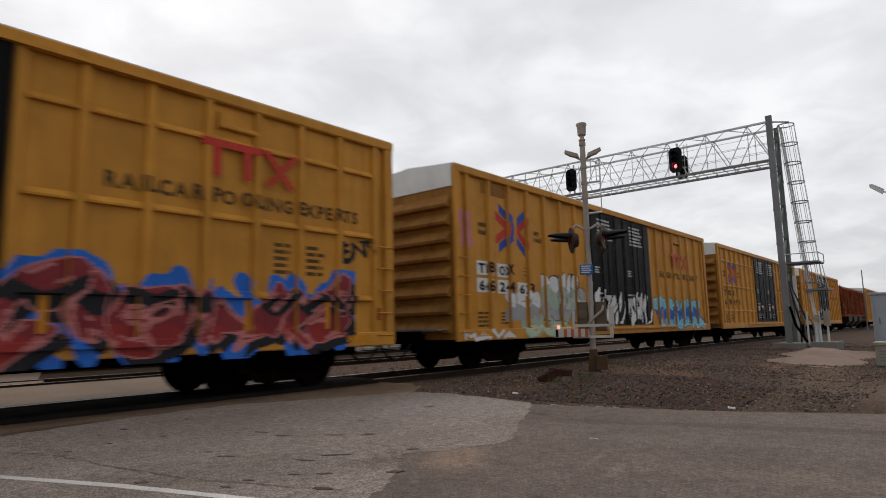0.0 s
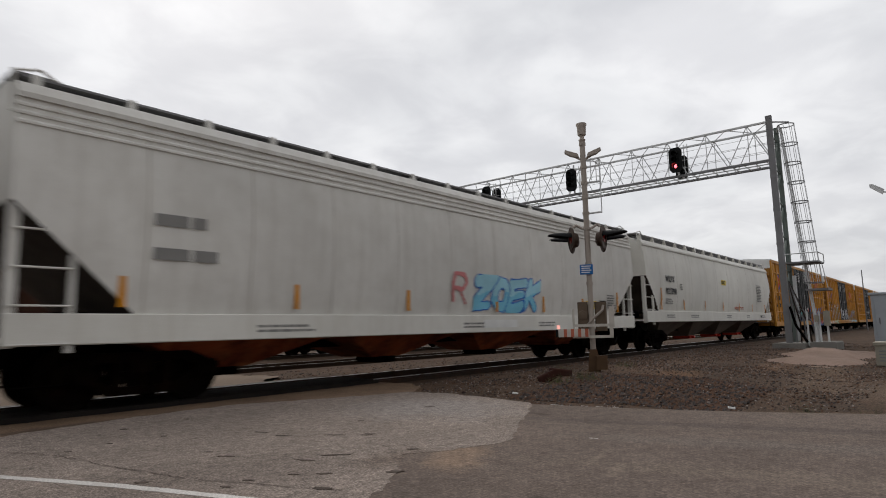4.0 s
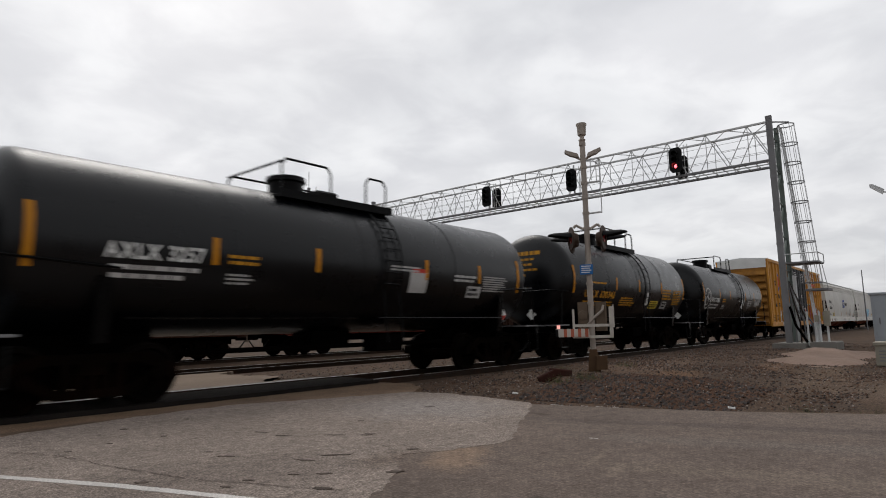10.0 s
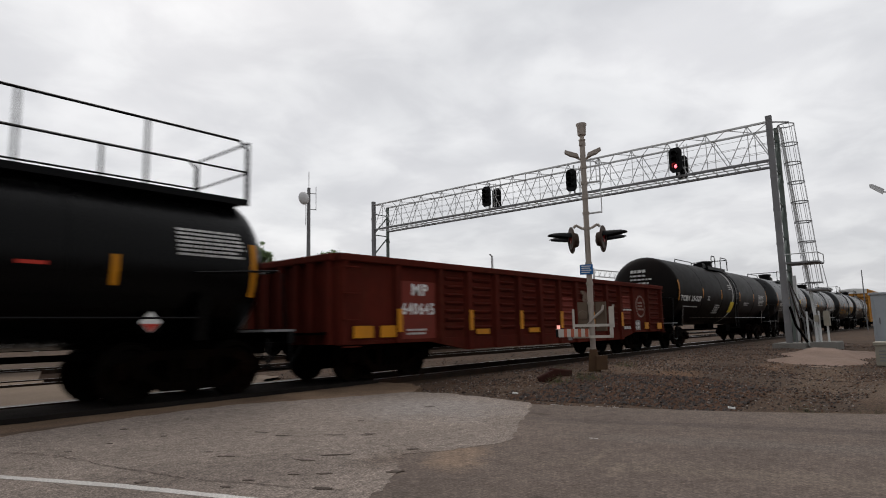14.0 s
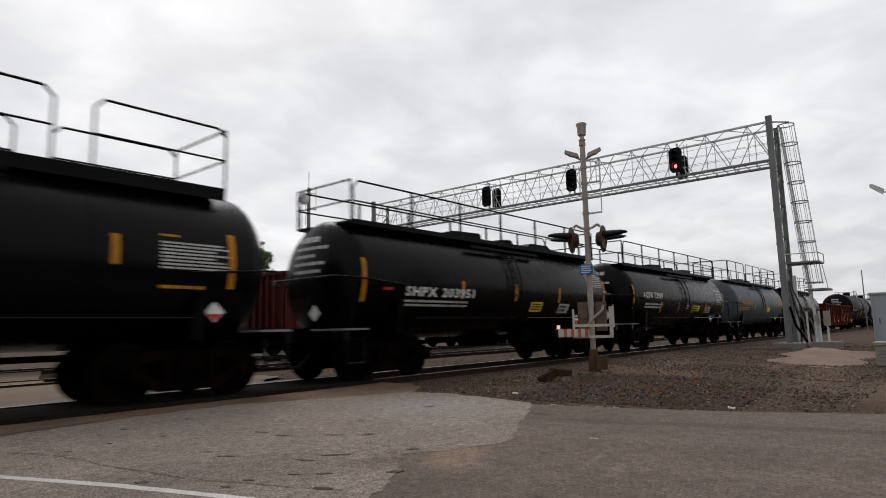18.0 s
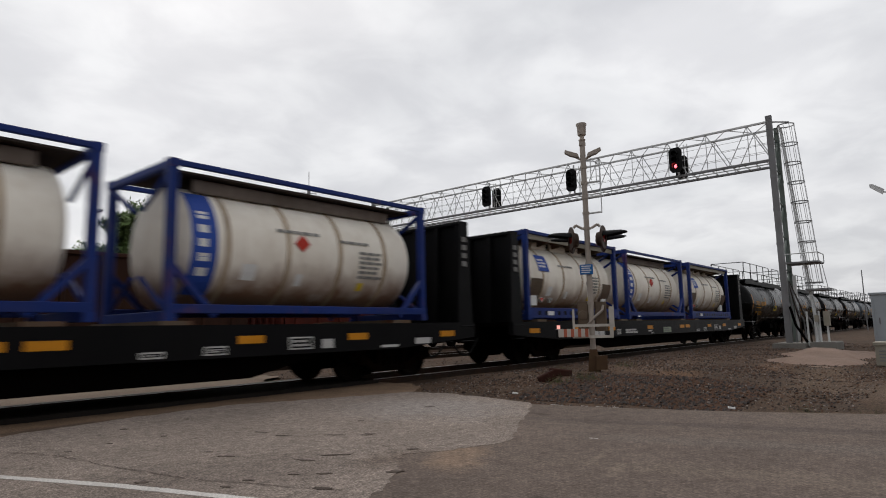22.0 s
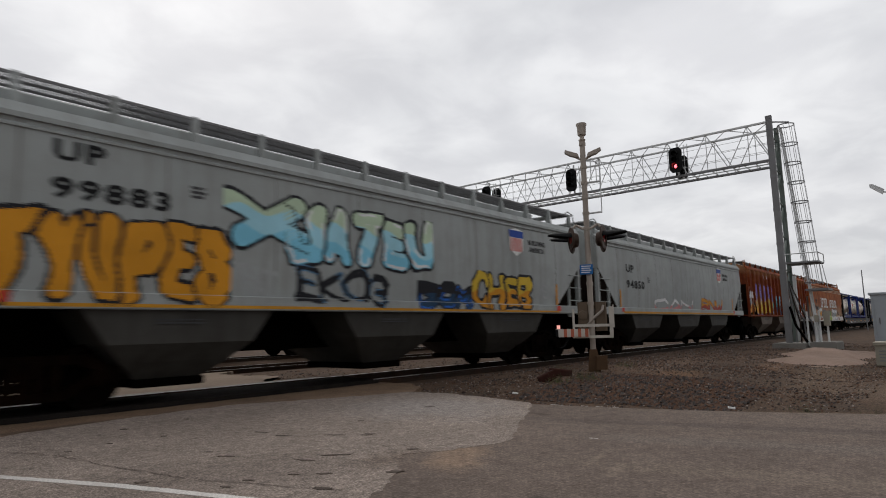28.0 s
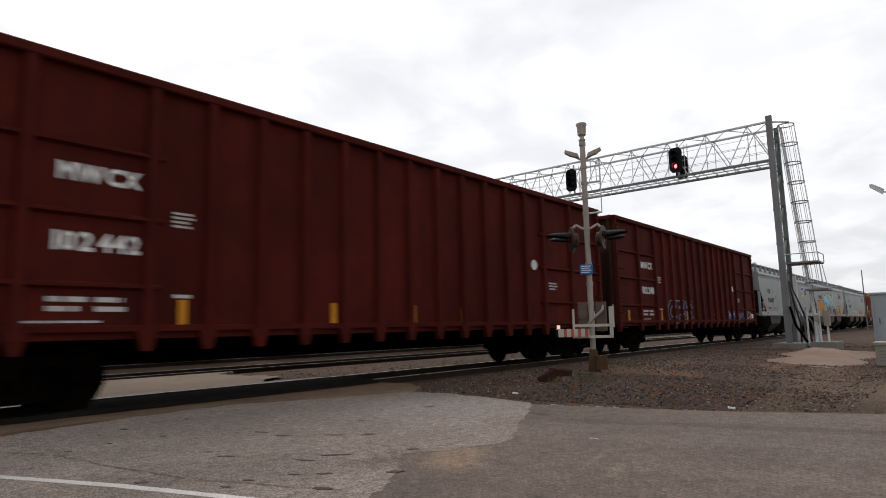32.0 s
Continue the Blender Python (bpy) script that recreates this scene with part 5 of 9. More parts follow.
def shell_bars(car, x, z, w, h, lines, material, y_at, seed=0, name="small_lettering"):
    rnd = random.Random(seed)
    g = Geo()
    step = h / lines
    for k in range(lines):
        za, zb = z + h - (k + 0.78) * step, z + h - (k + 0.22) * step
        xx, end = x, x + w * rnd.uniform(0.75, 1)
        while xx < end:
            x1 = min(end, xx + rnd.uniform(0.7, 2.4) * step)
            g.add([(xx, y_at(xx, za) - 0.008, za), (x1, y_at(xx, za) - 0.008, za), (x1, y_at(xx, zb) - 0.008, zb), (xx, y_at(xx, zb) - 0.008, zb)], [(0, 1, 2, 3)])
            xx = x1 + step * 0.3
    return part(name, g, material, car)


def shell_text(car, words, x, z, height, width, material, y_at):
    """Lettering laid on the curve of the tank shell."""
    plain = [None if ch == " " else text_mesh(ch, material, height) for ch in words]
    wide = [0.4 * height if me is None else max(v.co.x for v in me.vertices) for me in plain]
    gap = 0.13 * height
    f = width / (sum(wide) + gap * (len(words) - 1))
    for ch, w in zip(words, wide):
        if ch != " ":
            me = text_mesh(ch, material, height, f).copy()
            for v in me.vertices:
                v.co.y = y_at(0, z + v.co.z) - 0.008
            part("reporting_mark", me, None, car, at=(x, 0, z))
        x += f * (w + gap)


# ---- open cars ----
def open_car(name, label, category, front, rear, e, z0, z1, rib_xs, material, place=True, belts_at=(), belt_span=1.9, belly=0.0, at=None, deco=None, group="", notches=False, dents=False, repaint={}):
    """A high- or low-sided open car: hollow box with side posts, top chord and end posts."""
    L = front - rear
    if at is None:
        car = stock(name, label, category, front, rear, group)
    else:
        car = thing(name, label, category, at, group=group)
    yw, yp = 1.44, 1.55
    for s in (1, -1):
        part("side_wall", Geo().box(-e, e, s * (yw - 0.05), s * yw, z0, z1), material, car)
        part("top_chord", Geo().box(-e - 0.03, e + 0.03, s * (yw - 0.06), s * (yp + 0.02), z1 - 0.13, z1 + 0.02, c=0.02), material, car)
        if notches:
            part("side_sill", Geo().box(-e, e, s * yw, s * (yp - 0.03), z0 + 0.10, z0 + 0.20, c=0.01), material, car)
            for x in rib_xs:
                part("post_foot", Geo().prism([(-0.16, z0 + 0.12), (-0.06, z0 - 0.18), (0.06, z0 - 0.18), (0.16, z0 + 0.12)], 1, s * (yw - 0.03), s * (yp - 0.01)), material, car, at=(x, 0, 0))
        else:
            part("side_sill", Geo().box(-e, e, s * yw, s * (yw + 0.025), z0 - 0.02, z0 + 0.06, c=0.01), material, car)
        post = Geo().prism([(-0.10, s * yw), (-0.06, s * yp), (0.06, s * yp), (0.10, s * yw)], 2, z0, z1 - 0.1).mesh("side_post", material)
        deep = Geo().prism([(-0.12, s * yw), (-0.08, s * yp), (0.08, s * yp), (0.12, s * yw)], 2, z0 - belly, z1 - 0.1).mesh("side_post", material)
        for x in rib_xs:
            part("side_post", deep if belly and abs(x) < 4.6 else post, None, car, at=(x, 0, 0))
        if belly:
            part("belly_sill", Geo().prism([(-e + 2.6, z0), (-e + 4.0, z0 - belly), (e - 4.0, z0 - belly), (e - 2.6, z0)], 1, s * (yw - 0.05), s * (yw + 0.03)), material, car)
        if dents:
            cols = sorted(rib_xs)
            for a, b in zip(cols, cols[1:]):
                if b - a > 1.35:
                    continue
                coat = repaint.get(round(a, 2), (material, 0.0, 0.0))
                if a in repaint:
                    part("repainted_panel", Geo().box(a + 0.11, b - 0.11, s * yw, s * (yw + 0.004), coat[1], coat[2]), coat[0], car, "lighter repainted red panel")
                louvre = Geo().prism([(s * (yw - 0.01), -0.075), (s * (yw + 0.030), -0.060), (s * (yw + 0.062), -0.020), (s * (yw + 0.055), 0.0), (s * (yw - 0.01), 0.030)], 0, a + 0.22, b - 0.22)
                plain, bright = louvre.mesh("panel_corrugation", material), louvre.mesh("panel_corrugation", coat[0])
                for k in range(7):
                    z = z0 + 0.30 + (z1 - z0 - 0.60) * k / 6
                    part("panel_corrugation", bright if coat[1] < z < coat[2] else plain, None, car, at=(0, 0, z))
    for s in (-1, 1):
        # tall cars get dark brown ends: grime plus the shade between close cars
        grimy_shaded = M["brown"] if notches else material
        part("end_wall", Geo().box(s * (e - 0.05), s * e, -yw + 0.002, yw - 0.002, z0, z1), grimy_shaded, car, "end sheet dark with grime and painted shade" if notches else "")
        for y in (-1.30, -0.75, -0.25, 0.25, 0.75, 1.30):
            part("end_post", Geo().box(s * e, s * (e + 0.13), y - 0.06, y + 0.06, z0, z1, c=0.01), grimy_shaded, car)
        part("end_chord", Geo().box(s * (e - 0.06), s * (e + 0.15), -yw, yw, z1 - 0.13, z1 + 0.015, c=0.02), material, car)
        part("end_platform", Geo().box(s * e, s * (e + 0.4), -1.3, 1.3, 0.98, 1.03), M["under"], car)
        for t in (-1, 1):
            ladder(car, s * (e - 0.46), s * (e - 0.08), t * 1.60 if t < 0 else 1.51, z0 - 0.05, min(z1 - 0.25, z0 + 3.6), material, 8 if z1 > 4 else 4)
        for a in belts_at:
            xa, xb = s * (e - 0.05), s * (e - belt_span * 2.0)
            part("panel_stiffener", Geo().prism([(-yw + 0.01, -0.06), (-yp + 0.03, -0.02), (-yp + 0.03, 0.02), (-yw + 0.01, 0.06)], 0, min(xa, xb), max(xa, xb)), material, car, at=(0, 0, a))
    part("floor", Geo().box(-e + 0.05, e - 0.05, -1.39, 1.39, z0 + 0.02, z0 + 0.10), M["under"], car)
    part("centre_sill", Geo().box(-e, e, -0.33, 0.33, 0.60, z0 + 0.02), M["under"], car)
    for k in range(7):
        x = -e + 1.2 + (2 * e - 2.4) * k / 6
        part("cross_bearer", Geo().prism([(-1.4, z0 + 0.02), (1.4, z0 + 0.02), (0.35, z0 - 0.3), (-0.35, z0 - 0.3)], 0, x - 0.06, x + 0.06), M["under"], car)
    if deco:
        deco(car, lambda x, z: -yp if any(abs(x - r) < 0.07 for r in rib_xs) else -yw - (0.064 if dents and not 5.6 < x < 6.8 else 0.0))
    running_gear(car, L, L / 2 - 2.6, (front + rear) / 2 if at is None else None)
    return car


# ---- bulkhead flat cars and tank containers ----
def bulkhead_flat(front, rear, label):
    L = front - rear
    car = stock("bulkhead_flat_car", label, "flat car", front, rear, "bulkhead flat cars of the train")
    a, b = -11.35, 11.35
    part("deck", Geo().box(a, b, -1.42, 1.42, 1.08, 1.19), M["under"], car)
    for s in (1, -1):
        part("side_sill", Geo().prism([(a, 1.19), (b, 1.19), (b, 0.84), (b - 2.6, 0.66), (a + 2.6, 0.66), (a, 0.84)], 1, s * 1.36, s * 1.52), M["black"], car)
        part("fish_belly_girder", Geo().prism([(a + 4.2, 1.0), (b - 4.2, 1.0), (b - 4.5, 0.62), (b - 6.0, 0.29), (a + 6.0, 0.29), (a + 4.5, 0.62)], 1, s * 1.18, s * 1.30), M["under"], car)
    part("centre_sill", Geo().prism([(a, 1.1), (b, 1.1), (b, 0.70), (b - 3.5, 0.50), (a + 3.5, 0.50), (a, 0.70)], 1, -0.35, 0.35), M["under"], car)
    for x0, x1, s in ((a, a + 0.55, -1), (b - 0.55, b, 1)):
        bh = part("bulkhead", Geo().box(x0 + 0.22, x1 - 0.22, -1.40, 1.40, 1.19, 3.58), M["black"], car, "tall black steel bulkhead")
        for y in (-1.40, -0.7, 0.0, 0.7, 1.40):
            xa, xb = (x0, x1)
            part("bulkhead_post", Geo().prism([(xa, 1.15), (xb, 1.15), (xb - 0.12, 3.62), (xa + 0.12, 3.62)], 1, y - 0.07, y + 0.07), M["black"], bh)
        part("bulkhead_cap", Geo().box(x0 + 0.1, x1 - 0.1, -1.47, 1.47, 3.56, 3.66, c=0.02), M["black"], bh)
        for k in range(4):
            panel("stencil_block", (x0 + x1) / 2 - 0.09, (x0 + x1) / 2 + 0.09, 2.55 + 0.2 * k, 2.67 + 0.2 * k, -1.475, M["letter_soft"], bh)
        ladder(car, x0 + 0.05, x1 - 0.05, -1.53, 0.75, 1.1, M["black"], 2)
    me = shared("sillplate", lambda: Geo().box(0, 0.5, -0.006, 0, -0.065, 0.065).mesh("reflector_plate", M["reflector"]))
    for x in (-10.55, -7.98, -5.62, -2.26, 1.24, 1.95, 4.95, 7.32, 10.06):
        part("reflector_plate", me, None, car, at=(x, -1.522, 0.94))
    bars(-7.42, 0.70, -1.522, 1.76, 0.19, 1, M["white_faded"], car, 11, gap=0.1)
    bars(-4.25, 0.74, -1.522, 1.1, 0.17, 2, M["white_faded"], car, 12, gap=0.3)
    panel("sill_plate", -0.66, 0.16, 0.72, 0.93, -1.522, M["bay_plate"], car, "pale green dirty plate")
    bars(-0.58, 0.75, -1.529, 0.65, 0.15, 2, M["letter_soft"], car, 13)
    for x, w, z, h in ((-4.97, 0.32, 0.73, 0.18), (3.38, 0.36, 0.70, 0.10), (4.36, 0.40, 0.71, 0.14), (5.95, 0.52, 0.74, 0.22)):
        panel("stencil_frame", x, x + w, z, z + h, -1.522, M["white_faded"], car)
        panel("stencil_field", x + 0.03, x + w - 0.03, z + 0.025, z + h - 0.025, -1.529, M["black"], car)
        bars(x + 0.06, z + 0.04, -1.536, w - 0.12, h - 0.08, 2, M["white_faded"], car, int(40 + x * 7), gap=0.4)
    for x, w, z, h in ((6.68, 0.27, 0.74, 0.17), (9.22, 0.50, 0.74, 0.13), (-2.2, 0.35, 0.78, 0.05), (-1.9, 0.2, 0.70, 0.05), (8.2, 0.5, 0.70, 0.05)):
        panel("sill_plate", x, x + w, z, z + h, -1.522, M["white_faded"], car)
    for x in (-9.6, -3.9, -2.6, 2.2, 4.0, 9.0):
        part("twist_lock_pedestal", Geo().box(x - 0.25, x + 0.25, -1.35, 1.35, 1.19, 1.26), M["tan"], car)
    running_gear(car, L, L / 2 - 3.1, (front + rear) / 2)
    return car


def tank_container(train_place, offset, label, frame, band, seed, braces):
    """A 20-foot tank container standing on a flat car."""
    c = thing("tank_container", label, "container", (0, TRACK, 1.26), group="tank containers on the flat cars")
    TRAIN.append((c, train_place, offset))
    h, l, w = 2.60, 3.03, 1.22
    for s in (-1, 1):
        for t in (-1, 1):
            part("corner_post", Geo().box(s * l, s * (l - 0.15), t * w, t * (w - 0.15), 0, h, c=0.015), frame, c)
            for z in (0, h - 0.12):
                part("corner_casting", Geo().box(s * (l + 0.01), s * (l - 0.17), t * (w + 0.01), t * (w - 0.17), z - 0.01, z + 0.13), frame, c)
        part("end_rail", Geo().box(s * l, s * (l - 0.12), -w, w, h - 0.14, h, c=0.01), frame, c)
        part("end_rail", Geo().box(s * l, s * (l - 0.12), -w, w, 0, 0.16, c=0.01), frame, c)
        for t in (-1, 1):
            part("end_brace", Geo().rod((s * (l - 0.06), t * (w - 0.1), 0.15), (s * (l - 0.06), t * 0.15, 0.75), 0.045, 6), frame, c)
            part("end_brace", Geo().rod((s * (l - 0.06), t * (w - 0.1), h - 0.15), (s * (l - 0.06), t * 0.15, h - 0.7), 0.045, 6), frame, c)
            if braces:
                part("side_brace", Geo().box(-0.05, 0.05, -0.05, 0.05, 0, 1.15), frame, c, at=(s * (l - 0.85), t * (w - 0.06), 0.08)).rotation_euler = (0, s * 0.75, 0)
    for t in (-1, 1):
        part("top_rail", Geo().box(-l, l, t * w, t * (w - 0.09), h - 0.09, h, c=0.01), frame, c)
        if braces:
            part("bottom_rail", Geo().box(-l, l, t * w, t * (w - 0.1), 0.12, 0.27, c=0.01), frame, c)
        else:
            g = Geo().box(-l, l, t * w, t * (w - 0.06), 0.04, 0.34, c=0.01)
            part("bottom_rail", g, frame, c)
            for k in range(14):
                part("rail_hole", Geo().box(-2.5 + k * 0.38, -2.34 + k * 0.38, t * (w + 0.003), t * (w - 0.01), 0.13, 0.25), M["black"], c)
    r, zc = 1.09, 1.30
    head = 0.28
    th = l - 0.20
    prof = [(-th, 0.02)] + [(-th + head * (1 - math.cos(a)), r * math.sin(a)) for a in [math.pi / 2 * k / 7 for k in range(1, 8)]]
    prof = prof + [(-x, q) for x, q in reversed(prof)]
    part("tank_shell", Geo().lathe(prof, 40, "x", (0, 0, zc)), M["white_tank"], c, "stained white insulated tank", smooth=30)
    for x in (-1.9, -0.65, 0.6, 1.85):
        part("jacket_band", Geo().lathe([(x - 0.045, r), (x - 0.04, r + 0.014), (x + 0.04, r + 0.014), (x + 0.045, r)], 40, "x", (0, 0, zc)), M["band"], c, smooth=30)
    if braces:
        part("top_walkway", Geo().box(-l + 0.1, l - 0.1, -0.80, 0.70, h - 0.10, h - 0.06), M["slope"], c, "dark walkway grating")
    else:
        walk = part("top_walkway", Geo().box(-l + 0.1, l - 0.1, -1.10, 0.95, h - 0.10, h - 0.06), M["slope"], c, "dark walkway grating")
        part("walkway_beam", Geo().box(-l + 0.16, l - 0.16, -1.14, -1.09, h - 0.24, h - 0.10, c=0.01), M["beige"], walk, "pale tan edge beam")
        part("walkway_stringer", Geo().box(-l + 0.16, l - 0.16, -0.55, -0.49, h - 0.30, h - 0.10).box(-l + 0.16, l - 0.16, 0.70, 0.76, h - 0.30, h - 0.10), M["slope"], walk)
        for x in (-2.3, -1.4, -0.5, 0.4, 1.3, 2.2):
            part("walkway_bearer", Geo().prism([(-1.12, h - 0.22), (-0.5, h - 0.34), (0.5, h - 0.34), (0.9, h - 0.10), (-1.12, h - 0.10)], 0, x - 0.05, x + 0.05), M["tan"], walk)
    if braces:
        # a cream trough in darker tan: the walkway's shade is put into its colour
        part("spill_trough", Geo().box(-2.35, 2.35, -0.66, -0.60, zc + r - 0.16, zc + r + 0.08, c=0.015), M["bay_tan"], c, "cream spill trough, painted tan for the shade under the walkway")
        for x in (-1.5, 0.1, 1.6):
            part("valve_box", Geo().box(x - 0.22, x + 0.22, -0.58, 0.1, zc + r - 0.15, zc + r + 0.05, c=0.04), M["white_tank"], c, "stained cream valve housing")
    else:
        for x, w2 in ((-1.35, 0.42), (-0.15, 0.5), (1.15, 0.36)):
            part("valve_box", Geo().box(x - w2, x + w2, -0.62, 0.2, zc + r - 0.20, zc + r + 0.06, c=0.05), M["white_tank"], c, "stained cream valve housing")

    def y_at(x, z):
        return -math.sqrt(max(0.01, (r + 0.012) ** 2 - (z - zc) ** 2))

    rnd = random.Random(seed)
    if band == "square":
        on_shell(c, -2.15, 1.45, 0.6, 0.5, M["logo_blue"], y_at, "operator_mark", "blue operator mark")
        shell_bars(c, -2.08, 1.55, 0.45, 0.3, 3, M["white"], y_at, seed)
    else:
        on_shell(c, -2.57, 0.45, 0.46, 1.75, M["logo_blue"], y_at, "operator_band", "blue band round the tank")
        shell_bars(c, -2.45, 0.7, 0.22, 1.2, 5, M["white"], y_at, seed)
    shell_bars(c, -0.9, 1.62, 1.1, 0.11, 1, M["letter_soft"], y_at, seed + 1)
    shell_bars(c, 0.6, 1.55, 0.9, 0.10, 1, M["letter_soft"], y_at, seed + 2)
    shell_bars(c, 1.1, 0.85, 0.7, 0.6, 6, M["letter_soft"], y_at, seed + 3)
    on_shell(c, 1.15, 0.62, 0.16, 0.16, M["placard"], y_at, "warning_label")
    on_shell(c, -1.6, 0.72, 0.28, 0.28, M["white"], y_at, "warning_label")
    on_shell(c, -0.45, 0.66, 0.16, 0.22, M["white"], y_at, "warning_label")
    if band == "square":
        for x in (-2.62, 2.05):
            on_shell(c, x, 0.50, 0.68, 0.72, M["box_tan"], y_at, "stain_plate", "rust-stained tan cladding panel")
            bx = part("document_box", Geo().box(x + 0.2, x + 0.55, y_at(0, 0.6) - 0.09, y_at(0, 0.6) + 0.05, 0.42, 0.86, c=0.02), M["white"], c, "white document box")
        for k, x in enumerate((-1.72, -1.22)):
            part("hazard_label", Geo().prism([(x, 0.52), (x + 0.17, 0.68), (x, 0.84), (x - 0.17, 0.68)], 1, y_at(0, 0.62) - 0.02, y_at(0, 0.62) + 0.06), M["white"], c, "diamond hazard label")
            part("label_field", Geo().prism([(x - 0.13, 0.66), (x + 0.13, 0.66), (x, 0.54)], 1, y_at(0, 0.62) - 0.024, y_at(0, 0.62) - 0.02), M["red"] if k == 0 else M["letter_soft"], c)
    else:
        part("hazard_label", Geo().prism([(-0.35, 1.30), (-0.18, 1.46), (-0.35, 1.62), (-0.52, 1.46)], 1, y_at(0, 1.46) - 0.02, y_at(0, 1.46) + 0.06), M["red"], c, "faded red diamond label")
    if not braces:
        panel("frame_plate", -1.95, -1.6, 0.12, 0.24, -w - 0.002, M["white"], c)
    return c


# ---- ground, roads and tracks ----
def bumpy(x, y, a=0.05):
    p = Vector((x * 0.35, y * 0.35, 3.1))
    return a * noise.noise(p) + 0.4 * a * noise.noise(p * 3.7)


def ground_height(x, y):
    """Open ground: level by the road, a gravel bank beside the track, a sand heap at the signal bridge."""
    h = -0.14
    k = max(0.0, min(1.0, (x - 8.6) / 3.0)) * max(0.0, min(1.0, (y - 1.5 - 0.02 * x) / 3.0)) * max(0.0, min(1.0, (9.3 - y) / 1.2))
    h += 0.17 * k * (1 - max(0.0, min(1.0, (x - 60) / 20)))
    d = math.hypot((x - 10.4) / 1.9, (y - 4.1) / 1.9)
    if d < 1:
        h += 0.10 * (1 - d * d)
    if 8 < x < 70 and -6 < y < 9.5:
        h += bumpy(x, y, 0.05)
    return h


def ground():
    def steps(a, b, near0, near1, fine):
        out = [a]
        while out[-1] < b:
            v = out[-1]
            gap = fine if near0 <= v < near1 else max(fine, 0.35 * min(abs(v - near0), abs(v - near1)))
            out.append(v + max(fine, gap))
        return out
    xs, ys = steps(-2500, 2500, 7.6, 45, 0.45), steps(-2500, 2500, -6, 9.6, 0.35)
    g = Geo().sheet([[(x, y, ground_height(x, y)) for x in xs] for y in ys])
    structure("ground", g, M["dirt_ground"], "packed brown dirt with scattered gravel", "ground", smooth=60)


ground()


def patch(name, outline, z0, z1, material, label, category):
    return structure(name, Geo().prism(outline, 2, z0, z1), material, label, category)


# the road: dark asphalt with an older pale slab up to the crossing
patch("road", [(-40, -60), (14.0, -60), (9.3, -1.0), (8.87, 0.78), (8.27, 2.27), (7.9, 3.57), (7.66, 4.86), (3.2, 4.86), (-40, 4.86)], -0.3, -0.055, M["asphalt"], "dark grey asphalt road", "road")


def ragged(points, jitter, seed, step=0.035):
    """A broken edge: the line through the points, worn at several sizes."""
    out = []
    for a, b in zip(points, points[1:]):
        n = max(2, int(math.hypot(b[0] - a[0], b[1] - a[1]) / step))
        if n > 90:
            n = 90
        for k in range(n):
            t = k / n
            x, y = a[0] + (b[0] - a[0]) * t, a[1] + (b[1] - a[1]) * t
            q = Vector((x * 2.2, y * 2.2, seed))
            w = lambda o: noise.noise(q + o) + 0.55 * noise.noise(q * 3.1 + o) + 0.4 * noise.noise(q * 8.3 + o)
            out.append((x + jitter * w(Vector((0, 0, 0.3))), y + jitter * w(Vector((5.2, 1.3, 0.7)))))
    return out + [points[-1]]


pale_edge = ragged([(7.78, 4.94), (6.9, 4.40), (6.23, 4.07), (5.55, 3.70), (4.95, 3.47), (4.45, 3.68), (4.05, 3.93), (3.55, 3.50), (3.16, 3.25), (2.84, 3.12), (2.2, 2.85), (-3, 1.9)], 0.07, 3)
far_edge = ragged([(8.05, 6.10), (8.15, 7.0), (8.1, 7.65)], 0.10, 5)
near_strip = ragged([(7.2, 7.85), (6.2, 8.35), (5.3, 8.80), (3.5, 8.72), (2.1, 8.38), (-2, 8.25)], 0.09, 7)
patch("pavement", pale_edge + [(-40, 1.5), (-40, 8.05)] + list(reversed(near_strip)) + list(reversed(far_edge)), -0.3, -0.0515, M["asphalt_old"], "old pale cracked asphalt at the crossing", "pavement")
patch("pavement_edge", ragged([(7.1, 7.62), (8.05, 7.55), (8.9, 8.1), (9.35, 8.9), (9.3, 9.3)], 0.07, 8) + [(9.2, 9.73), (-40, 9.73), (-40, 7.6), (3.0, 7.6)], -0.3, -0.055, M["brown_strip"], "dirty brown asphalt strip along the rail", "pavement")
# deck between the rails: its colour includes the shade under the train
patch("crossing_deck", [(-40, 9.96)] + ragged([(9.5, 9.96), (9.6, 11.22)], 0.1, 2) + [(-40, 11.22)], -0.3, -0.02, M["crossing"], "crossing deck between the rails, darkened by painted shade", "crossing")
# lip added to hide the bright near rail, in the same shade-darkened colour
patch("crossing_lip", ragged([(-6, 9.50), (9.1, 9.50)], 0.05, 12) + [(9.15, 9.77), (-6, 9.77)], -0.3, 0.014, M["crossing"], "added asphalt lip that hides the near rail, darkened by painted shade", "crossing")
patch("crossing_panel", [(-40, 11.42), (9.2, 11.42)] + ragged([(9.2, 11.74), (-6, 11.74)], 0.03, 14) + [(-40, 11.74)], -0.3, -0.012, M["concrete"], "worn grey panel along the far rail", "crossing")
patch("crossing_deck_far", [(-40, 11.76)] + ragged([(7.6, 11.76), (8.6, 12.4), (9.3, 13.6), (8.9, 15.2), (9.8, 16.5)], 0.35, 4, 0.08) + [(-40, 16.5)], -0.3, -0.05, M["pale_dirt"], "pale packed dirt between the tracks", "ground")
patch("crossing_deck_second", [(-40, 16.72), (5.0, 16.72), (5.5, 18.0), (-40, 18.0)], -0.3, -0.03, M["pale_dirt"], "pale packed dirt between the rails", "ground")
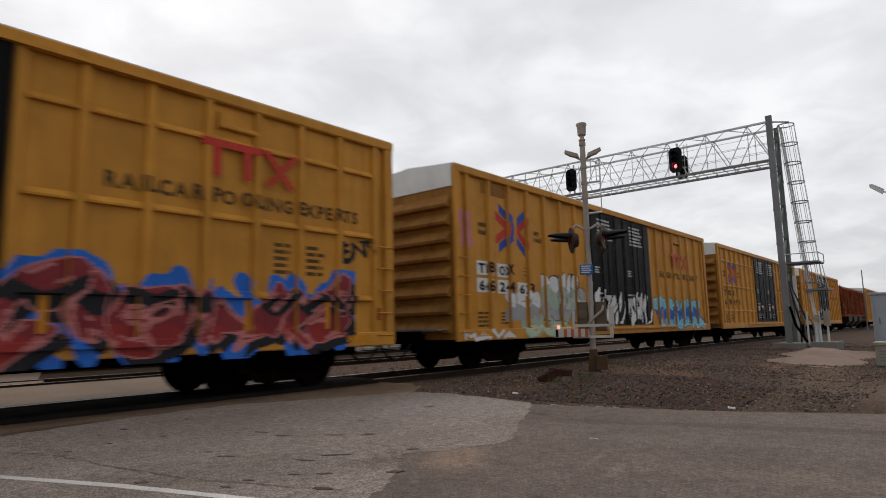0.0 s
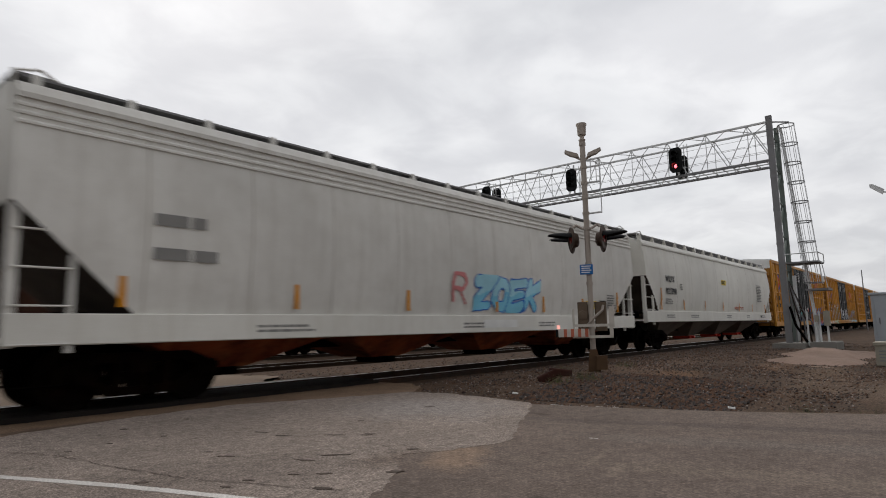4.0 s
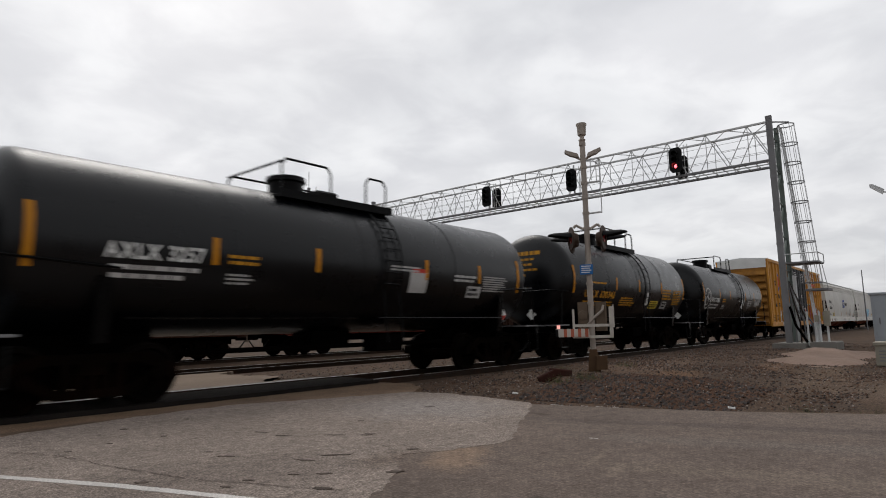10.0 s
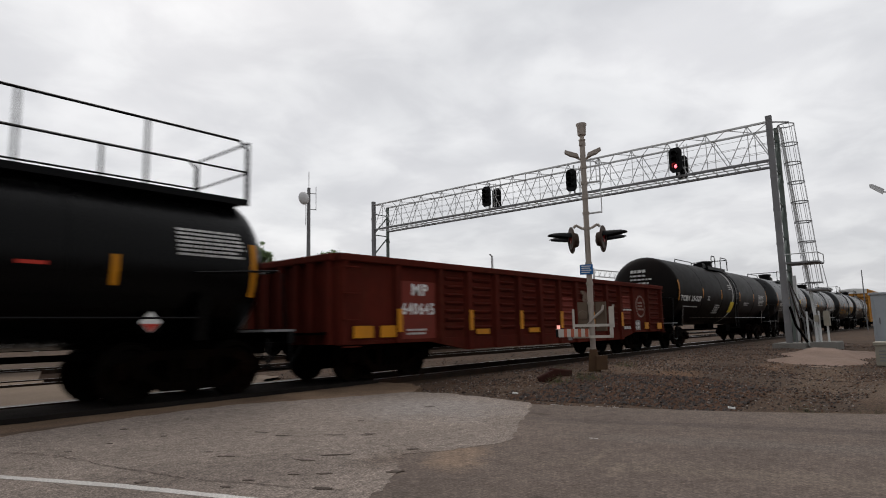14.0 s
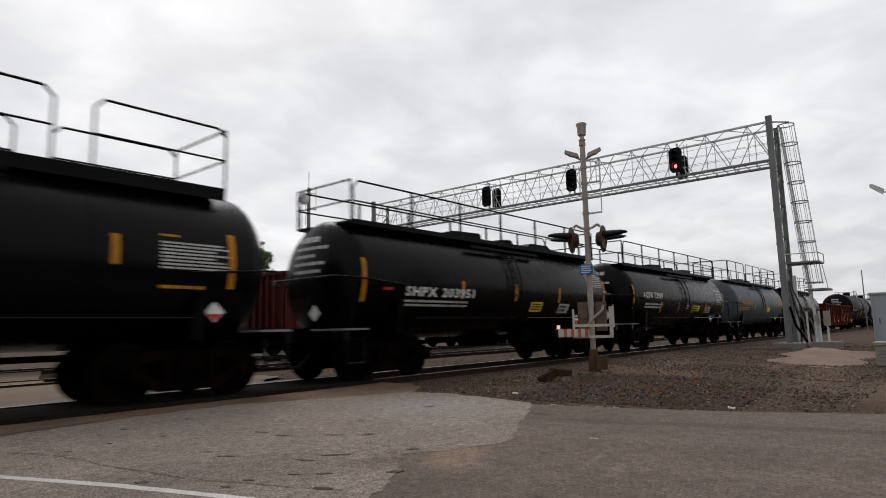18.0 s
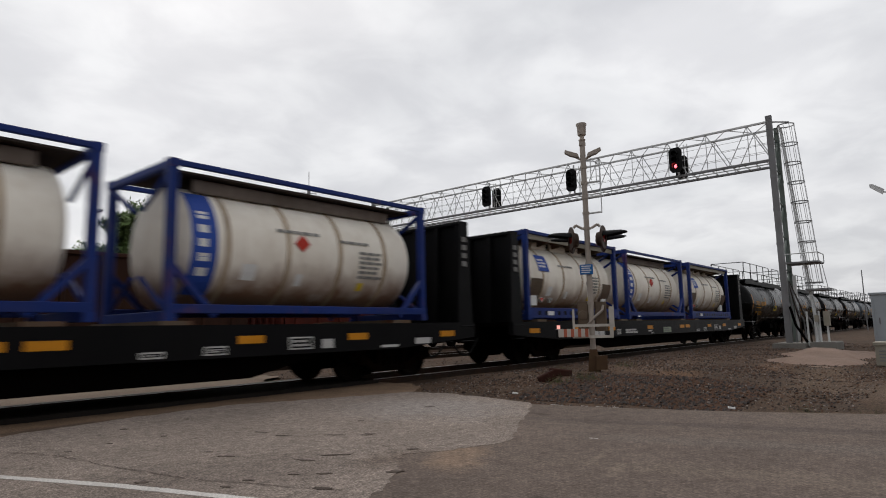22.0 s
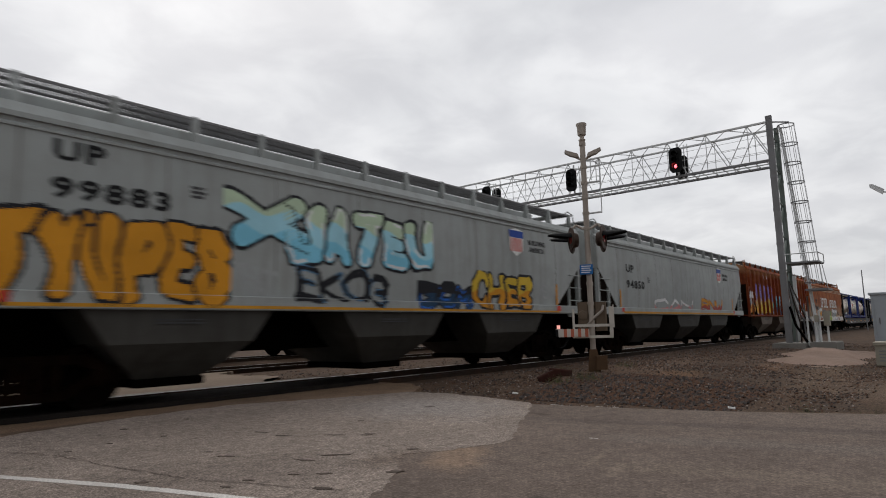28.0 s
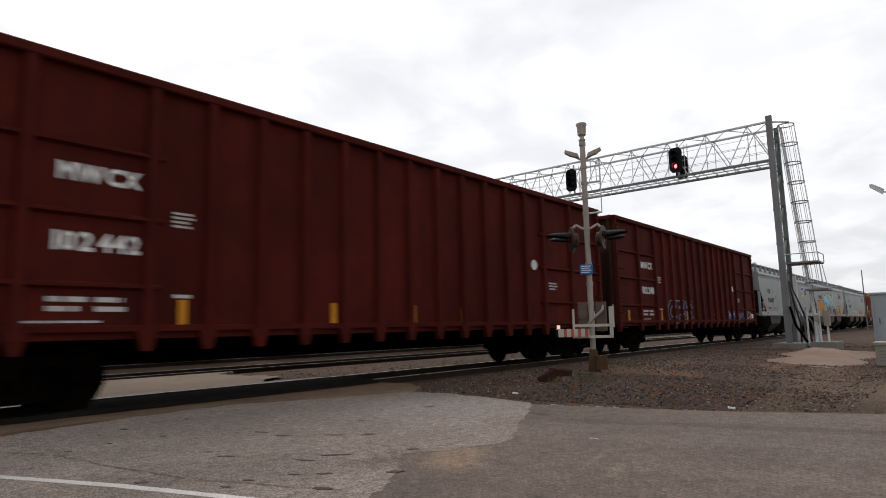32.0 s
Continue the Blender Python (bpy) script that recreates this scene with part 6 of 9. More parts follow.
patch("crossing_road_beyond", [(-40, 18.2), (5.4, 18.2), (7.0, 23.2), (-40, 23.2)], -0.3, -0.035, M["pale_dirt"], "pale dirt road beyond the tracks", "road")


def strip(points, width, z, thick=0.004):
    g = Geo()
    pts = [Vector((x, y, 0)) for x, y in points]
    for k, (a, b) in enumerate(zip(pts, pts[1:])):
        d = (b - a).normalized()
        n = Vector((-d.y, d.x, 0)) * width / 2
        g.add([(a + n).xy[:] + (z + thick,), (a - n).xy[:] + (z + thick,), (b - n).xy[:] + (z + thick,), (b + n).xy[:] + (z + thick,)], [(0, 1, 2, 3)])
    return g


line_mid = [(1.2, 7.2), (1.57, 6.0), (2.02, 4.87), (2.37, 3.79), (2.75, 2.6), (3.2, 1.2)]
patch("road_line", ragged([(x - 0.040, y - 0.015) for x, y in line_mid], 0.011, 31) + list(reversed(ragged([(x + 0.040, y + 0.015) for x, y in line_mid], 0.011, 33))), -0.056, -0.0495, M["road_line"], "worn white painted road edge line", "road line")
crack_line = ragged([(1.75, 7.8), (2.14, 6.55), (2.33, 5.21), (2.48, 4.43), (2.9, 3.4)], 0.05, 9, 0.05)
for k in range(0, len(crack_line) - 5, 6):
    tagged(new("road_crack", strip(crack_line[k:k + 4 + (k * 7) % 5], 0.010 + 0.006 * (k % 2), -0.049, 0.003).mesh("road_crack", M["crack"])), "thin broken crack in the old asphalt", "crack", kind="structure")


def scar(x, y, length, width, turn, seed):
    """A shallow pothole scar with a broken outline."""
    rnd = random.Random(seed)
    pts = []
    c, s_ = math.cos(radians(turn)), math.sin(radians(turn))
    for k in range(22):
        a = 2 * math.pi * k / 22
        r = rnd.uniform(0.35, 1.0)
        u, v = length / 2 * math.cos(a) * r, width / 2 * math.sin(a) * rnd.uniform(0.4, 1)
        pts.append((x + u * c - v * s_, y + u * s_ + v * c))
    structure("road_scar", Geo().prism(pts, 2, -0.06, -0.0475), M["crack"], "dark shallow scar in the worn asphalt", "crack")


for i, (x, y, l, w) in enumerate(((3.06, 5.18, 0.20, 0.07), (4.35, 5.22, 0.30, 0.05), (4.6, 4.95, 0.16, 0.04), (3.15, 3.9, 0.16, 0.06), (3.22, 7.70, 0.12, 0.10), (3.26, 6.79, 0.09, 0.05), (2.72, 6.83, 0.10, 0.05), (3.08, 5.51, 0.10, 0.06), (4.01, 6.09, 0.26, 0.05), (4.02, 5.68, 0.22, 0.05), (3.37, 4.43, 0.24, 0.06), (2.16, 4.83, 0.16, 0.07), (2.47, 4.17, 0.12, 0.06), (3.69, 4.37, 0.34, 0.08), (2.85, 3.55, 0.22, 0.09), (7.05, 10.35, 0.16, 0.12), (5.20, 5.74, 0.12, 0.07), (3.51, 3.49, 0.16, 0.10), (4.07, 7.87, 0.10, 0.05), (2.29, 6.70, 0.09, 0.05), (4.54, 4.92, 0.14, 0.06), (4.25, 3.99, 0.14, 0.07), (6.66, 5.91, 0.16, 0.09), (2.99, 4.08, 0.10, 0.05), (2.68, 4.21, 0.12, 0.05))):
    scar(x, y, l, w, -58 + 14 * math.sin(i * 3), i)
for pts in ([(7.7, 4.55), (7.72, 4.36)], [(7.78, 4.12), (7.80, 4.02)], [(7.82, 3.92), (7.84, 3.83)], [(7.86, 3.74), (7.88, 3.62)], [(5.62, 2.9), (5.65, 2.82)]):
    tagged(new("road_line", strip(pts, 0.025, -0.052).mesh("road_line", M["road_line"])), "worn white paint mark at the road edge", "road line", kind="structure")


def rail_profile(y):
    return [(y - 0.075, -0.17), (y + 0.075, -0.17), (y + 0.075, -0.155), (y + 0.012, -0.14), (y + 0.012, -0.045), (y + 0.036, -0.035), (y + 0.036, -0.004), (y - 0.036, -0.004), (y - 0.036, -0.035), (y - 0.012, -0.045), (y - 0.012, -0.14), (y - 0.075, -0.155)]


def railway(name, yc, label, ties=True):
    track = tagged(new(name), label, "railway track", kind="structure")
    for s in (-1, 1):
        r = part("rail", Geo().prism(rail_profile(yc + s * 0.7525), 0, -60, 420), M["rail"], track)
        part("rail_head", Geo().box(-60, 420, yc + s * 0.7525 - 0.034, yc + s * 0.7525 + 0.034, -0.005, 0.0), M["rail_top"], r, "polished steel running surface")
    tie = Geo().box(-0.115, 0.115, -1.3, 1.3, -0.32, -0.155, c=0.012).mesh("tie", M["tie"])
    n0, n1 = (18, 110) if ties else (18, 60)
    for k in range(n0, n1):
        part("tie", tie, None, track, at=(k * 0.55, yc, 0.0))
    g = Geo()
    for k in range(n1, 400):
        g.box(k * 0.55 - 0.115, k * 0.55 + 0.115, yc - 1.3, yc + 1.3, -0.32, -0.155)
    tagged(part("ties_far", g, M["tie"], track), kind="stuff")
    return track


railway("railway_track", TRACK, "main railway track with polished rails on ballast")
railway("railway_track_second", TRACK_2, "second railway track on ballast", False)
railway("railway_track_third", TRACK_3, "siding track with standing cars", False)


def ballast_bed(name, y0, y1, x0, x1):
    g = Geo()
    xs = [x0 + 0.5 * k for k in range(int(min(x1, 60) / 0.5 - x0 / 0.5))] + [70, 90, 130, 200, 420]
    rows = []
    for t, z in ((-0.8, -0.40), (0, -0.20), (0.25, -0.19), (0.5, -0.185), (0.75, -0.19), (1.0, -0.20), (1.8, -0.40)):
        y = y0 + (y1 - y0) * t if 0 <= t <= 1 else (y0 - 0.8 if t < 0 else y1 + 0.8)
        rows.append([(x, y + 0.1 * noise.noise((x, y, 0)), z + 0.03 * noise.noise((x * 2, y * 2, 1))) for x in xs])
    g.sheet(rows)
    structure(name, g, M["gravel_bed"], "grey-brown crushed stone ballast", "ballast", smooth=60)


ballast_bed("ballast_main", TRACK - 1.7, TRACK + 1.7, 9.3, 420)
ballast_bed("ballast_second", TRACK_2 - 1.8, TRACK_2 + 1.8, 7.0, 420)
ballast_bed("ballast_third", TRACK_3 - 1.8, TRACK_3 + 1.8, 7.0, 420)


def stones(name, count, area, size, seed, label, height, material="stone"):
    """Loose stones: one object, each stone an uneven lump."""
    rnd = np.random.RandomState(seed)
    base = np.array([(1, 0, 0), (-1, 0, 0), (0, 1, 0), (0, -1, 0), (0, 0, 1), (0, 0, -1)], float)
    tri = np.array([(0, 2, 4), (2, 1, 4), (1, 3, 4), (3, 0, 4), (2, 0, 5), (1, 2, 5), (3, 1, 5), (0, 3, 5)])
    vs, fs = [], []
    n = 0
    while n < count:
        x, y = area(rnd)
        z = height(x, y)
        s = size * (0.45 + 1.1 * rnd.rand() ** 2)
        a = rnd.rand() * 6.28
        p = base * (s * (0.6 + 0.7 * rnd.rand(6, 1)))
        p[:, 2] *= 0.7
        c, q = math.cos(a), math.sin(a)
        p = p @ np.array([[c, q, 0.2], [-q, c, 0.1], [0.1, -0.2, 1]])
        vs.append(p + (x, y, z + 0.25 * s))
        fs.append(tri + 6 * n)
        n += 1
    me = bpy.data.meshes.new(name)
    me.from_pydata(np.concatenate(vs).tolist(), [], np.concatenate(fs).tolist())
    me.materials.append(M[material])
    tagged(new(name, me), label, "gravel", kind="stuff")


def bank(rnd):
    while True:
        x = 8.2 + 26 * rnd.rand() ** 1.6
        y = 1.2 + 8.0 * rnd.rand()
        edge = 8.7 - 0.28 * (y - 1) if y < 6 else 8.3
        if y < 2.4 and x < 9.6 + 0.2 * rnd.randn() or abs(y - 2.3 - 0.05 * (x - 13)) < 0.35 and rnd.rand() < 0.35:
            continue
        if x > edge + 0.2 * rnd.randn() and (rnd.rand() < 0.35 + 0.65 * (noise.noise((x * 0.5, y * 0.5, 7)) > -0.05)):
            return x, y


stones("gravel", 30000, bank, 0.019, 4, "loose dark reddish-brown crushed gravel beside the track", ground_height)
stones("gravel_pale", 6500, bank, 0.016, 14, "scattered pale stones in the gravel", ground_height, "stone_pale")
stones("gravel_coarse_pale", 900, lambda r: (8.7 + 3.0 * r.rand() ** 1.3, 2.6 + 3.2 * r.rand()), 0.020, 16, "pale broken stones among the dark ones", ground_height, "stone_pale")
stones("gravel_coarse", 7500, lambda r: (8.7 + 3.0 * r.rand() ** 1.3, 2.5 + 3.4 * r.rand()), 0.033, 6, "coarse dark broken stone heaped by the road", ground_height)


def heap_height(x, y):
    d = math.hypot((x - 22.4) / 4.6, (y - 3.15) / 1.45) + 0.5 * noise.noise((x * 0.6, y * 1.1, 2.0)) + 0.15 * noise.noise((x * 2.1, y * 2.6, 4.0))
    return 0.29 * max(0.0, 1 - d) ** 0.8 * (1 + 0.25 * noise.noise((x * 1.1, y * 1.3, 6)))


def sand_heap():
    rows = [[(x, y, ground_height(x, y) - 0.05 + heap_height(x, y)) for x in [15.5 + 0.22 * i for i in range(64)]] for y in [1.0 + 0.14 * j for j in range(34)]]
    ob = new("sand_heap", Geo().sheet(rows).mesh("sand_heap", M["sand"], 60))
    tagged(ob, "low heap of pinkish tan sand at the signal bridge", "sand heap", kind="stuff")


sand_heap()
stones("ballast_stones", 7000, lambda r: (9.6 + 30 * r.rand() ** 1.5, TRACK + (r.rand() - 0.5) * 4.2), 0.034, 5, "crushed stone ballast between the ties", lambda x, y: -0.20)
stones("ballast_stones_second", 5000, lambda r: (7.5 + 34 * r.rand() ** 1.3, 12.6 + 3.4 * r.rand()), 0.036, 8, "crushed stone between the tracks", lambda x, y: -0.16)


def tuft(x, y, seed, n=70, spread=0.28, h=0.22):
    rnd = random.Random(seed)
    g = Geo()
    for k in range(n):
        a, r = rnd.uniform(0, 6.28), rnd.uniform(0, spread)
        px, py, hh = x + r * math.cos(a), y + r * math.sin(a), h * rnd.uniform(0.4, 1)
        lx, ly = rnd.uniform(-0.08, 0.08), rnd.uniform(-0.08, 0.08)
        z = ground_height(px, py) - 0.01
        g.add([(px - 0.006, py, z), (px + 0.006, py, z), (px + lx, py + ly, z + hh)], [(0, 1, 2)])
    me = bpy.data.meshes.new("grass_tuft")
    me.from_pydata(g.v, [], g.f)
    me.materials.append(M["grass"])
    tagged(new("grass_tuft", me), "dry green-brown weeds in the gravel", "grass", kind="stuff")


for i, (x, y) in enumerate(((10.6, 5.4), (10.9, 5.7), (10.3, 5.9), (12.2, 6.9), (9.0, 1.6), (9.4, 0.9), (14.5, 6.4))):
    tuft(x, y, i)
for x, y in ((8.6, 5.75), (8.42, 2.35)):
    part_ob = tagged(new("litter", Geo().prism([(-0.05, -0.035), (0.035, -0.045), (0.06, 0.015), (-0.02, 0.04)], 2, 0.0, 0.02).mesh("litter", M["litter"])), "scrap of white litter on the gravel", "litter", "scraps of litter")
    part_ob.matrix_basis = pose(x, y, max(ground_height(x, y), -0.05) + 0.01, 0, 8, 37 * x)
for (x, y, z, turn, tilt, l, w, h) in ((11.35, 6.45, 0.02, -57, 6, 0.46, 0.16, 0.15), (10.6, 6.28, -0.02, -48, -24, 0.34, 0.16, 0.17)):
    blk = tagged(new("timber_block", Geo().box(-l / 2, l / 2, -w / 2, w / 2, 0, h, c=0.02).mesh("timber_block", M["old_wood"])), "reddish brown timber offcut lying on the gravel", "timber", "timber offcuts")
    blk.matrix_basis = pose(x, y, z, 0, tilt, turn)


# ---- crossing signal mast ----
def crossing_mast():
    x0, y0 = 12.78, 6.39
    m = thing("crossing_signal", "weathered grey crossing signal mast with flashing-light pair and gate mechanism", "crossing signal", (x0, y0, 0.0), math.degrees(math.atan2(y0, x0)) - 90)
    # local x runs across the view, local y away from it
    part("foundation", Geo().box(-0.24, 0.24, -0.24, 0.24, -0.25, 0.0, c=0.03), M["galv_green"], m, "grey-green steel foundation")
    part("base_casting", Geo().prism([(-0.13, 0.0), (0.15, 0.0), (0.12, 0.35), (0.08, 0.52), (-0.08, 0.52), (-0.10, 0.35)], 1, -0.13, 0.13), M["casting"], m)
    part("junction_box", Geo().box(0.05, 0.30, -0.24, -0.05, 0.08, 0.38, c=0.02), M["casting"], m)
    part("pole", Geo().rod((0, 0, 0.4), (0, 0, 5.30), 0.063, 16), M["mast"], m, smooth=40)
    for z in (1.55, 2.0, 2.45, 3.27, 3.62, 4.0, 4.35, 4.72, 5.28):
        part("collar", Geo().lathe([(z - 0.035, 0.077), (z + 0.035, 0.077)], 14, "z"), M["mast"], m)
    part("camera_head", Geo().lathe([(5.30, 0.05), (5.38, 0.085), (5.42, 0.05), (5.46, 0.05), (5.50, 0.095), (5.70, 0.105), (5.74, 0.125), (5.78, 0.12)], 16, "z"), M["mast"], m, "grey cylindrical sensor head", smooth=40)
    for s in (-1, 1):
        f = part("flood_lamp", Geo().prism([(0.08 * s, 4.95), (0.30 * s, 5.02), (0.42 * s, 5.10), (0.40 * s, 5.16), (0.12 * s, 5.05)], 1, -0.07, 0.07), M["mast"], m)
        part("lamp_bracket", Geo().rod((0, 0, 4.88), (0.2 * s, 0, 5.0), 0.025, 6), M["mast"], f)
    # short climbing steps and guard frame on the side
    for z in (3.62, 4.0, 4.35, 4.72):
        part("step_bracket", Geo().rod((0.05, 0, z), (0.36, 0, z + 0.02), 0.022, 6), M["galv"], m)
    part("step_guard", Geo().pipe([(0.36, 0, 3.62), (0.37, 0, 4.74), (0.16, 0, 4.92), (0.16, 0, 4.4)], 0.012, 5).pipe([(0.28, 0, 4.36), (0.28, 0, 4.85), (0.37, 0, 4.88), (0.37, 0, 4.36)], 0.010, 5), M["galv"], m)
    part("cross_arm", Geo().pipe([(-0.30, 0, 3.30), (-0.24, 0, 3.36), (-0.1, 0, 3.27), (0.1, 0, 3.27), (0.24, 0, 3.36), (0.30, 0, 3.30)], 0.03, 8), M["mast"], m)
    for s, dy, dz in ((-1, 0.0, 0.0), (1, 0.0, 0.0), (-1, 0.34, -0.03), (1, 0.34, -0.03)):
        c = s * 0.36
        lt = part("flasher", Geo().lathe([(-0.02, 0.05), (-0.016, 0.27), (0.0, 0.278), (0.012, 0.27), (0.03, 0.15), (0.14, 0.12), (0.17, 0.05)], 28, "y", (c, 0, 3.05)), M["hood_grey"], m, "brown-backed crossing flasher with black visor", smooth=40)
        n = 12
        arcs = [math.pi * (0.06 + 0.88 * k / n) for k in range(n + 1)]
        rows = [[(c + r * math.cos(a), -d - 0.01, 3.04 + h * math.sin(a) + lift) for a in arcs] for d, r, h, lift in ((0.0, 0.165, 0.155, 0.0), (0.20, 0.16, 0.13, 0.025), (0.40, 0.14, 0.085, 0.06), (0.52, 0.10, 0.03, 0.085))]
        hood = Geo().sheet(rows)
        hood.sheet([[(c + (p[0] - c) * 0.94, p[1], p[2] - 0.010) for p in r] for r in rows])
        part("hood", hood, M["hood"], lt)
        part("lens", Geo().lathe([(-0.03, 0.02), (-0.028, 0.12), (-0.01, 0.13)], 18, "y", (c, 0, 3.05)), M["lens"], lt, "dark red lens")
        lt.matrix_basis = Matrix.Translation((c, dy, 3.05 + dz)) @ Matrix.Rotation(radians(s * (74 if dy == 0 else 104)), 4, "Z") @ Matrix.Translation((-c, 0, -3.05))
    sg = part("emergency_sign", Geo().box(-0.20, 0.09, -0.105, -0.09, 2.20, 2.43, c=0.004), M["sign_blue"], m, "small blue emergency notice sign")
    for k in range(4):
        part("notice_line", Geo().box(-0.17, 0.05 - 0.03 * (k % 2), -0.109, -0.105, 2.38 - 0.047 * k, 2.40 - 0.047 * k), M["white"], sg)
    # gate mechanism with counterweight frame and raised stub of the arm
    gm = part("gate_mechanism", Geo().box(-0.30, -0.06, -0.02, 0.28, 0.92, 1.58, c=0.03).box(0.08, 0.34, 0.0, 0.28, 0.92, 1.58, c=0.03), M["box_tan"], m, "weathered tan gate mechanism case")
    part("crank_cover", Geo().lathe([(-0.06, 0.02), (-0.05, 0.10), (0.0, 0.11)], 14, "y", (-0.19, -0.02, 1.28)), M["box_tan"], gm)
    part("conduit", Geo().pipe([(-0.10, -0.05, 1.05), (0.05, -0.09, 1.22), (0.24, -0.08, 1.38), (0.27, -0.05, 1.5)], 0.03, 6), M["mast"], gm)
    fr = Geo()
    for z0, z1 in ((0.77, 0.83), (1.02, 1.08)):
        fr.box(-0.38, 0.46, -0.20, -0.16, z0, z1)
    fr.box(-0.42, -0.37, -0.20, -0.16, 0.77, 1.42).box(0.38, 0.46, -0.20, -0.16, 0.77, 1.46).box(0.46, 0.49, -0.2, -0.17, 1.0, 1.5)
    part("counterweight_frame", fr, M["arm_white"], m, "chipped white counterweight frame")
    arm = part("gate_arm", Geo().box(-0.80, -0.06, -0.24, -0.20, 0.80, 0.98), M["arm_white"], m, "red and white striped gate arm")
    for k in range(4):
        part("stripe", Geo().box(-0.62 + 0.155 * k, -0.55 + 0.155 * k, -0.244, -0.24, 0.80, 0.98), M["arm_red"], arm)
    part("arm_lamp", Geo().box(-0.77, -0.70, -0.26, -0.21, 0.985, 1.065, c=0.02), M["tip_red"], arm, "lit pinkish red gate lamp")
    part("arm_end", Geo().box(-0.80, -0.74, -0.25, -0.20, 0.80, 0.97), M["hood"], arm)


crossing_mast()


# ---- signal bridge ----
GX, GX2 = 26.6, 27.85


def signal_bridge():
    b = thing("signal_bridge", "galvanized lattice signal bridge spanning the tracks", "signal bridge", (GX, 5.1, 0.2))
    o = Vector((GX, 5.1, 0.2))

    def P(x, y, z):
        return Vector((x, y, z)) - o
    y0, y1, zb, zt = 5.1, 28.1, 7.43, 9.02
    for x, w, mat in ((GX, 0.10, "galv_dark"), (GX2, 0.075, "galv_green")):
        for yy in (y0, y1):
            p = P(x, yy, 0)
            part("post", Geo().box(p.x - w, p.x + w, p.y - w - 0.01, p.y + w + 0.01, -0.2 if yy == y0 else -0.5, 9.05 if x == GX else 8.85, c=0.015), M[mat], b)
            for k in range(6):
                part("splice_plate", Geo().box(p.x - w - 0.006, p.x + w + 0.006, p.y - w - 0.016, p.y + w + 0.016, 1.1 + 1.35 * k, 1.22 + 1.35 * k), M[mat], b)
    # bracing between the two posts of each tower
    for yy in (y0, y1):
        z = 0.4
        while z < 8.2:
            part("brace", Geo().rod(P(GX, yy, z), P(GX2, yy, z + 1.25), 0.045, 5), M["galv_green"], b)
            part("brace", Geo().rod(P(GX, yy, z + 1.3), P(GX2, yy, z + 1.3), 0.035, 5), M["galv_green"], b)
            z += 1.35
    part("top_bracket", Geo().rod(P(GX, y0 - 0.1, 8.98), P(GX + 0.5, y0 - 0.62, 8.98), 0.03, 6), M["galv_dark"], b)
    for x in (GX, GX2):
        for z, r in ((zb, 0.05), (zt, 0.042)):
            part("chord", Geo().box(*sorted((P(x, 0, 0).x - r, P(x, 0, 0).x + r)), P(0, y0, 0).y, P(0, y1, 0).y, z - 0.2 - r, z - 0.2 + r, c=0.012), M["galv_dark"] if z == zb else M["galv"], b)
    # open grating: cross bars with gaps between two bearers
    g = Geo()
    yy = 0.2
    while yy < 22.8:
        g.box(P(GX, 0, 0).x + 0.08, P(GX2, 0, 0).x - 0.08, yy, yy + 0.03, zb - 0.235, zb - 0.205)
        yy += 0.42
    walkway = part("walkway", Geo().box(P(GX, 0, 0).x + 0.35, P(GX, 0, 0).x + 0.39, 0.15, 22.8, zb - 0.27, zb - 0.235), M["galv"], b, "steel grating walkway")
    tagged(part("grating", g, M["galv"], walkway), kind="stuff")
    n = 14
    st = (y1 - y0) / n
    bar = 0.02
    for k in range(n):
        ya, yb, ym = y0 + k * st, y0 + (k + 1) * st, y0 + (k + 0.5) * st
        for x in (GX, GX2):
            part("lattice_bar", Geo().rod(P(x, ya, zb), P(x, ym, zt), bar, 5), M["galv"], b)
            part("lattice_bar", Geo().rod(P(x, ym, zt), P(x, yb, zb), bar, 5), M["galv"], b)
            part("upright_bar", Geo().rod(P(x, ym, zb), P(x, ym, zt), 0.016, 5), M["galv"], b)
        part("lattice_bar", Geo().rod(P(GX, ya, zt), P(GX2, ym, zt), 0.018, 5), M["galv"], b)
        part("lattice_bar", Geo().rod(P(GX2, ym, zt), P(GX, yb, zt), 0.018, 5), M["galv"], b)
    for z in (zb + 0.35, zb + 0.70, zb + 1.05):
        for x in (GX + 0.06, GX2 - 0.06):
            part("hand_rail", Geo().rod(P(x, y0, z), P(x, y1, z), 0.009, 5), M["galv"], b)
    # caged ladder beside the near tower
    lx = GX + 0.6

    def lean(z):
        return 4.18 + (z - 2.45) * 0.068
    lad = part("ladder", Geo().rod(P(lx - 0.12, lean(0.3) + 0.17, 0.25), P(lx - 0.12, lean(8.9) + 0.22, 8.9), 0.028, 6).rod(P(lx + 0.28, lean(0.3) + 0.17, 0.25), P(lx + 0.28, lean(8.9) + 0.22, 8.9), 0.028, 6), M["galv"], b, "leaning galvanized ladder")
    rung = Geo().rod((-0.12, 0, 0), (0.28, 0, 0), 0.013, 5).mesh("rung", M["galv"])
    for k in range(28):
        z = 0.5 + 0.3 * k
        part("rung", rung, None, lad, at=P(lx, lean(z) + 0.19, z))
    cage = part("ladder_cage", Geo().rod(P(lx + 0.05, lean(8.95) + 0.3, 8.95), P(GX2, y0, 8.85), 0.03, 6), M["galv"], b)
    ring = [2 * math.pi * i / 16 for i in range(17)]
    hoop = Geo()
    vs = [(0.30 * math.cos(a) * q, 0.30 * math.sin(a) * q, h) for a in ring[:16] for q, h in ((1.05, -0.02), (1.05, 0.02), (0.98, 0.02), (0.98, -0.02))]
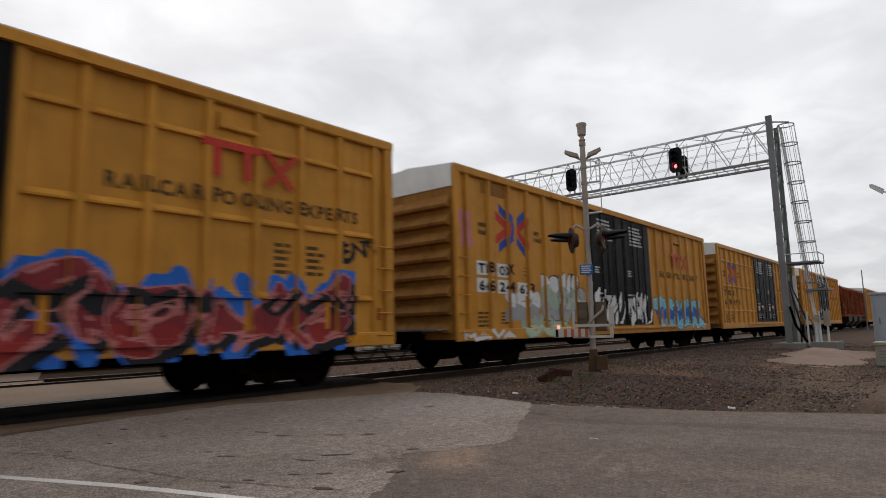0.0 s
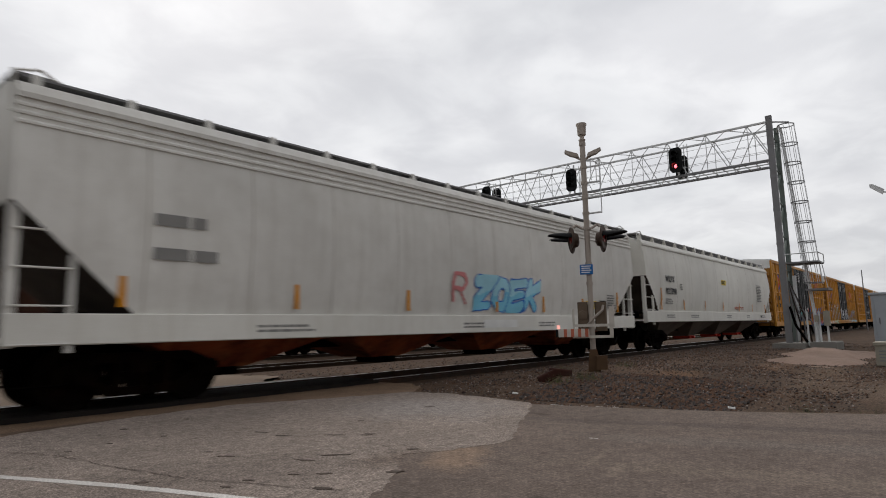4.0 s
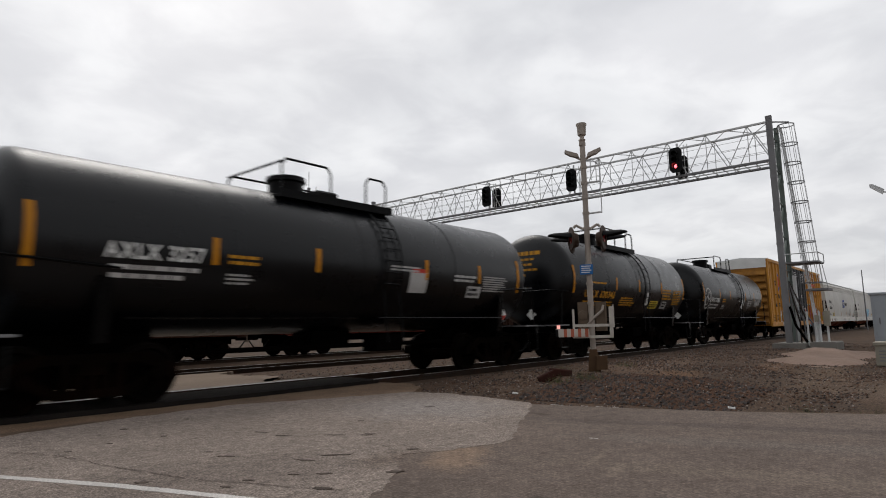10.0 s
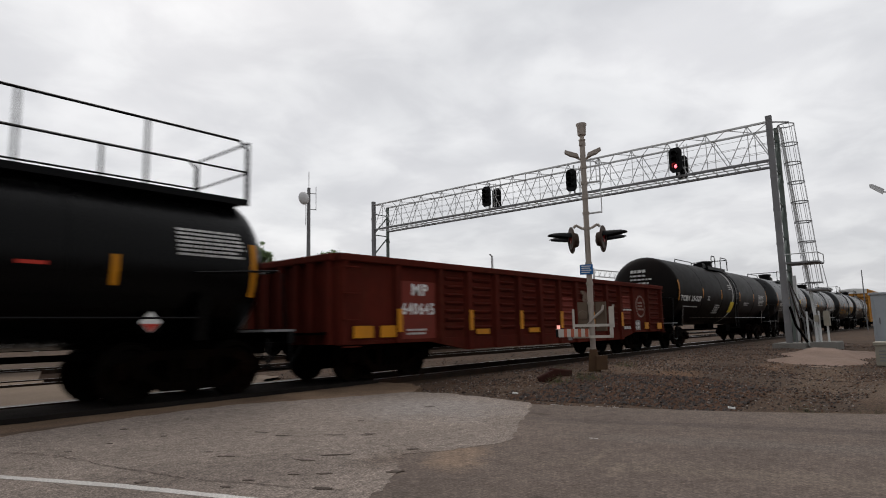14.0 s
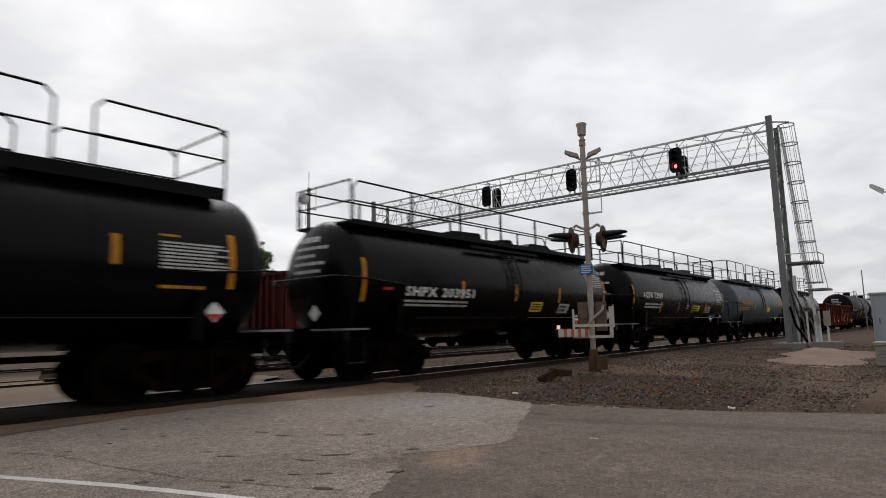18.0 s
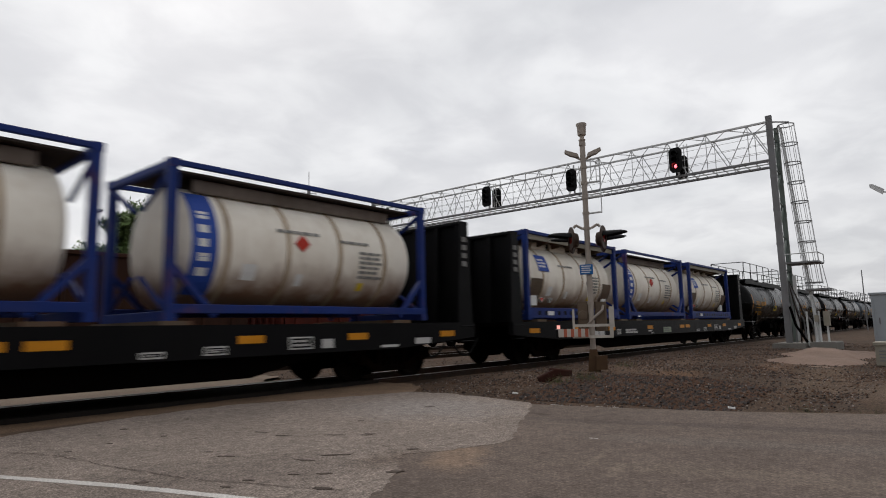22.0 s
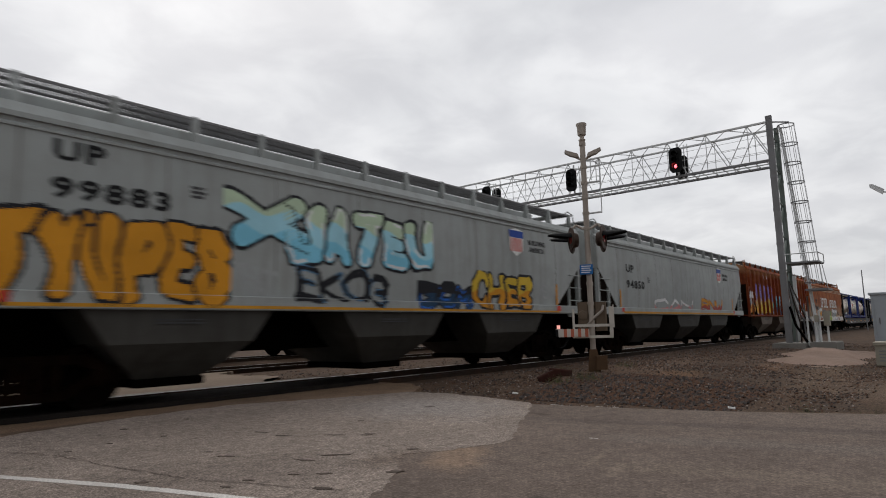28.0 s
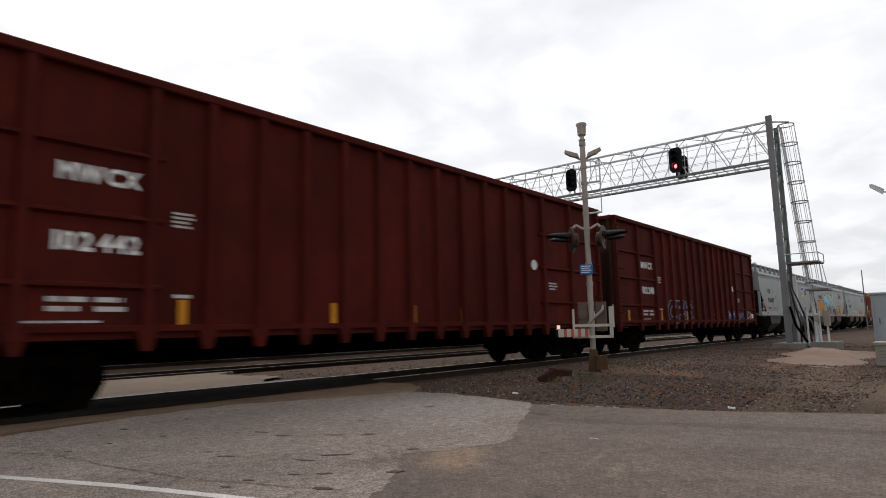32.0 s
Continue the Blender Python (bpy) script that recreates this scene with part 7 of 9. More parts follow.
    hoop.add(vs, [(4 * i + j, 4 * i + (j + 1) % 4, 4 * ((i + 1) % 16) + (j + 1) % 4, 4 * ((i + 1) % 16) + j) for i in range(16) for j in range(4)])
    hoop_mesh = hoop.mesh("hoop", M["galv_dark"])
    for k in range(9):
        z = 2.5 + 0.80 * k
        part("hoop", hoop_mesh, None, cage, at=P(lx, lean(z), z))
    for i in range(9):
        a = 2 * math.pi * i / 9 + 0.2
        part("cage_bar", Geo().rod(P(lx + 0.30 * math.cos(a), lean(2.45) + 0.30 * math.sin(a), 2.45), P(lx + 0.30 * math.cos(a), lean(8.92) + 0.30 * math.sin(a), 8.92), 0.0105, 5), M["galv"], cage)
    rest = part("rest_platform", Geo().box(P(GX, 0, 0).x, P(GX2, 0, 0).x, P(0, 3.88, 0).y, P(0, 5.0, 0).y, 3.05, 3.11), M["galv_dark"], b)
    part("platform_railing", Geo().pipe([P(GX, 3.88, 3.3), P(GX, 3.88, 3.62), P(GX2, 3.88, 3.62), P(GX2, 3.88, 3.3)], 0.02, 5).pipe([P(GX, 5.0, 3.62), P(GX, 3.88, 3.62)], 0.02, 5), M["galv"], rest)
    rest2 = part("rest_platform", Geo().box(P(GX, 0, 0).x + 0.2, P(GX2, 0, 0).x, P(0, 3.68, 0).y, P(0, 4.44, 0).y, 1.99, 2.06), M["galv_dark"], b)
    part("platform_hanger", Geo().rod(P(GX2 - 0.1, 3.8, 2.2), P(GX2 - 0.1, 3.95, 3.3), 0.015, 5), M["galv"], rest2)
    part("cable_tray", Geo().box(P(GX + 0.3, 0, 0).x, P(GX + 0.45, 0, 0).x, P(0, 4.75, 0).y, P(0, 4.86, 0).y, 0.1, 2.6), M["galv"], b)
    part("footing", Geo().box(-0.55, 1.75, -0.6, 0.5, -0.4, 0.02, c=0.04), M["concrete"], b, "concrete tower footing")
    part("footing", Geo().box(-0.2, 1.6, -1.55, -0.7, -0.4, 0.05, c=0.04), M["concrete"], b, "concrete ladder footing")
    part("footing", Geo().box(-0.55, 1.75, 22.4, 23.6, -0.6, -0.2, c=0.04), M["concrete"], b, "concrete tower footing")
    # relay boxes at the foot of the tower
    for (yy, za, zbx, w) in ((3.80, 0.85, 1.40, 0.20), (4.12, 1.0, 1.25, 0.14)):
        part("relay_box", Geo().box(P(GX, 0, 0).x - 0.1, P(GX, 0, 0).x + 0.12, P(0, yy, 0).y - w / 2, P(0, yy, 0).y + w / 2, za - 0.2, zbx - 0.2, c=0.02), M["beige"], b, "grey-white relay box")
    for yy in (3.80, 4.05, 4.45, 4.2):
        part("conduit", Geo().rod(P(GX + 0.05, yy, 0.1), P(GX + 0.05, yy, 1.4), 0.035, 6), M["galv"], b)
    part("conduit", Geo().pipe([P(GX - 0.15, 4.95, 1.6), P(GX - 0.2, 4.8, 0.9), P(GX - 0.25, 4.45, 0.25)], 0.045, 6), M["under"], b)
    for k in range(5):
        part("cable_bundle", Geo().pipe([P(GX + 0.2 + 0.1 * k, 4.9 - 0.16 * k, 0.2), P(GX + 0.25, 4.85 - 0.13 * k, 0.9 + 0.1 * (k % 3)), P(GX + 0.3, 4.95 - 0.08 * k, 1.5 + 0.25 * (k % 2)), P(GX + 0.3, 5.0, 2.6)], 0.03, 5), M["slope"] if k % 2 else M["galv_dark"], b)


signal_bridge()


def bridge_signal(y, second, lit):
    s = thing("rail_signal", "black railway signal head showing red on the bridge" if lit else "black railway signal head seen from behind on the bridge", "railway signal", (GX - 0.30, y, 7.55), group="signals on the bridge")
    sides = ((0.0, 0.0),) + ((second,) if second else ())
    for dx, dy in sides:
        plate = part("backplate", Geo().prism([(dy - 0.28, 0.15), (dy - 0.16, 0.0), (dy + 0.16, 0.0), (dy + 0.28, 0.15), (dy + 0.28, 0.95), (dy + 0.16, 1.1), (dy - 0.16, 1.1), (dy - 0.28, 0.95)], 0, dx - 0.02, dx + 0.02), M["hood"], s)
        part("case", Geo().box(dx + 0.02, dx + 0.25, dy - 0.15, dy + 0.15, 0.12, 0.98, c=0.03), M["hood"], plate)
        for z in (0.28, 0.55, 0.82):
            n = 10
            rows = [[(dx - d, dy + 0.12 * math.cos(a), z + 0.12 * math.sin(a)) for a in [math.pi * (-0.2 + 1.4 * k / n) for k in range(n + 1)]] for d in (0.02, 0.24)]
            part("visor", Geo().sheet(rows), M["hood"], plate)
            part("lens", Geo().lathe([(dx - 0.04, 0.02), (dx - 0.035, 0.065), (dx - 0.02, 0.078)], 14, "x", (0, dy, z)), M["signal_red"] if lit and z < 0.3 and dx == 0 else M["hood"], plate, "lit red lens" if lit and z < 0.3 else "")
    part("mounting_pole", Geo().rod((0.30, 0, -0.1), (0.30, 0, 1.35), 0.045, 8), M["galv"], s)
    part("service_ladder", Geo().rod((0.3, -0.28, -0.1), (0.3, -0.28, 1.25), 0.018, 5).rod((0.3, -0.42, -0.1), (0.3, -0.42, 1.25), 0.018, 5), M["galv"], s)


bridge_signal(8.78, (1.5, 0.24), True)
bridge_signal(18.95, (0.75, -0.15), False)
bridge_signal(13.83, None, False)


# ---- equipment at the roadside and the far background ----
def cabinet():
    c = thing("signal_cabinet", "large silver steel signal equipment house", "equipment cabinet", (29.0, 2.62, 0.05))
    part("body", Geo().box(0, 2.2, -2.6, 0, 0.0, 1.95, c=0.02), M["silver"], c)
    part("roof", Geo().box(-0.06, 2.26, -2.66, 0.06, 1.93, 2.03, c=0.02), M["silver"], c)
    d = part("door", Geo().box(-0.03, 0.0, -0.95, -0.10, 0.1, 1.82, c=0.01), M["silver"], c)
    part("handle", Geo().box(-0.06, -0.03, -0.25, -0.21, 0.8, 1.05), M["galv_dark"], d)
    part("plinth", Geo().box(0.05, 2.15, -2.55, -0.05, -0.3, 0.0), M["concrete"], c)
    b = thing("battery_box", "small beige metal ground box with vents", "equipment box", (18.8, 1.72, -0.12))
    part("case", Geo().box(0, 0.6, -0.9, 0, 0.0, 0.52, c=0.02), M["beige"], b)
    part("lid", Geo().box(-0.03, 0.63, -0.93, 0.03, 0.50, 0.60, c=0.02), M["beige"], b)
    for k in range(4):
        part("vent_slat", Geo().box(-0.012, 0.0, -0.35, -0.08, 0.12 + 0.08 * k, 0.15 + 0.08 * k), M["galv_dark"], b)


cabinet()


def street_lamp(x, y, top, reach, label, r=0.07):
    l = thing("street_lamp", label, "street lamp", (x, y, -0.2), group="yard lamps")
    part("pole", Geo().rod((0, 0, 0), (0, 0, top), r * 1.3, 10, r * 0.8), M["galv"], l)
    part("arm", Geo().pipe([(0, 0, top - 0.35), (reach[0] * 0.5, reach[1] * 0.5, top), (reach[0], reach[1], top + 0.1)], r * 0.5, 6), M["galv"], l)
    h = part("lamp_head", Geo().prism([(-0.12, -0.10), (0.52, 0.14), (0.56, 0.24), (0.0, 0.18), (-0.12, 0.10)], 1, -0.18, 0.18), M["galv"], l, at=(reach[0], reach[1], top + 0.05))
    h.rotation_euler = (0, 0, math.atan2(reach[1], reach[0]))
    return l


street_lamp(15.75, 44.4, 9.55, (0.12, -0.1), "grey yard floodlight on a tall pole", 0.09)
street_lamp(126.5, 90.0, 19.5, (-1.2, -0.4), "distant grey street lamp", 0.35)
street_lamp(18.2, 62.0, 8.9, (1.6, -0.8), "distant grey yard lamp", 0.16)
right_lamp = thing("street_lamp", "grey street lamp beside the equipment house", "street lamp", (24.0, -0.4, -0.2), group="yard lamps")
part("pole", Geo().rod((0, 0, 0), (0, 0, 5.0), 0.07, 10, 0.05), M["galv"], right_lamp)
part("arm", Geo().pipe([(0, 0, 4.95), (-0.1, 0.9, 5.2), (-0.15, 1.65, 5.25), (-0.2, 1.92, 5.30)], 0.022, 6), M["galv"], right_lamp)
right_head = part("lamp_head", Geo().prism([(-0.05, -0.05), (0.36, -0.04), (0.42, 0.02), (0.36, 0.08), (0.0, 0.10)], 1, -0.09, 0.09), M["galv"], right_lamp, at=(-0.2, 1.92, 5.30))
right_head.rotation_euler = (0, radians(-38), radians(90))


def antenna_mast():
    a = thing("antenna_mast", "grey steel radio mast with a round dish", "antenna mast", (45.85, 60.0, -0.2))
    part("pole", Geo().rod((0, 0, 0), (0, 0, 18.9), 0.30, 10, 0.20), M["galv_dark"], a)
    part("whip", Geo().rod((0, 0, 18.8), (0, 0, 21.0), 0.04, 6), M["galv_dark"], a)
    part("whip", Geo().rod((0.95, -0.2, 16.2), (0.95, -0.2, 19.2), 0.04, 6), M["galv_dark"], a)
    part("cross_bar", Geo().rod((0, 0, 18.2), (1.0, -0.2, 18.3), 0.05, 6).rod((0, 0, 16.2), (1.0, -0.2, 16.3), 0.05, 6), M["galv_dark"], a)
    part("feed_line", Geo().rod((-0.42, 0, 14.2), (-0.42, 0, 18.0), 0.05, 6), M["galv_dark"], a)
    d = part("dish", Geo().lathe([(-0.25, 0.05), (-0.2, 0.45), (0.0, 0.78), (0.05, 0.80), (-0.12, 0.42), (-0.18, 0.05)], 22, "y", (-1.05, -0.45, 17.4)), M["dish"], a, "white radio dish", smooth=40)
    part("dish_bracket", Geo().rod((-0.2, 0, 17.4), (-1.0, -0.3, 17.4), 0.05, 6), M["galv_dark"], a)
    p = thing("utility_pole", "thin distant grey pole", "pole", (80.0, 7.75, -0.2))
    part("pole", Geo().rod((0, 0, 0), (0, 0, 6.6), 0.07, 8, 0.05), M["galv_dark"], p)


antenna_mast()


def tree(x, y, height, spread, seed, leaves, label, base=0.4):
    rnd = random.Random(seed)
    t = thing("tree", label, "tree", (x, y, -0.2), group="trees beyond the tracks")
    g = Geo()
    g.rod((0, 0, 0), (0.2, 0.1, height * 0.42), height * 0.028, 10, height * 0.018)
    tips = []
    for k in range(26):
        a = k * 2.4 + rnd.uniform(-0.3, 0.3)
        rr = spread * 0.86 * math.sqrt((k + 0.5) / 26)
        z0 = height * rnd.uniform(0.28, 0.45)
        z1 = height * (0.68 + 0.25 * math.sqrt(1 - 0.9 * (rr / spread) ** 2) * rnd.uniform(0.82, 1.0))
        p0, p1, p2 = Vector((0.1, 0.05, z0)), Vector((rr * 0.5 * math.cos(a), rr * 0.5 * math.sin(a), (z0 + z1) / 2 + 0.5)), Vector((rr * math.cos(a), rr * math.sin(a), z1))
        g.rod(p0, p1, height * 0.012, 7, height * 0.008)
        g.rod(p1, p2, height * 0.008, 6, height * 0.003)
        tips += [p1.lerp(p2, f) for f in (0.4, 0.8, 1.0)]
    part("trunk", g, M["bark"], t)
    vs, fs = [], []
    clumps = []
    for p in tips:
        for _ in range(5):
            clumps.append(p + Vector((rnd.gauss(0, spread * 0.11), rnd.gauss(0, spread * 0.11), rnd.gauss(0, height * 0.03))))
    for c in clumps:
        cr = spread * rnd.uniform(0.05, 0.10)
        for _ in range(leaves // len(clumps)):
            q = c + Vector((rnd.gauss(0, cr), rnd.gauss(0, cr), rnd.gauss(0, cr * 0.75)))
            s = height * rnd.uniform(0.010, 0.022)
            u = Vector((rnd.gauss(0, 1), rnd.gauss(0, 1), rnd.gauss(0, 1))).normalized()
            w = u.orthogonal().normalized()
            k = len(vs)
            vs += [q + u * s, q + w * s * 0.6, q - u * s, q - w * s * 0.6]
            fs.append((k, k + 1, k + 2, k + 3))
    me = bpy.data.meshes.new("crown")
    me.from_pydata([tuple(v) for v in vs], [], fs)
    me.materials.append(M["leaf"])
    part("crown", me, None, t, "uneven crown of small green leaves")


tree(34.4, 75.2, 17.0, 6.2, 2, 34000, "broad green leafy tree beyond the yard")
tree(49.0, 78.0, 14.6, 3.4, 5, 9000, "green leafy tree beyond the yard")
tree(75.5, 92.0, 17.3, 4.0, 7, 4000, "distant green tree beyond the yard")
tree(30.0, 82.0, 13.0, 4.6, 9, 9000, "green leafy tree beyond the yard")
tree(20.0, 80.0, 12.0, 5.0, 11, 4000, "green leafy tree beyond the yard")


def far_bridge():
    b = thing("far_signal_bridge", "distant pale lattice signal bridge", "signal bridge", (112.0, 55.0, -0.2))
    part("chord", Geo().rod((0, 0, 12.3), (33, 0, 12.9), 0.12, 5), M["galv"], b)
    part("chord", Geo().rod((0, 0, 11.0), (33, 0, 11.4), 0.12, 5), M["galv"], b)
    for k in range(14):
        x = 33 * k / 14
        part("lattice_bar", Geo().rod((x, 0, 11.0), (x + 1.2, 0, 12.3), 0.06, 5), M["galv"], b)
        part("upright_bar", Geo().rod((x, 0, 11.0), (x, 0, 12.3), 0.06, 5), M["galv"], b)
    for x in (0, 33):
        part("post", Geo().rod((x, 0, 0), (x, 0, 12.6), 0.2, 8), M["galv"], b)


far_bridge()

# standing cars on the siding
chip = [-6.9 + 1.25 * k for k in range(12)]
open_car("open_hopper", "dark brown rusty open car standing on the siding", "rail car", 16.6, 0.0, 7.5, 0.95, 3.95, chip, M["brown"], at=(6.7, TRACK_3, 0), group="standing cars on the siding")
open_car("open_hopper", "faded red open car standing on the siding", "rail car", 16.6, 0.0, 7.5, 0.95, 3.75, chip, M["red_car"], at=(23.6, TRACK_3, 0), group="standing cars on the siding")
open_car("open_hopper", "dark brown rusty open car standing on the siding", "rail car", 16.6, 0.0, 7.5, 0.95, 2.6, chip, M["brown"], at=(40.4, TRACK_3, 0), group="standing cars on the siding")
open_car("open_hopper", "dark brown rusty open car standing on the siding", "rail car", 16.6, 0.0, 7.5, 0.95, 3.95, chip, M["brown"], at=(-10.2, TRACK_3, 0), group="standing cars on the siding")


# ---- markings and graffiti, car by car ----
def deco_a(car, depth):
    low = lambda x, z: -1.647 if x < 5.05 and 0.88 < z < 1.0 else depth(x, z) if z > 0.74 else -1.57
    graffiti(car, 2.35, 8.45, 0.64, 2.24, "CAEMAWKS", (S["maroon"], S["black"], S["maroon"], S["brick"]), low, 21, outline=S["rose"], weight=0.105, edge=0.035, shine=S["rose"], cloud=S["blue"], halo=0.18, drop=S["black"], slant=0.15, wild=0.15)
    graffiti(car, -5.25, -2.62, 0.86, 1.86, "ABS", (S["teal"], S["teal"]), depth, 22, outline=S["navy"], weight=0.15, edge=0.03, drop=S["black"], slant=0.16, wild=0.05)
    graffiti(car, -2.55, -1.05, 0.95, 1.75, "LE", (S["teal"], S["navy"]), lambda x, z: -1.592, 24, outline=S["black"], weight=0.15, edge=0.03, slant=0.16, wild=0.05)
    graffiti(car, 8.05, 8.95, 2.35, 2.95, "ENT", (S["black"],), depth, 23, weight=0.07, wild=0.12)
    panel("reflector_plate", -5.0, -4.85, 1.30, 1.62, depth(-4.9, 1.4) - 0.008, M["reflector"], car)
    reflectors(car, (-4.72, -2.95, 3.05, 6.05, 7.75), 1.10, 1.60, depth)
    for x in (6.55, 7.25):
        bars(x, 2.05, depth(6.9, 2.0) - 0.002, 0.42, 0.60, 5, M["letter_brown"], car, int(10 * x))
    panel("rust_patch", 8.95, 9.05, 1.25, 1.5, depth(9.0, 1.4) - 0.004, M["rusty_dark"], car)


def deco_a1(car, depth):
    for word, x, z in (("TB", -8.56, 2.38), ("OX", -7.66, 2.36), ("66", -8.56, 1.94), ("24", -7.66, 1.93), ("63", -6.72, 1.90)):
        panel("white_patch", x, x + 0.72, z, z + 0.36, min(depth(x, z), depth(x + 0.72, z)) - 0.003, M["white"], car)
        lettering(word, x + 0.08, z + 0.06, min(depth(x, z), depth(x + 0.72, z)) - 0.012, 0.23, M["letter"], car, 0.55, "car_number")
    graffiti(car, -7.35, -5.55, 1.20, 2.05, "ZER", (S["white"], S["grey"]), depth, 31, outline=S["grey"], weight=0.14, edge=0.03, slant=0.1)
    graffiti(car, -6.6, -4.0, 0.72, 1.45, "GOB", (S["mint"], S["sage"]), depth, 35, outline=S["grey"], weight=0.17, edge=0.03, shine=S["orange"], wild=0.08)
    graffiti(car, -5.5, -2.7, 1.10, 2.70, "MUL", (S["white"], S["mint"], S["grey"]), depth, 36, outline=S["black"], weight=0.13, edge=0.035, slant=0.0, wild=0.08)
    graffiti(car, -4.6, -2.8, 1.45, 2.25, "OS", (S["grey"], S["white"]), depth, 37, outline=S["black"], weight=0.14, edge=0.04, wild=0.08)
    for a, b, k in ((-2.4, -0.05, 32), (0.2, 2.4, 38)):
        graffiti(car, a, b, 1.0, 2.3, "NWMU", (S["white"],), lambda x, z: -1.600, k, weight=0.045, edge=0.02, wild=0.12, slant=0.1)
    graffiti(car, 2.9, 8.9, 0.80, 2.15, "TUSUHL", (S["cyan"], S["blue"], S["cyan"]), depth, 33, outline=S["navy"], weight=0.16, edge=0.025, shine=S["sky"], slant=0.0, wild=0.06)
    graffiti(car, -9.35, -8.65, 3.0, 4.2, "SR", (S["pink"],), depth, 34, weight=0.06, wild=0.1)
    graffiti(car, -9.3, -7.0, 0.70, 1.05, "MAVA", (S["white"],), depth, 39, weight=0.16, wild=0.05)
    reflectors(car, (-8.7, -6.3), 1.05, 1.95, depth)
    panel("roof_patch", -8.3, -7.2, 4.50, 4.80, depth(-7.9, 4.6) - 0.003, M["yellow_end"], car)


def deco_e(car, depth):
    low = lambda x, z: depth(x, z) if z > 0.74 else -1.57
    graffiti(car, -6.55, -2.45, 0.76, 1.84, "GIONEL", (S["white"], S["grey"], S["white"]), low, 41, outline=S["maroon"], weight=0.13, edge=0.035, shine=S["sky"], cloud=S["grey"], halo=0.08, slant=0.1, wild=0.07)
    graffiti(car, -6.4, -4.4, 0.64, 1.15, "SUA", (S["red"], S["mint"]), low, 44, outline=S["grey"], weight=0.2, edge=0.03, wild=0.1)
    graffiti(car, 2.7, 8.05, 0.64, 2.36, "SHEDI", (S["brick"], S["brick"], S["maroon"]), low, 42, outline=S["black"], weight=0.15, edge=0.05, shine=S["rose"], cloud=S["cyan"], halo=0.13, drop=S["navy"], slant=0.04, wild=0.035)
    panel("warning_plate", 6.45, 7.10, 1.0, 1.30, depth(6.6, 1.2) - 0.02, M["yellow"], car)
    panel("service_plate", 7.20, 7.72, 1.08, 1.44, -1.575, M["white"], car)
    panel("service_plate_field", 7.25, 7.67, 1.14, 1.38, -1.582, M["letter"], car)
    reflectors(car, (-5.75, -2.82, 5.92), 1.08, 1.60, -1.56)
    graffiti(car, 8.75, 9.45, 0.76, 1.9, "ZN", (S["purple"], S["green"], S["red"]), depth, 43, outline=S["black"], weight=0.14, wild=0.1)


def deco_b(car, depth):
    lettering("WLPX", -7.93, 2.76, depth(0, 2.8) - 0.004, 0.25, M["letter_grey"], car, 1.0, "reporting_mark")
    lettering("921398", -7.93, 2.26, depth(0, 2.4) - 0.004, 0.25, M["letter_grey"], car, 1.2, "car_number")
    bars(-7.95, 1.85, depth(0, 1.95) - 0.006, 0.95, 0.24, 3, M["letter_soft"], car, 1)
    bars(-6.27, 2.46, depth(0, 2.6) - 0.004, 0.3, 0.28, 4, M["letter_soft"], car, 2)
    panel("caution_placard", -0.32, 0.46, 2.92, 3.17, depth(0, 3.0) - 0.004, M["placard"], car, "yellow caution placard")
    bars(-0.27, 2.96, depth(0, 3.0) - 0.011, 0.68, 0.18, 3, M["letter"], car, 3)
    bars(6.5, 2.2, depth(0, 2.6) - 0.006, 1.1, 1.0, 11, M["letter_soft"], car, 4)
    bars(2.0, 1.72, depth(0, 1.8) - 0.006, 1.9, 0.16, 2, M["arm_red"], car, 5)
    reflectors(car, (-8.42, -5.8, -2.94, -0.1, 2.8, 5.5, 8.4), 1.62, 2.05, lambda x, z: depth(x, 2.0))
    reflectors(car, (-8.42,), 2.0, 2.48, lambda x, z: depth(x, 2.2))
    for x, w in ((-7.9, 0.8), (-7.4, 0.5), (-5.0, 1.2), (0.4, 0.9), (4.2, 0.7), (7.3, 1.1)):
        bars(x, 1.28, -1.557, w, 0.16, 2, M["letter_soft"], car, int(x * 7))
    panel("sill_plate", 7.2, 7.5, 1.3, 1.42, -1.557, M["letter"], car)


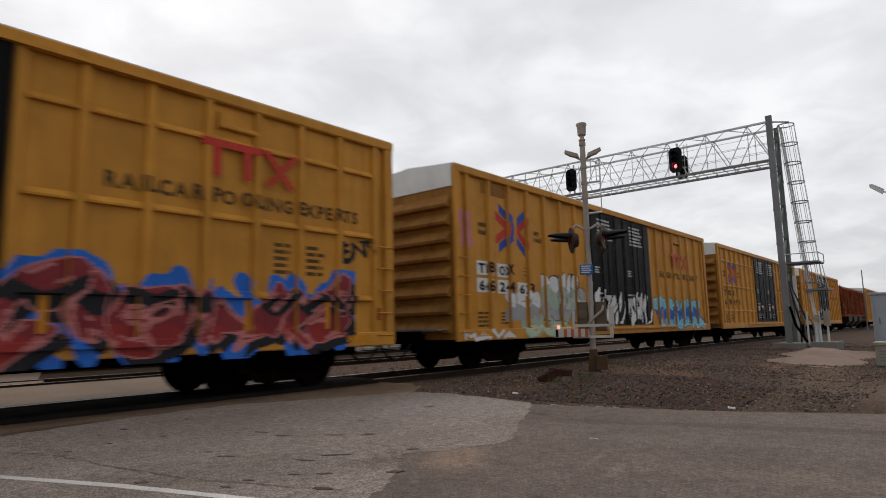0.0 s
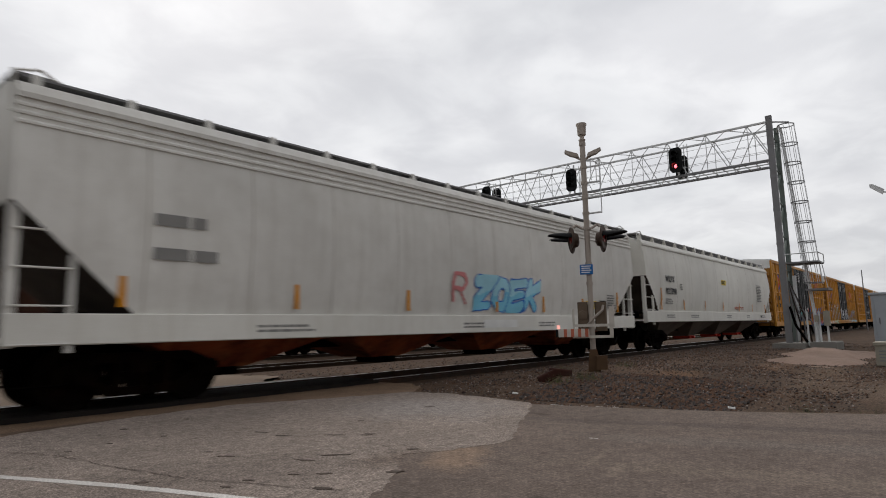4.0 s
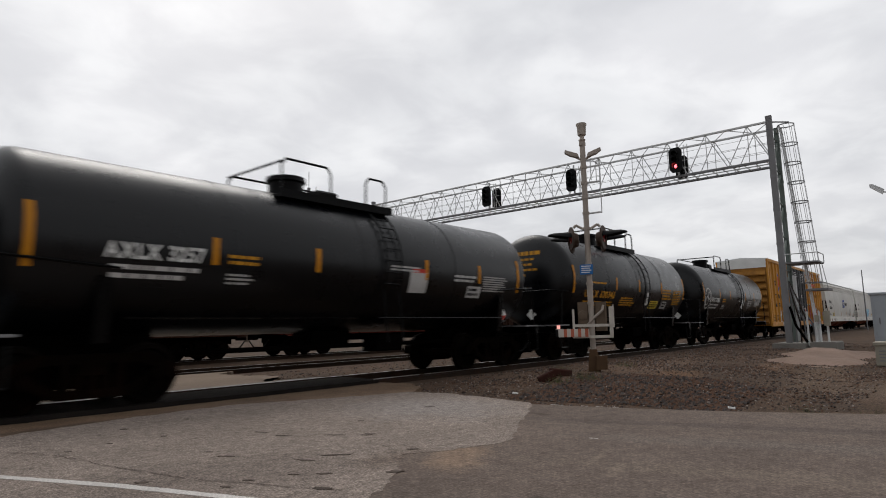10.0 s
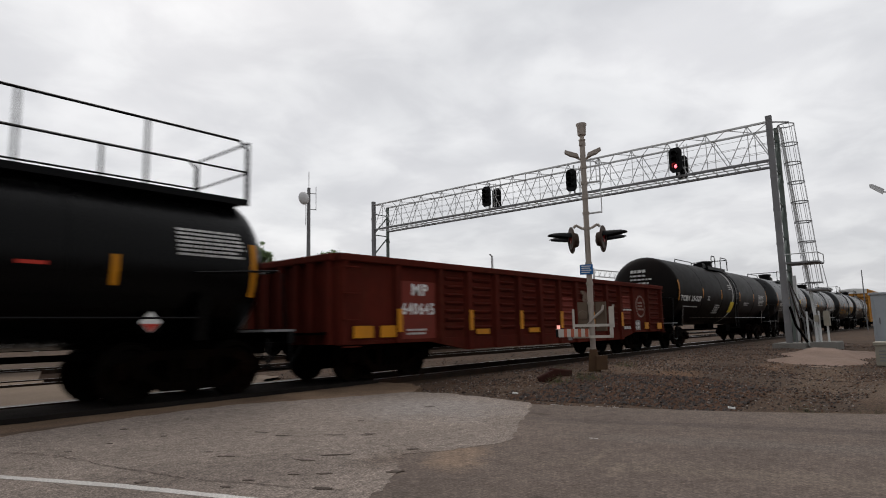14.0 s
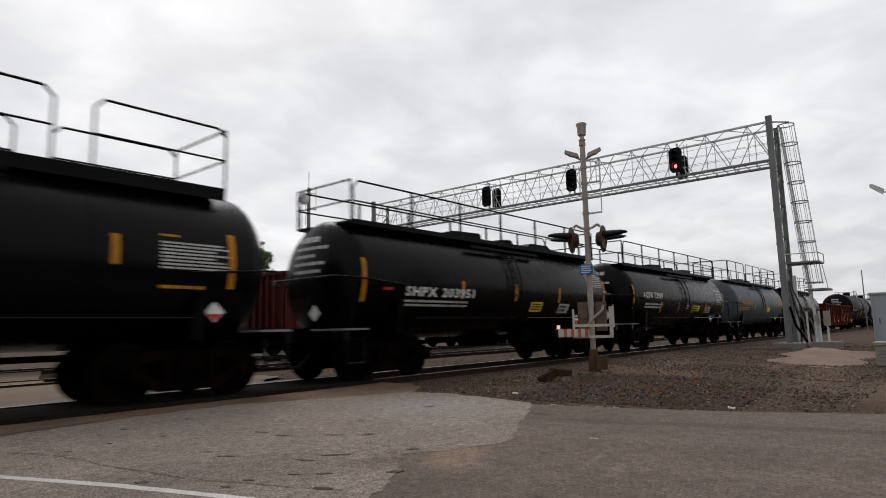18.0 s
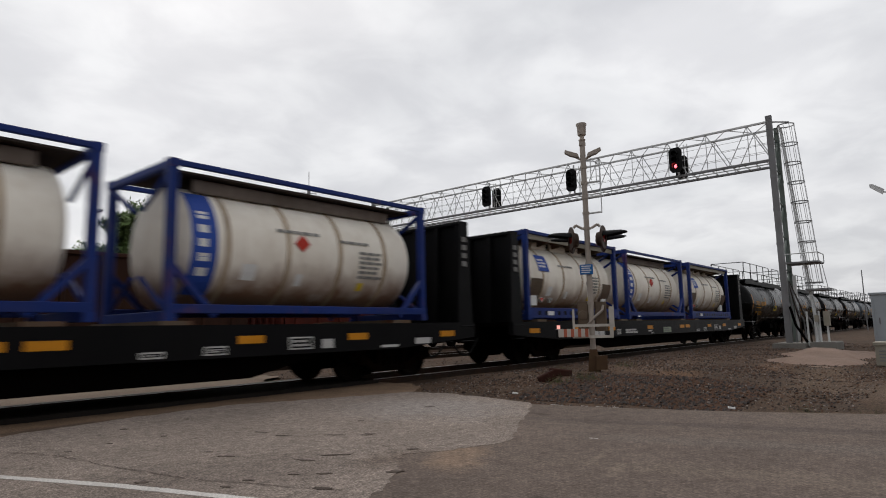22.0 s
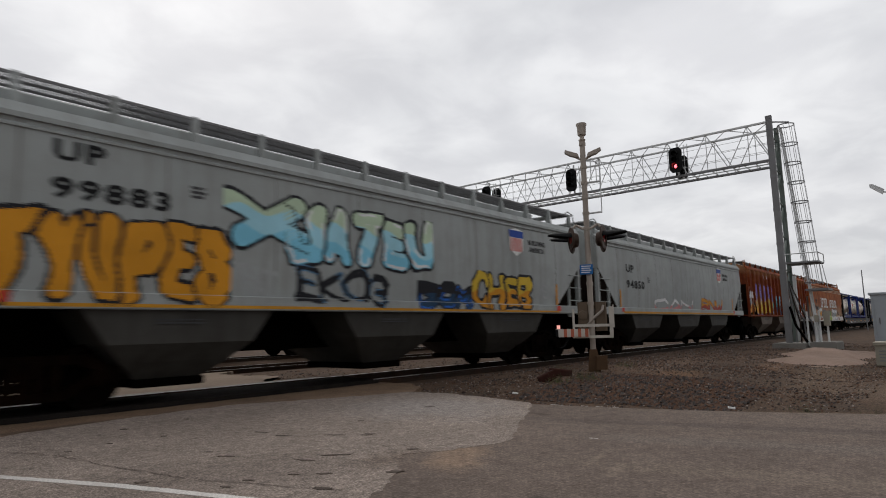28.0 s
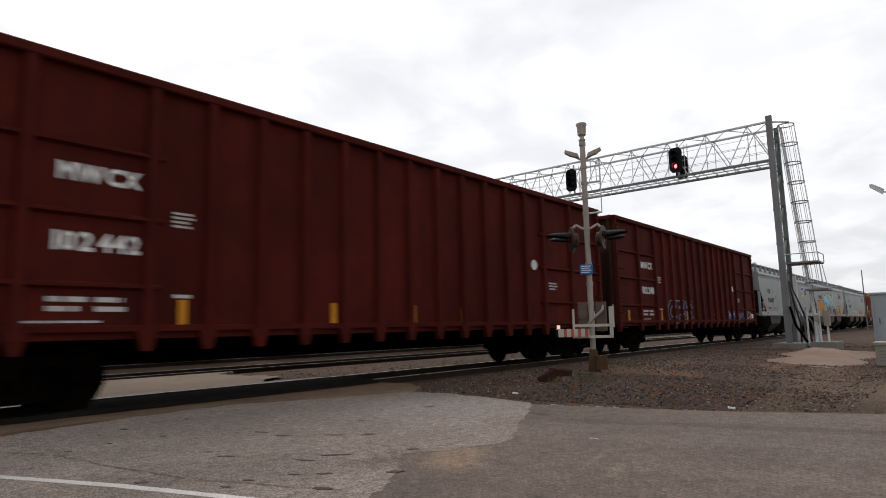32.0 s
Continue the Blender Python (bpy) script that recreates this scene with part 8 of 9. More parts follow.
def deco_c(car, depth):
    graffiti(car, 0.0, 3.1, 1.42, 2.40, "ZOEK", (S["sky"], S["cyan"]), depth, 51, outline=S["blue"], weight=0.13, edge=0.03, slant=0.15, wild=0.06)
    graffiti(car, -0.9, -0.2, 1.55, 2.4, "R", (S["pink"],), depth, 52, weight=0.06)
    panel("caution_placard", 5.9, 6.65, 1.58, 1.83, depth(0, 1.7) - 0.004, M["placard"], car, "yellow caution placard")
    bars(5.95, 1.62, depth(0, 1.7) - 0.011, 0.65, 0.18, 3, M["letter_soft"], car, 1)
    panel("routing_square", 6.85, 7.3, 1.56, 1.86, depth(0, 1.7) - 0.004, M["letter"], car)
    panel("routing_square_field", 6.95, 7.2, 1.62, 1.80, depth(0, 1.7) - 0.011, M["white"], car)
    bars(7.4, 1.58, depth(0, 1.8) - 0.006, 0.68, 0.5, 6, M["letter_soft"], car, 4)
    bars(-7.8, 2.66, depth(0, 2.7) - 0.004, 0.9, 0.2, 1, M["letter_soft"], car, 5, gap=0.1)
    bars(-7.8, 2.15, depth(0, 2.2) - 0.004, 1.1, 0.2, 1, M["letter_soft"], car, 6, gap=0.1)
    reflectors(car, (-8.2, -5.2, -2.3, 1.0, 3.3, 5.68), 1.45, 1.9, lambda x, z: depth(x, 1.7))
    reflectors(car, (8.18,), 1.48, 2.37, lambda x, z: depth(x, 1.9))
    for x, w in ((-6.0, 1.2), (-0.4, 1.6), (3.0, 0.9), (6.1, 0.8)):
        bars(x, 1.04, -1.557, w, 0.16, 2, M["letter_soft"], car, int(x * 5))
    panel("white_patch", 0.4, 1.9, 1.05, 1.25, -1.557, M["white"], car)


def deco_d(car, depth):
    lettering("PPGX", -7.8, 2.62, depth(0, 2.7) - 0.004, 0.22, M["letter"], car, 1.15, "reporting_mark")
    lettering("12259", -7.75, 2.08, depth(0, 2.2) - 0.004, 0.22, M["letter"], car, 1.35, "car_number")
    bars(-7.78, 1.5, depth(0, 1.6) - 0.006, 1.1, 0.26, 2, M["letter_soft"], car, 3)
    bars(-5.95, 2.28, depth(0, 2.4) - 0.004, 0.28, 0.28, 4, M["letter_soft"], car, 2)
    part("operator_logo", Geo().prism([(0.32, 2.35), (0.40, 2.27), (1.30, 2.27), (1.45, 2.42), (1.45, 2.97), (1.37, 3.05), (0.47, 3.05), (0.32, 2.90)], 1, depth(0, 2.7) - 0.008, depth(0, 2.7)), M["logo_blue"], car, "blue square operator logo")
    g = Geo()
    for k in range(3):
        x = 0.45 + 0.33 * k
        g.box(x, x + 0.07, depth(0, 2.7) - 0.012, depth(0, 2.7) - 0.008, 2.40, 2.85).box(x, x + 0.24, depth(0, 2.7) - 0.012, depth(0, 2.7) - 0.008, 2.78, 2.85).box(x + 0.17, x + 0.24, depth(0, 2.7) - 0.012, depth(0, 2.7) - 0.008, 2.6, 2.85).box(x, x + 0.24, depth(0, 2.7) - 0.012, depth(0, 2.7) - 0.008, 2.58, 2.64)
    part("logo_stripe", g, M["white"], car)
    bars(1.72, 2.50, depth(0, 2.6) - 0.004, 1.8, 0.27, 1, M["letter"], car, 8, gap=0.05, name="product_lettering")
    panel("caution_placard", -5.75, -4.95, 1.46, 1.74, depth(0, 1.6) - 0.004, M["placard"], car, "yellow caution placard")
    bars(-5.68, 1.5, depth(0, 1.6) - 0.011, 0.68, 0.2, 3, M["letter"], car, 3)
    reflectors(car, (-8.24,), 1.44, 2.37, lambda x, z: depth(x, 1.9))
    reflectors(car, (-4.87, -0.72, 3.12, 6.0, 8.3), 1.45, 1.92, lambda x, z: depth(x, 1.7))
    bars(5.2, 1.75, depth(0, 1.9) - 0.006, 0.8, 0.5, 5, M["letter_soft"], car, 9)
    panel("routing_square", 5.2, 5.55, 1.5, 1.72, depth(0, 1.6) - 0.004, M["letter"], car)
    for x, w in ((-8.2, 1.0), (-5.5, 0.5), (-5.0, 1.3), (0.5, 1.6), (4.0, 0.8)):
        bars(x, 1.04, -1.557, w, 0.16, 2, M["letter_soft"], car, int(x * 5))
    for x in (-8.4, -8.0, -6.9, -5.3):
        panel("rust_scab", x, x + 0.35, 1.0, 1.2, -1.557, M["rusty_dark"], car)


def placards(car, y, x, z, w, h, lines, field=None, ink=None, seed=1, name="notice_panel"):
    if field is not None:
        on_shell(car, x, z, w, h, field, y, name)
        shell_bars(car, x + 0.05, z + 0.03, w - 0.1, h - 0.06, lines, ink, lambda a, b: y(a, b) - 0.004, seed)
    else:
        shell_bars(car, x, z, w, h, lines, ink, y, seed)


def head_marks(car, th, r, zc, material, seed):
    """Rows of small marks on the rear head of the tank, bent with it."""
    rnd = random.Random(seed)

    def at(y, z):
        a = math.asin(min(0.99, math.hypot(y, z - zc) / r))
        return (-th + 0.62 * (1 - math.cos(a)) - 0.012, y, z)
    g = Geo()
    for k in range(5):
        z = zc + 0.80 - 0.17 * k
        y, end, h = 0.45, 0.45 - rnd.uniform(0.5, 0.95), 0.13 if k == 0 else 0.07
        while y > end:
            w = rnd.uniform(0.08, 0.18)
            g.add([at(y, z), at(y - w, z), at(y - w, z + h), at(y, z + h)], [(0, 1, 2, 3)])
            y -= w + 0.04
    return part("head_lettering", g, material, car)


def deco_f(car, y):
    for cx, r in ((-4.95, 0.50), (-5.08, 0.23), (-4.78, 0.20)):
        g = Geo()
        n = 28
        zc = 2.22 + (0.12 if r == 0.20 else (-0.12 if r == 0.23 else 0))
        ring = []
        for rr in (r, r - 0.07):
            ring.append([(cx + rr * math.cos(a), y(0, zc + rr * math.sin(a)) - 0.007, zc + rr * math.sin(a)) for a in [2 * math.pi * k / n for k in range(n + 1)]])
        part("emblem_ring", g.sheet(ring), M["white_faded"], car, "white painted emblem ring")
    shell_text(car, "AXLX 3086", -4.60, 2.06, 0.21, 1.5, M["white"], y)
    placards(car, y, -4.5, 1.72, 1.35, 0.28, 2, None, M["white_faded"], 2)
    placards(car, y, -2.6, 2.06, 0.7, 0.2, 2, None, M["gold"], 3)
    placards(car, y, -2.6, 1.75, 0.5, 0.2, 3, None, M["white_faded"], 4)
    on_shell(car, 1.0, 1.78, 0.45, 0.5, M["white"], y, "notice_panel")
    placards(car, y, 2.2, 1.8, 0.8, 0.45, 4, None, M["white_faded"], 5)
    placards(car, y, 3.6, 1.9, 1.3, 0.4, 6, None, M["white_faded"], 6)
    placards(car, y, 0.3, 2.15, 0.9, 0.08, 1, None, M["white_faded"], 7)


def deco_g(car, y):
    shell_text(car, "UTLX 630346", -4.15, 1.97, 0.22, 2.25, M["gold"], y)
    placards(car, y, -4.05, 2.40, 1.4, 0.10, 1, None, M["gold"], 2)
    for k in range(3):
        placards(car, y, -4.12 + 0.8 * k, 1.68, 0.6, 0.20, 2, None, M["gold"], 3 + k)
    placards(car, y, -1.38, 1.72, 1.3, 0.32, 4, None, M["gold"], 8)
    on_shell(car, 0.9, 1.78, 0.3, 0.47, M["white"], y, "notice_panel")
    placards(car, y, 1.38, 1.66, 0.8, 0.29, 3, M["placard"], M["letter"], 9)
    placards(car, y, 2.62, 1.67, 0.5, 0.28, 2, M["white_faded"], M["letter"], 10)
    placards(car, y, 2.5, 2.0, 1.0, 0.45, 4, None, M["gold"], 11)
    placards(car, y, 3.67, 1.82, 1.05, 0.62, 9, None, M["gold"], 12)


def deco_h(car, y):
    shell_text(car, "AXLX 3257", -4.97, 2.18, 0.22, 1.5, M["white"], y)
    placards(car, y, -4.88, 1.86, 1.35, 0.25, 2, None, M["white_faded"], 2)
    placards(car, y, -3.04, 2.17, 0.72, 0.2, 2, None, M["gold"], 3)
    placards(car, y, -3.04, 1.85, 0.5, 0.2, 3, None, M["white_faded"], 4)
    on_shell(car, 1.35, 1.86, 0.58, 0.45, M["white_faded"], y, "notice_panel", "weathered white notice panel")
    on_shell(car, 1.42, 2.30, 0.45, 0.09, M["red"], y, "notice_band")
    placards(car, y, 0.75, 2.30, 1.0, 0.14, 2, None, M["white_faded"], 5)
    placards(car, y, 2.9, 2.15, 0.9, 0.2, 2, None, M["white_faded"], 6)
    placards(car, y, 3.44, 1.8, 0.55, 0.28, 2, M["white_faded"], M["letter"], 7)
    placards(car, y, 4.05, 1.96, 1.2, 0.40, 7, None, M["white_faded"], 8)


def deco_i(car, y):
    shell_text(car, "NATX 160160", -4.1, 2.06, 0.21, 1.95, M["white"], y)
    for k in range(3):
        placards(car, y, -4.1 + 0.62 * k, 1.72, 0.5, 0.22, 2, None, M["white_faded"], 2 + k)
    placards(car, y, -1.7, 1.78, 0.6, 0.45, 4, None, M["white_faded"], 6)
    placards(car, y, -0.7, 1.85, 0.7, 0.25, 2, None, M["white_faded"], 7)
    placards(car, y, 1.78, 2.31, 0.88, 0.27, 2, M["placard"], M["letter"], 8, "notice_panel")
    placards(car, y, 2.66, 1.98, 0.7, 0.42, 3, None, M["white_faded"], 9)
    placards(car, y, 3.55, 2.12, 1.1, 0.55, 9, None, M["white_faded"], 10)
    placards(car, y, 1.8, 1.72, 0.9, 0.12, 2, None, M["white_faded"], 11)


def deco_j(car, y):
    shell_text(car, "TCBX 251527", -7.55, 2.05, 0.22, 2.7, M["white"], y)
    placards(car, y, -7.05, 1.76, 1.9, 0.08, 1, None, M["white_faded"], 2)
    placards(car, y, -3.9, 2.1, 0.35, 0.25, 3, None, M["white_faded"], 3)
    placards(car, y, -2.6, 1.5, 0.9, 0.45, 5, None, M["white_faded"], 4)
    on_shell(car, -0.1, 1.58, 0.65, 0.54, M["placard"], y, "notice_panel", "yellow notice panel")
    placards(car, y, 2.5, 1.95, 1.2, 0.2, 2, None, M["white_faded"], 5)
    placards(car, y, 5.6, 2.0, 1.35, 0.62, 8, None, M["white_faded"], 6)
    placards(car, y, -0.4, 2.72, 0.6, 0.3, 3, None, M["white_faded"], 7)


def deco_k(car, depth):
    panel("repainted_panel", -6.58, -5.46, 0.82, 2.10, -1.447, M["oxide_light"], car, "lighter repainted red panel")
    lettering("MP", -6.25, 1.80, -1.452, 0.24, M["white"], car, 0.55, "reporting_mark")
    lettering("640645", -6.55, 1.38, -1.452, 0.24, M["white"], car, 1.05, "car_number")
    bars(-6.4, 0.92, -1.452, 0.8, 0.16, 2, M["white_faded"], car, 3)
    g = Geo()
    n = 24
    ring = [[(6.32 + 0.42 * r * math.cos(a), -1.446, 1.72 + 0.41 * r * math.sin(a)) for a in [2 * math.pi * k / n for k in range(n + 1)]] for r in (1.0, 0.86)]
    part("emblem_ring", g.sheet(ring), M["emblem"], car, "faded white round emblem")
    bars(6.08, 1.55, -1.446, 0.55, 0.36, 3, M["emblem"], car, 4)
    graffiti(car, 1.36, 2.16, 1.50, 2.16, "ZR", (M["dust_tag"],), depth, 61, weight=0.15, edge=0.02, wild=0.16)
    graffiti(car, 1.36, 2.16, 0.82, 1.46, "AK", (M["dust_tag"],), depth, 64, weight=0.15, edge=0.02, wild=0.16)
    graffiti(car, 2.20, 2.36, 1.66, 2.22, "I", (M["dust_tag"],), depth, 65, weight=0.3, wild=0.1)
    graffiti(car, 2.5, 3.95, 1.04, 1.78, "SYC", (M["dust_tag"],), depth, 62, weight=0.06, wild=0.16, slant=0.1)
    low = shared("gonplate", lambda: Geo().box(0, 0.54, -0.006, 0, 0, 0.13).mesh("reflector_plate", M["reflector"]))
    tall = shared("gonplate_tall", lambda: Geo().box(0, 0.53, -0.006, 0, 0, 0.24).mesh("reflector_plate", M["reflector"]))
    for x, z, me in ((-7.98, 0.90, tall), (-7.25, 0.90, tall), (-4.0, 0.90, low), (-1.6, 0.90, low), (2.59, 0.89, low), (6.47, 0.88, tall), (7.69, 0.86, tall)):
        part("reflector_plate", me, None, car, at=(x, -1.512, z))
    reflectors(car, (-6.72, -4.24, -2.02, 0.16, 2.28, 4.42), 1.0, 1.49, -1.556, 0.15)
    panel("white_patch", 5.70, 6.18, 0.83, 1.21, -1.447, M["letter_soft"], car)
    for x in (5.75, 5.97):
        bars(x, 0.88, -1.452, 0.17, 0.28, 2, M["white_faded"], car, int(50 * x), gap=0.25)
    bars(4.64, 1.55, -1.506, 0.85, 0.06, 1, M["white_faded"], car, 8, gap=0.1)
    bars(4.64, 0.89, -1.506, 0.65, 0.11, 1, M["white_faded"], car, 9, gap=0.1)
    panel("white_patch", 0.62, 0.86, 0.62, 0.78, -1.476, M["letter_soft"], car)


def deco_l(car, y):
    shell_text(car, "ACFX 11184", -5.9, 1.82, 0.22, 2.1, M["white"], y)
    placards(car, y, -5.8, 1.62, 2.1, 0.10, 1, None, M["white_faded"], 2)
    placards(car, y, -5.8, 1.40, 1.9, 0.08, 1, None, M["white_faded"], 3)
    on_shell(car, -0.06, 1.41, 0.78, 0.31, M["gold"], y, "notice_panel", "orange notice panel")
    placards(car, y, 0.5, 1.80, 0.9, 0.10, 1, None, M["white_faded"], 4)
    placards(car, y, 4.35, 2.28, 1.2, 0.48, 7, None, M["white_faded"], 5)
    placards(car, y, -1.6, 1.4, 0.45, 0.15, 2, None, M["white_faded"], 6)
    on_shell(car, 2.2, 2.02, 0.35, 0.05, M["red"], y, "red_mark")
    placards(car, y, -0.4, 2.85, 0.5, 0.08, 1, None, M["white_faded"], 7)


def deco_m(car, y):
    shell_text(car, "UTLX 685940", -4.7, 2.02, 0.22, 2.2, M["gold"], y)
    placards(car, y, -4.7, 1.72, 1.8, 0.2, 2, None, M["gold"], 2)
    on_shell(car, 1.2, 1.65, 0.7, 0.3, M["placard"], y, "notice_panel", "yellow notice panel")
    placards(car, y, 3.6, 2.0, 1.1, 0.45, 6, None, M["gold"], 4)


def deco_n(car, y):
    shell_text(car, "ACFX 73369", -4.8, 2.09, 0.21, 2.0, M["white"], y)
    placards(car, y, -4.6, 1.66, 1.9, 0.24, 2, None, M["white_faded"], 2)
    placards(car, y, 1.05, 1.60, 0.9, 0.26, 2, M["placard"], M["letter"], 3)
    placards(car, y, 2.9, 1.55, 0.6, 0.28, 3, M["white_faded"], M["letter"], 4)
    placards(car, y, 4.38, 1.95, 1.0, 0.55, 7, None, M["white_faded"], 5)
    placards(car, y, 4.3, 2.6, 0.9, 0.08, 1, None, M["white"], 6)
    placards(car, y, 0.1, 1.68, 0.35, 0.2, 2, None, M["white_faded"], 7)


def deco_o(car, y):
    shell_text(car, "SHPX 203951", -4.3, 1.80, 0.20, 2.5, M["white"], y)
    placards(car, y, -4.3, 1.55, 2.3, 0.18, 2, None, M["white_faded"], 2)
    placards(car, y, 4.3, 2.3, 1.1, 0.45, 7, None, M["white_faded"], 3)
    placards(car, y, 2.55, 1.45, 0.62, 0.28, 2, M["white_faded"], M["letter"], 4)
    placards(car, y, 0.95, 1.48, 0.62, 0.28, 3, M["placard"], M["letter"], 5)
    on_shell(car, 4.6, 1.62, 0.25, 0.2, M["white_faded"], y, "notice_panel")
    on_shell(car, -5.0, 1.9, 0.3, 0.06, M["red"], y, "red_mark")


def deco_p(car, y):
    shell_text(car, "UTLX 605740", -4.0, 2.02, 0.22, 2.2, M["gold"], y)
    placards(car, y, -3.9, 1.82, 1.2, 0.10, 1, None, M["gold"], 2)
    placards(car, y, -4.0, 1.45, 1.6, 0.22, 3, None, M["gold"], 3)
    placards(car, y, 0.5, 1.74, 0.8, 0.30, 3, M["placard"], M["letter"], 4)
    placards(car, y, 3.5, 2.05, 1.15, 0.45, 8, None, M["white_faded"], 5)
    placards(car, y, 3.52, 1.74, 0.75, 0.09, 1, None, M["gold"], 6)
    placards(car, y, 3.5, 2.55, 0.35, 0.07, 1, None, M["gold"], 7)


def deco_q(car, y):
    shell_text(car, "UTLX 661338", -4.2, 2.05, 0.22, 2.3, M["gold"], y)
    placards(car, y, -4.1, 1.85, 1.2, 0.10, 1, None, M["gold"], 2)
    placards(car, y, -4.1, 1.48, 1.6, 0.22, 3, None, M["gold"], 3)
    placards(car, y, 0.3, 1.76, 0.85, 0.28, 3, M["placard"], M["letter"], 4)
    placards(car, y, 3.4, 2.05, 1.15, 0.45, 8, None, M["white_faded"], 5)
    placards(car, y, 3.4, 1.74, 0.75, 0.09, 1, None, M["gold"], 6)


def big_blocks(car, x0, x1, z0, z1, count, y, material, seed):
    """Letter-sized plain blocks of a brand name: upright, capped and crossed shapes in its colour."""
    rnd = random.Random(seed)
    step = (x1 - x0) / count
    g = Geo()
    t = 0.16 * (z1 - z0) + 0.02
    for k in range(count):
        a, b = x0 + k * step + 0.04, x0 + (k + 1) * step - 0.06
        g.box(a, a + t, y - 0.004, y, z0, z1)
        if k % 3 != 1:
            g.box(b - t, b, y - 0.004, y, z0, z1)
        g.box(a + t, b, y - 0.004, y, z1 - t, z1) if k % 2 else g.box(a + t, b, y - 0.004, y, z0, z0 + t)
    return part("operator_lettering", g, material, car, "large worn letter-like blocks")


def deco_t(car, depth):
    yy = depth(0, 2.6) - 0.012
    big_blocks(car, -4.05, -0.5, 2.16, 2.98, 5, yy, M["white"], 1)
    big_blocks(car, 0.35, 4.4, 2.2, 2.9, 7, yy, M["white"], 2)
    lettering("UP", -6.45, 2.50, depth(0, 2.6) - 0.012, 0.30, M["letter"], car, 0.62, "reporting_mark")
    lettering("79085", -6.82, 1.95, depth(0, 2.1) - 0.012, 0.34, M["letter"], car, 1.6, "car_number")
    over = lambda x, z: depth(x, z) if z > 1.38 else -1.556
    graffiti(car, 1.70, 4.65, 1.00, 2.12, "TESK", (S["white"], S["grey"], S["white"]), over, 71, outline=S["navy"], weight=0.12, edge=0.04, wild=0.05)
    graffiti(car, -3.4, -1.85, 1.15, 2.0, "RUS", (S["navy"], S["black"]), over, 72, outline=S["grey"], weight=0.12, edge=0.03, wild=0.07)
    graffiti(car, -0.52, 1.36, 0.98, 1.95, "IEMU", (S["green"], S["lime"]), over, 73, outline=S["black"], weight=0.13, edge=0.035, wild=0.04)
    graffiti(car, -5.4, -3.5, 1.42, 2.2, "ACS", (S["white"], S["orange"]), depth, 75, outline=S["grey"], weight=0.14, edge=0.03, wild=0.08)
    reflectors(car, (-7.0, 6.7), 1.42, 2.3, lambda x, z: depth(x, 1.9))
    panel("routing_square", 5.1, 5.6, 1.55, 1.85, depth(0, 1.7) - 0.004, M["letter"], car)
    panel("paint_patch", -8.2, -7.2, 3.36, 3.5, depth(0, 3.4) - 0.004, M["pale_dirty"], car)
    for x in (-7.4, -6.2, -4.4, -1.0, 5.2):
        panel("paint_patch", x, x + 0.7, 1.08, 1.3, -1.557, M["rusty_dark"], car)


def deco_u(car, depth):
    graffiti(car, -7.0, -3.35, 1.48, 3.32, "COGOBS", (S["purple"], S["purple"], S["yellow"], S["yellow"]), depth, 81, outline=S["navy"], weight=0.17, edge=0.03, cloud=S["purple"], halo=0.05, wild=0.045)
    for k, (x, z) in enumerate(((-6.3, 2.65), (-5.4, 2.6), (-4.4, 2.55), (-6.2, 2.1), (-5.3, 2.05), (-4.5, 2.0))):
        graffiti(car, x, x + 0.55, z, z + 0.32, ("CT", "EN", "GA", "IO", "GT", "XR")[k], (S["white"],), lambda a, b: depth(a, b) - 0.004, 86 + k, weight=0.10)
    graffiti(car, -8.4, -7.1, 1.5, 2.9, "MI", (S["white"], S["grey"], S["orange"]), depth, 84, weight=0.18, wild=0.1)
    graffiti(car, -3.05, 0.50, 1.47, 2.76, "HAOZ", (S["cyan"], S["teal"], S["navy"]), depth, 82, outline=S["navy"], weight=0.095, edge=0.03, shine=S["sky"], cloud=S["red"], halo=0.06, drop=S["navy"], slant=0.0, wild=0.015)
    graffiti(car, 0.75, 1.25, 1.85, 2.9, "X", (S["grey"],), depth, 95, weight=0.16, wild=0.1)
    graffiti(car, 0.95, 7.0, 1.72, 2.38, "NMNMNMN", (S["blue"], S["teal"]), depth, 85, weight=0.24, wild=0.10, slant=0.25)
    graffiti(car, 1.38, 6.55, 1.46, 2.68, "SWAEGA", (S["white"], S["white"]), lambda a, b: depth(a, b) - 0.004, 83, outline=S["red"], weight=0.085, edge=0.035, drop=S["maroon"], wild=0.01)
    graffiti(car, 0.55, 1.35, 1.47, 1.70, "NO", (S["orange"],), depth, 96, weight=0.2)
    for x, z in ((-7.4, 3.2), (-3.4, 3.0), (-1.3, 2.75), (-4.9, 3.5)):
        graffiti(car, x, x + 0.5, z, z + 0.45, "XW"[int(z * 10) % 2], (S["white"],), depth, int(50 - 9 * x), weight=0.12, wild=0.12)
    reflectors(car, (-7.2, 7.2), 1.5, 2.4, lambda x, z: -1.60)


def shield(car, x, z, w, y):
    part("operator_shield", Geo().prism([(x, z + w), (x + w * 0.5, z + w * 1.1), (x + w, z + w), (x + w * 0.95, z + w * 0.25), (x + w * 0.5, z), (x + w * 0.05, z + w * 0.25)], 1, y - 0.005, y), M["white"], car, "faded white, red and blue shield emblem")
    part("shield_band", Geo().box(x + w * 0.02, x + w * 0.98, y - 0.009, y - 0.005, z + w * 0.72, z + w), M["logo_blue"], car)
    for k in range(5):
        part("shield_stripe", Geo().box(x + w * (0.10 + 0.17 * k), x + w * (0.19 + 0.17 * k), y - 0.009, y - 0.005, z + w * 0.18, z + w * 0.70), M["red"], car)


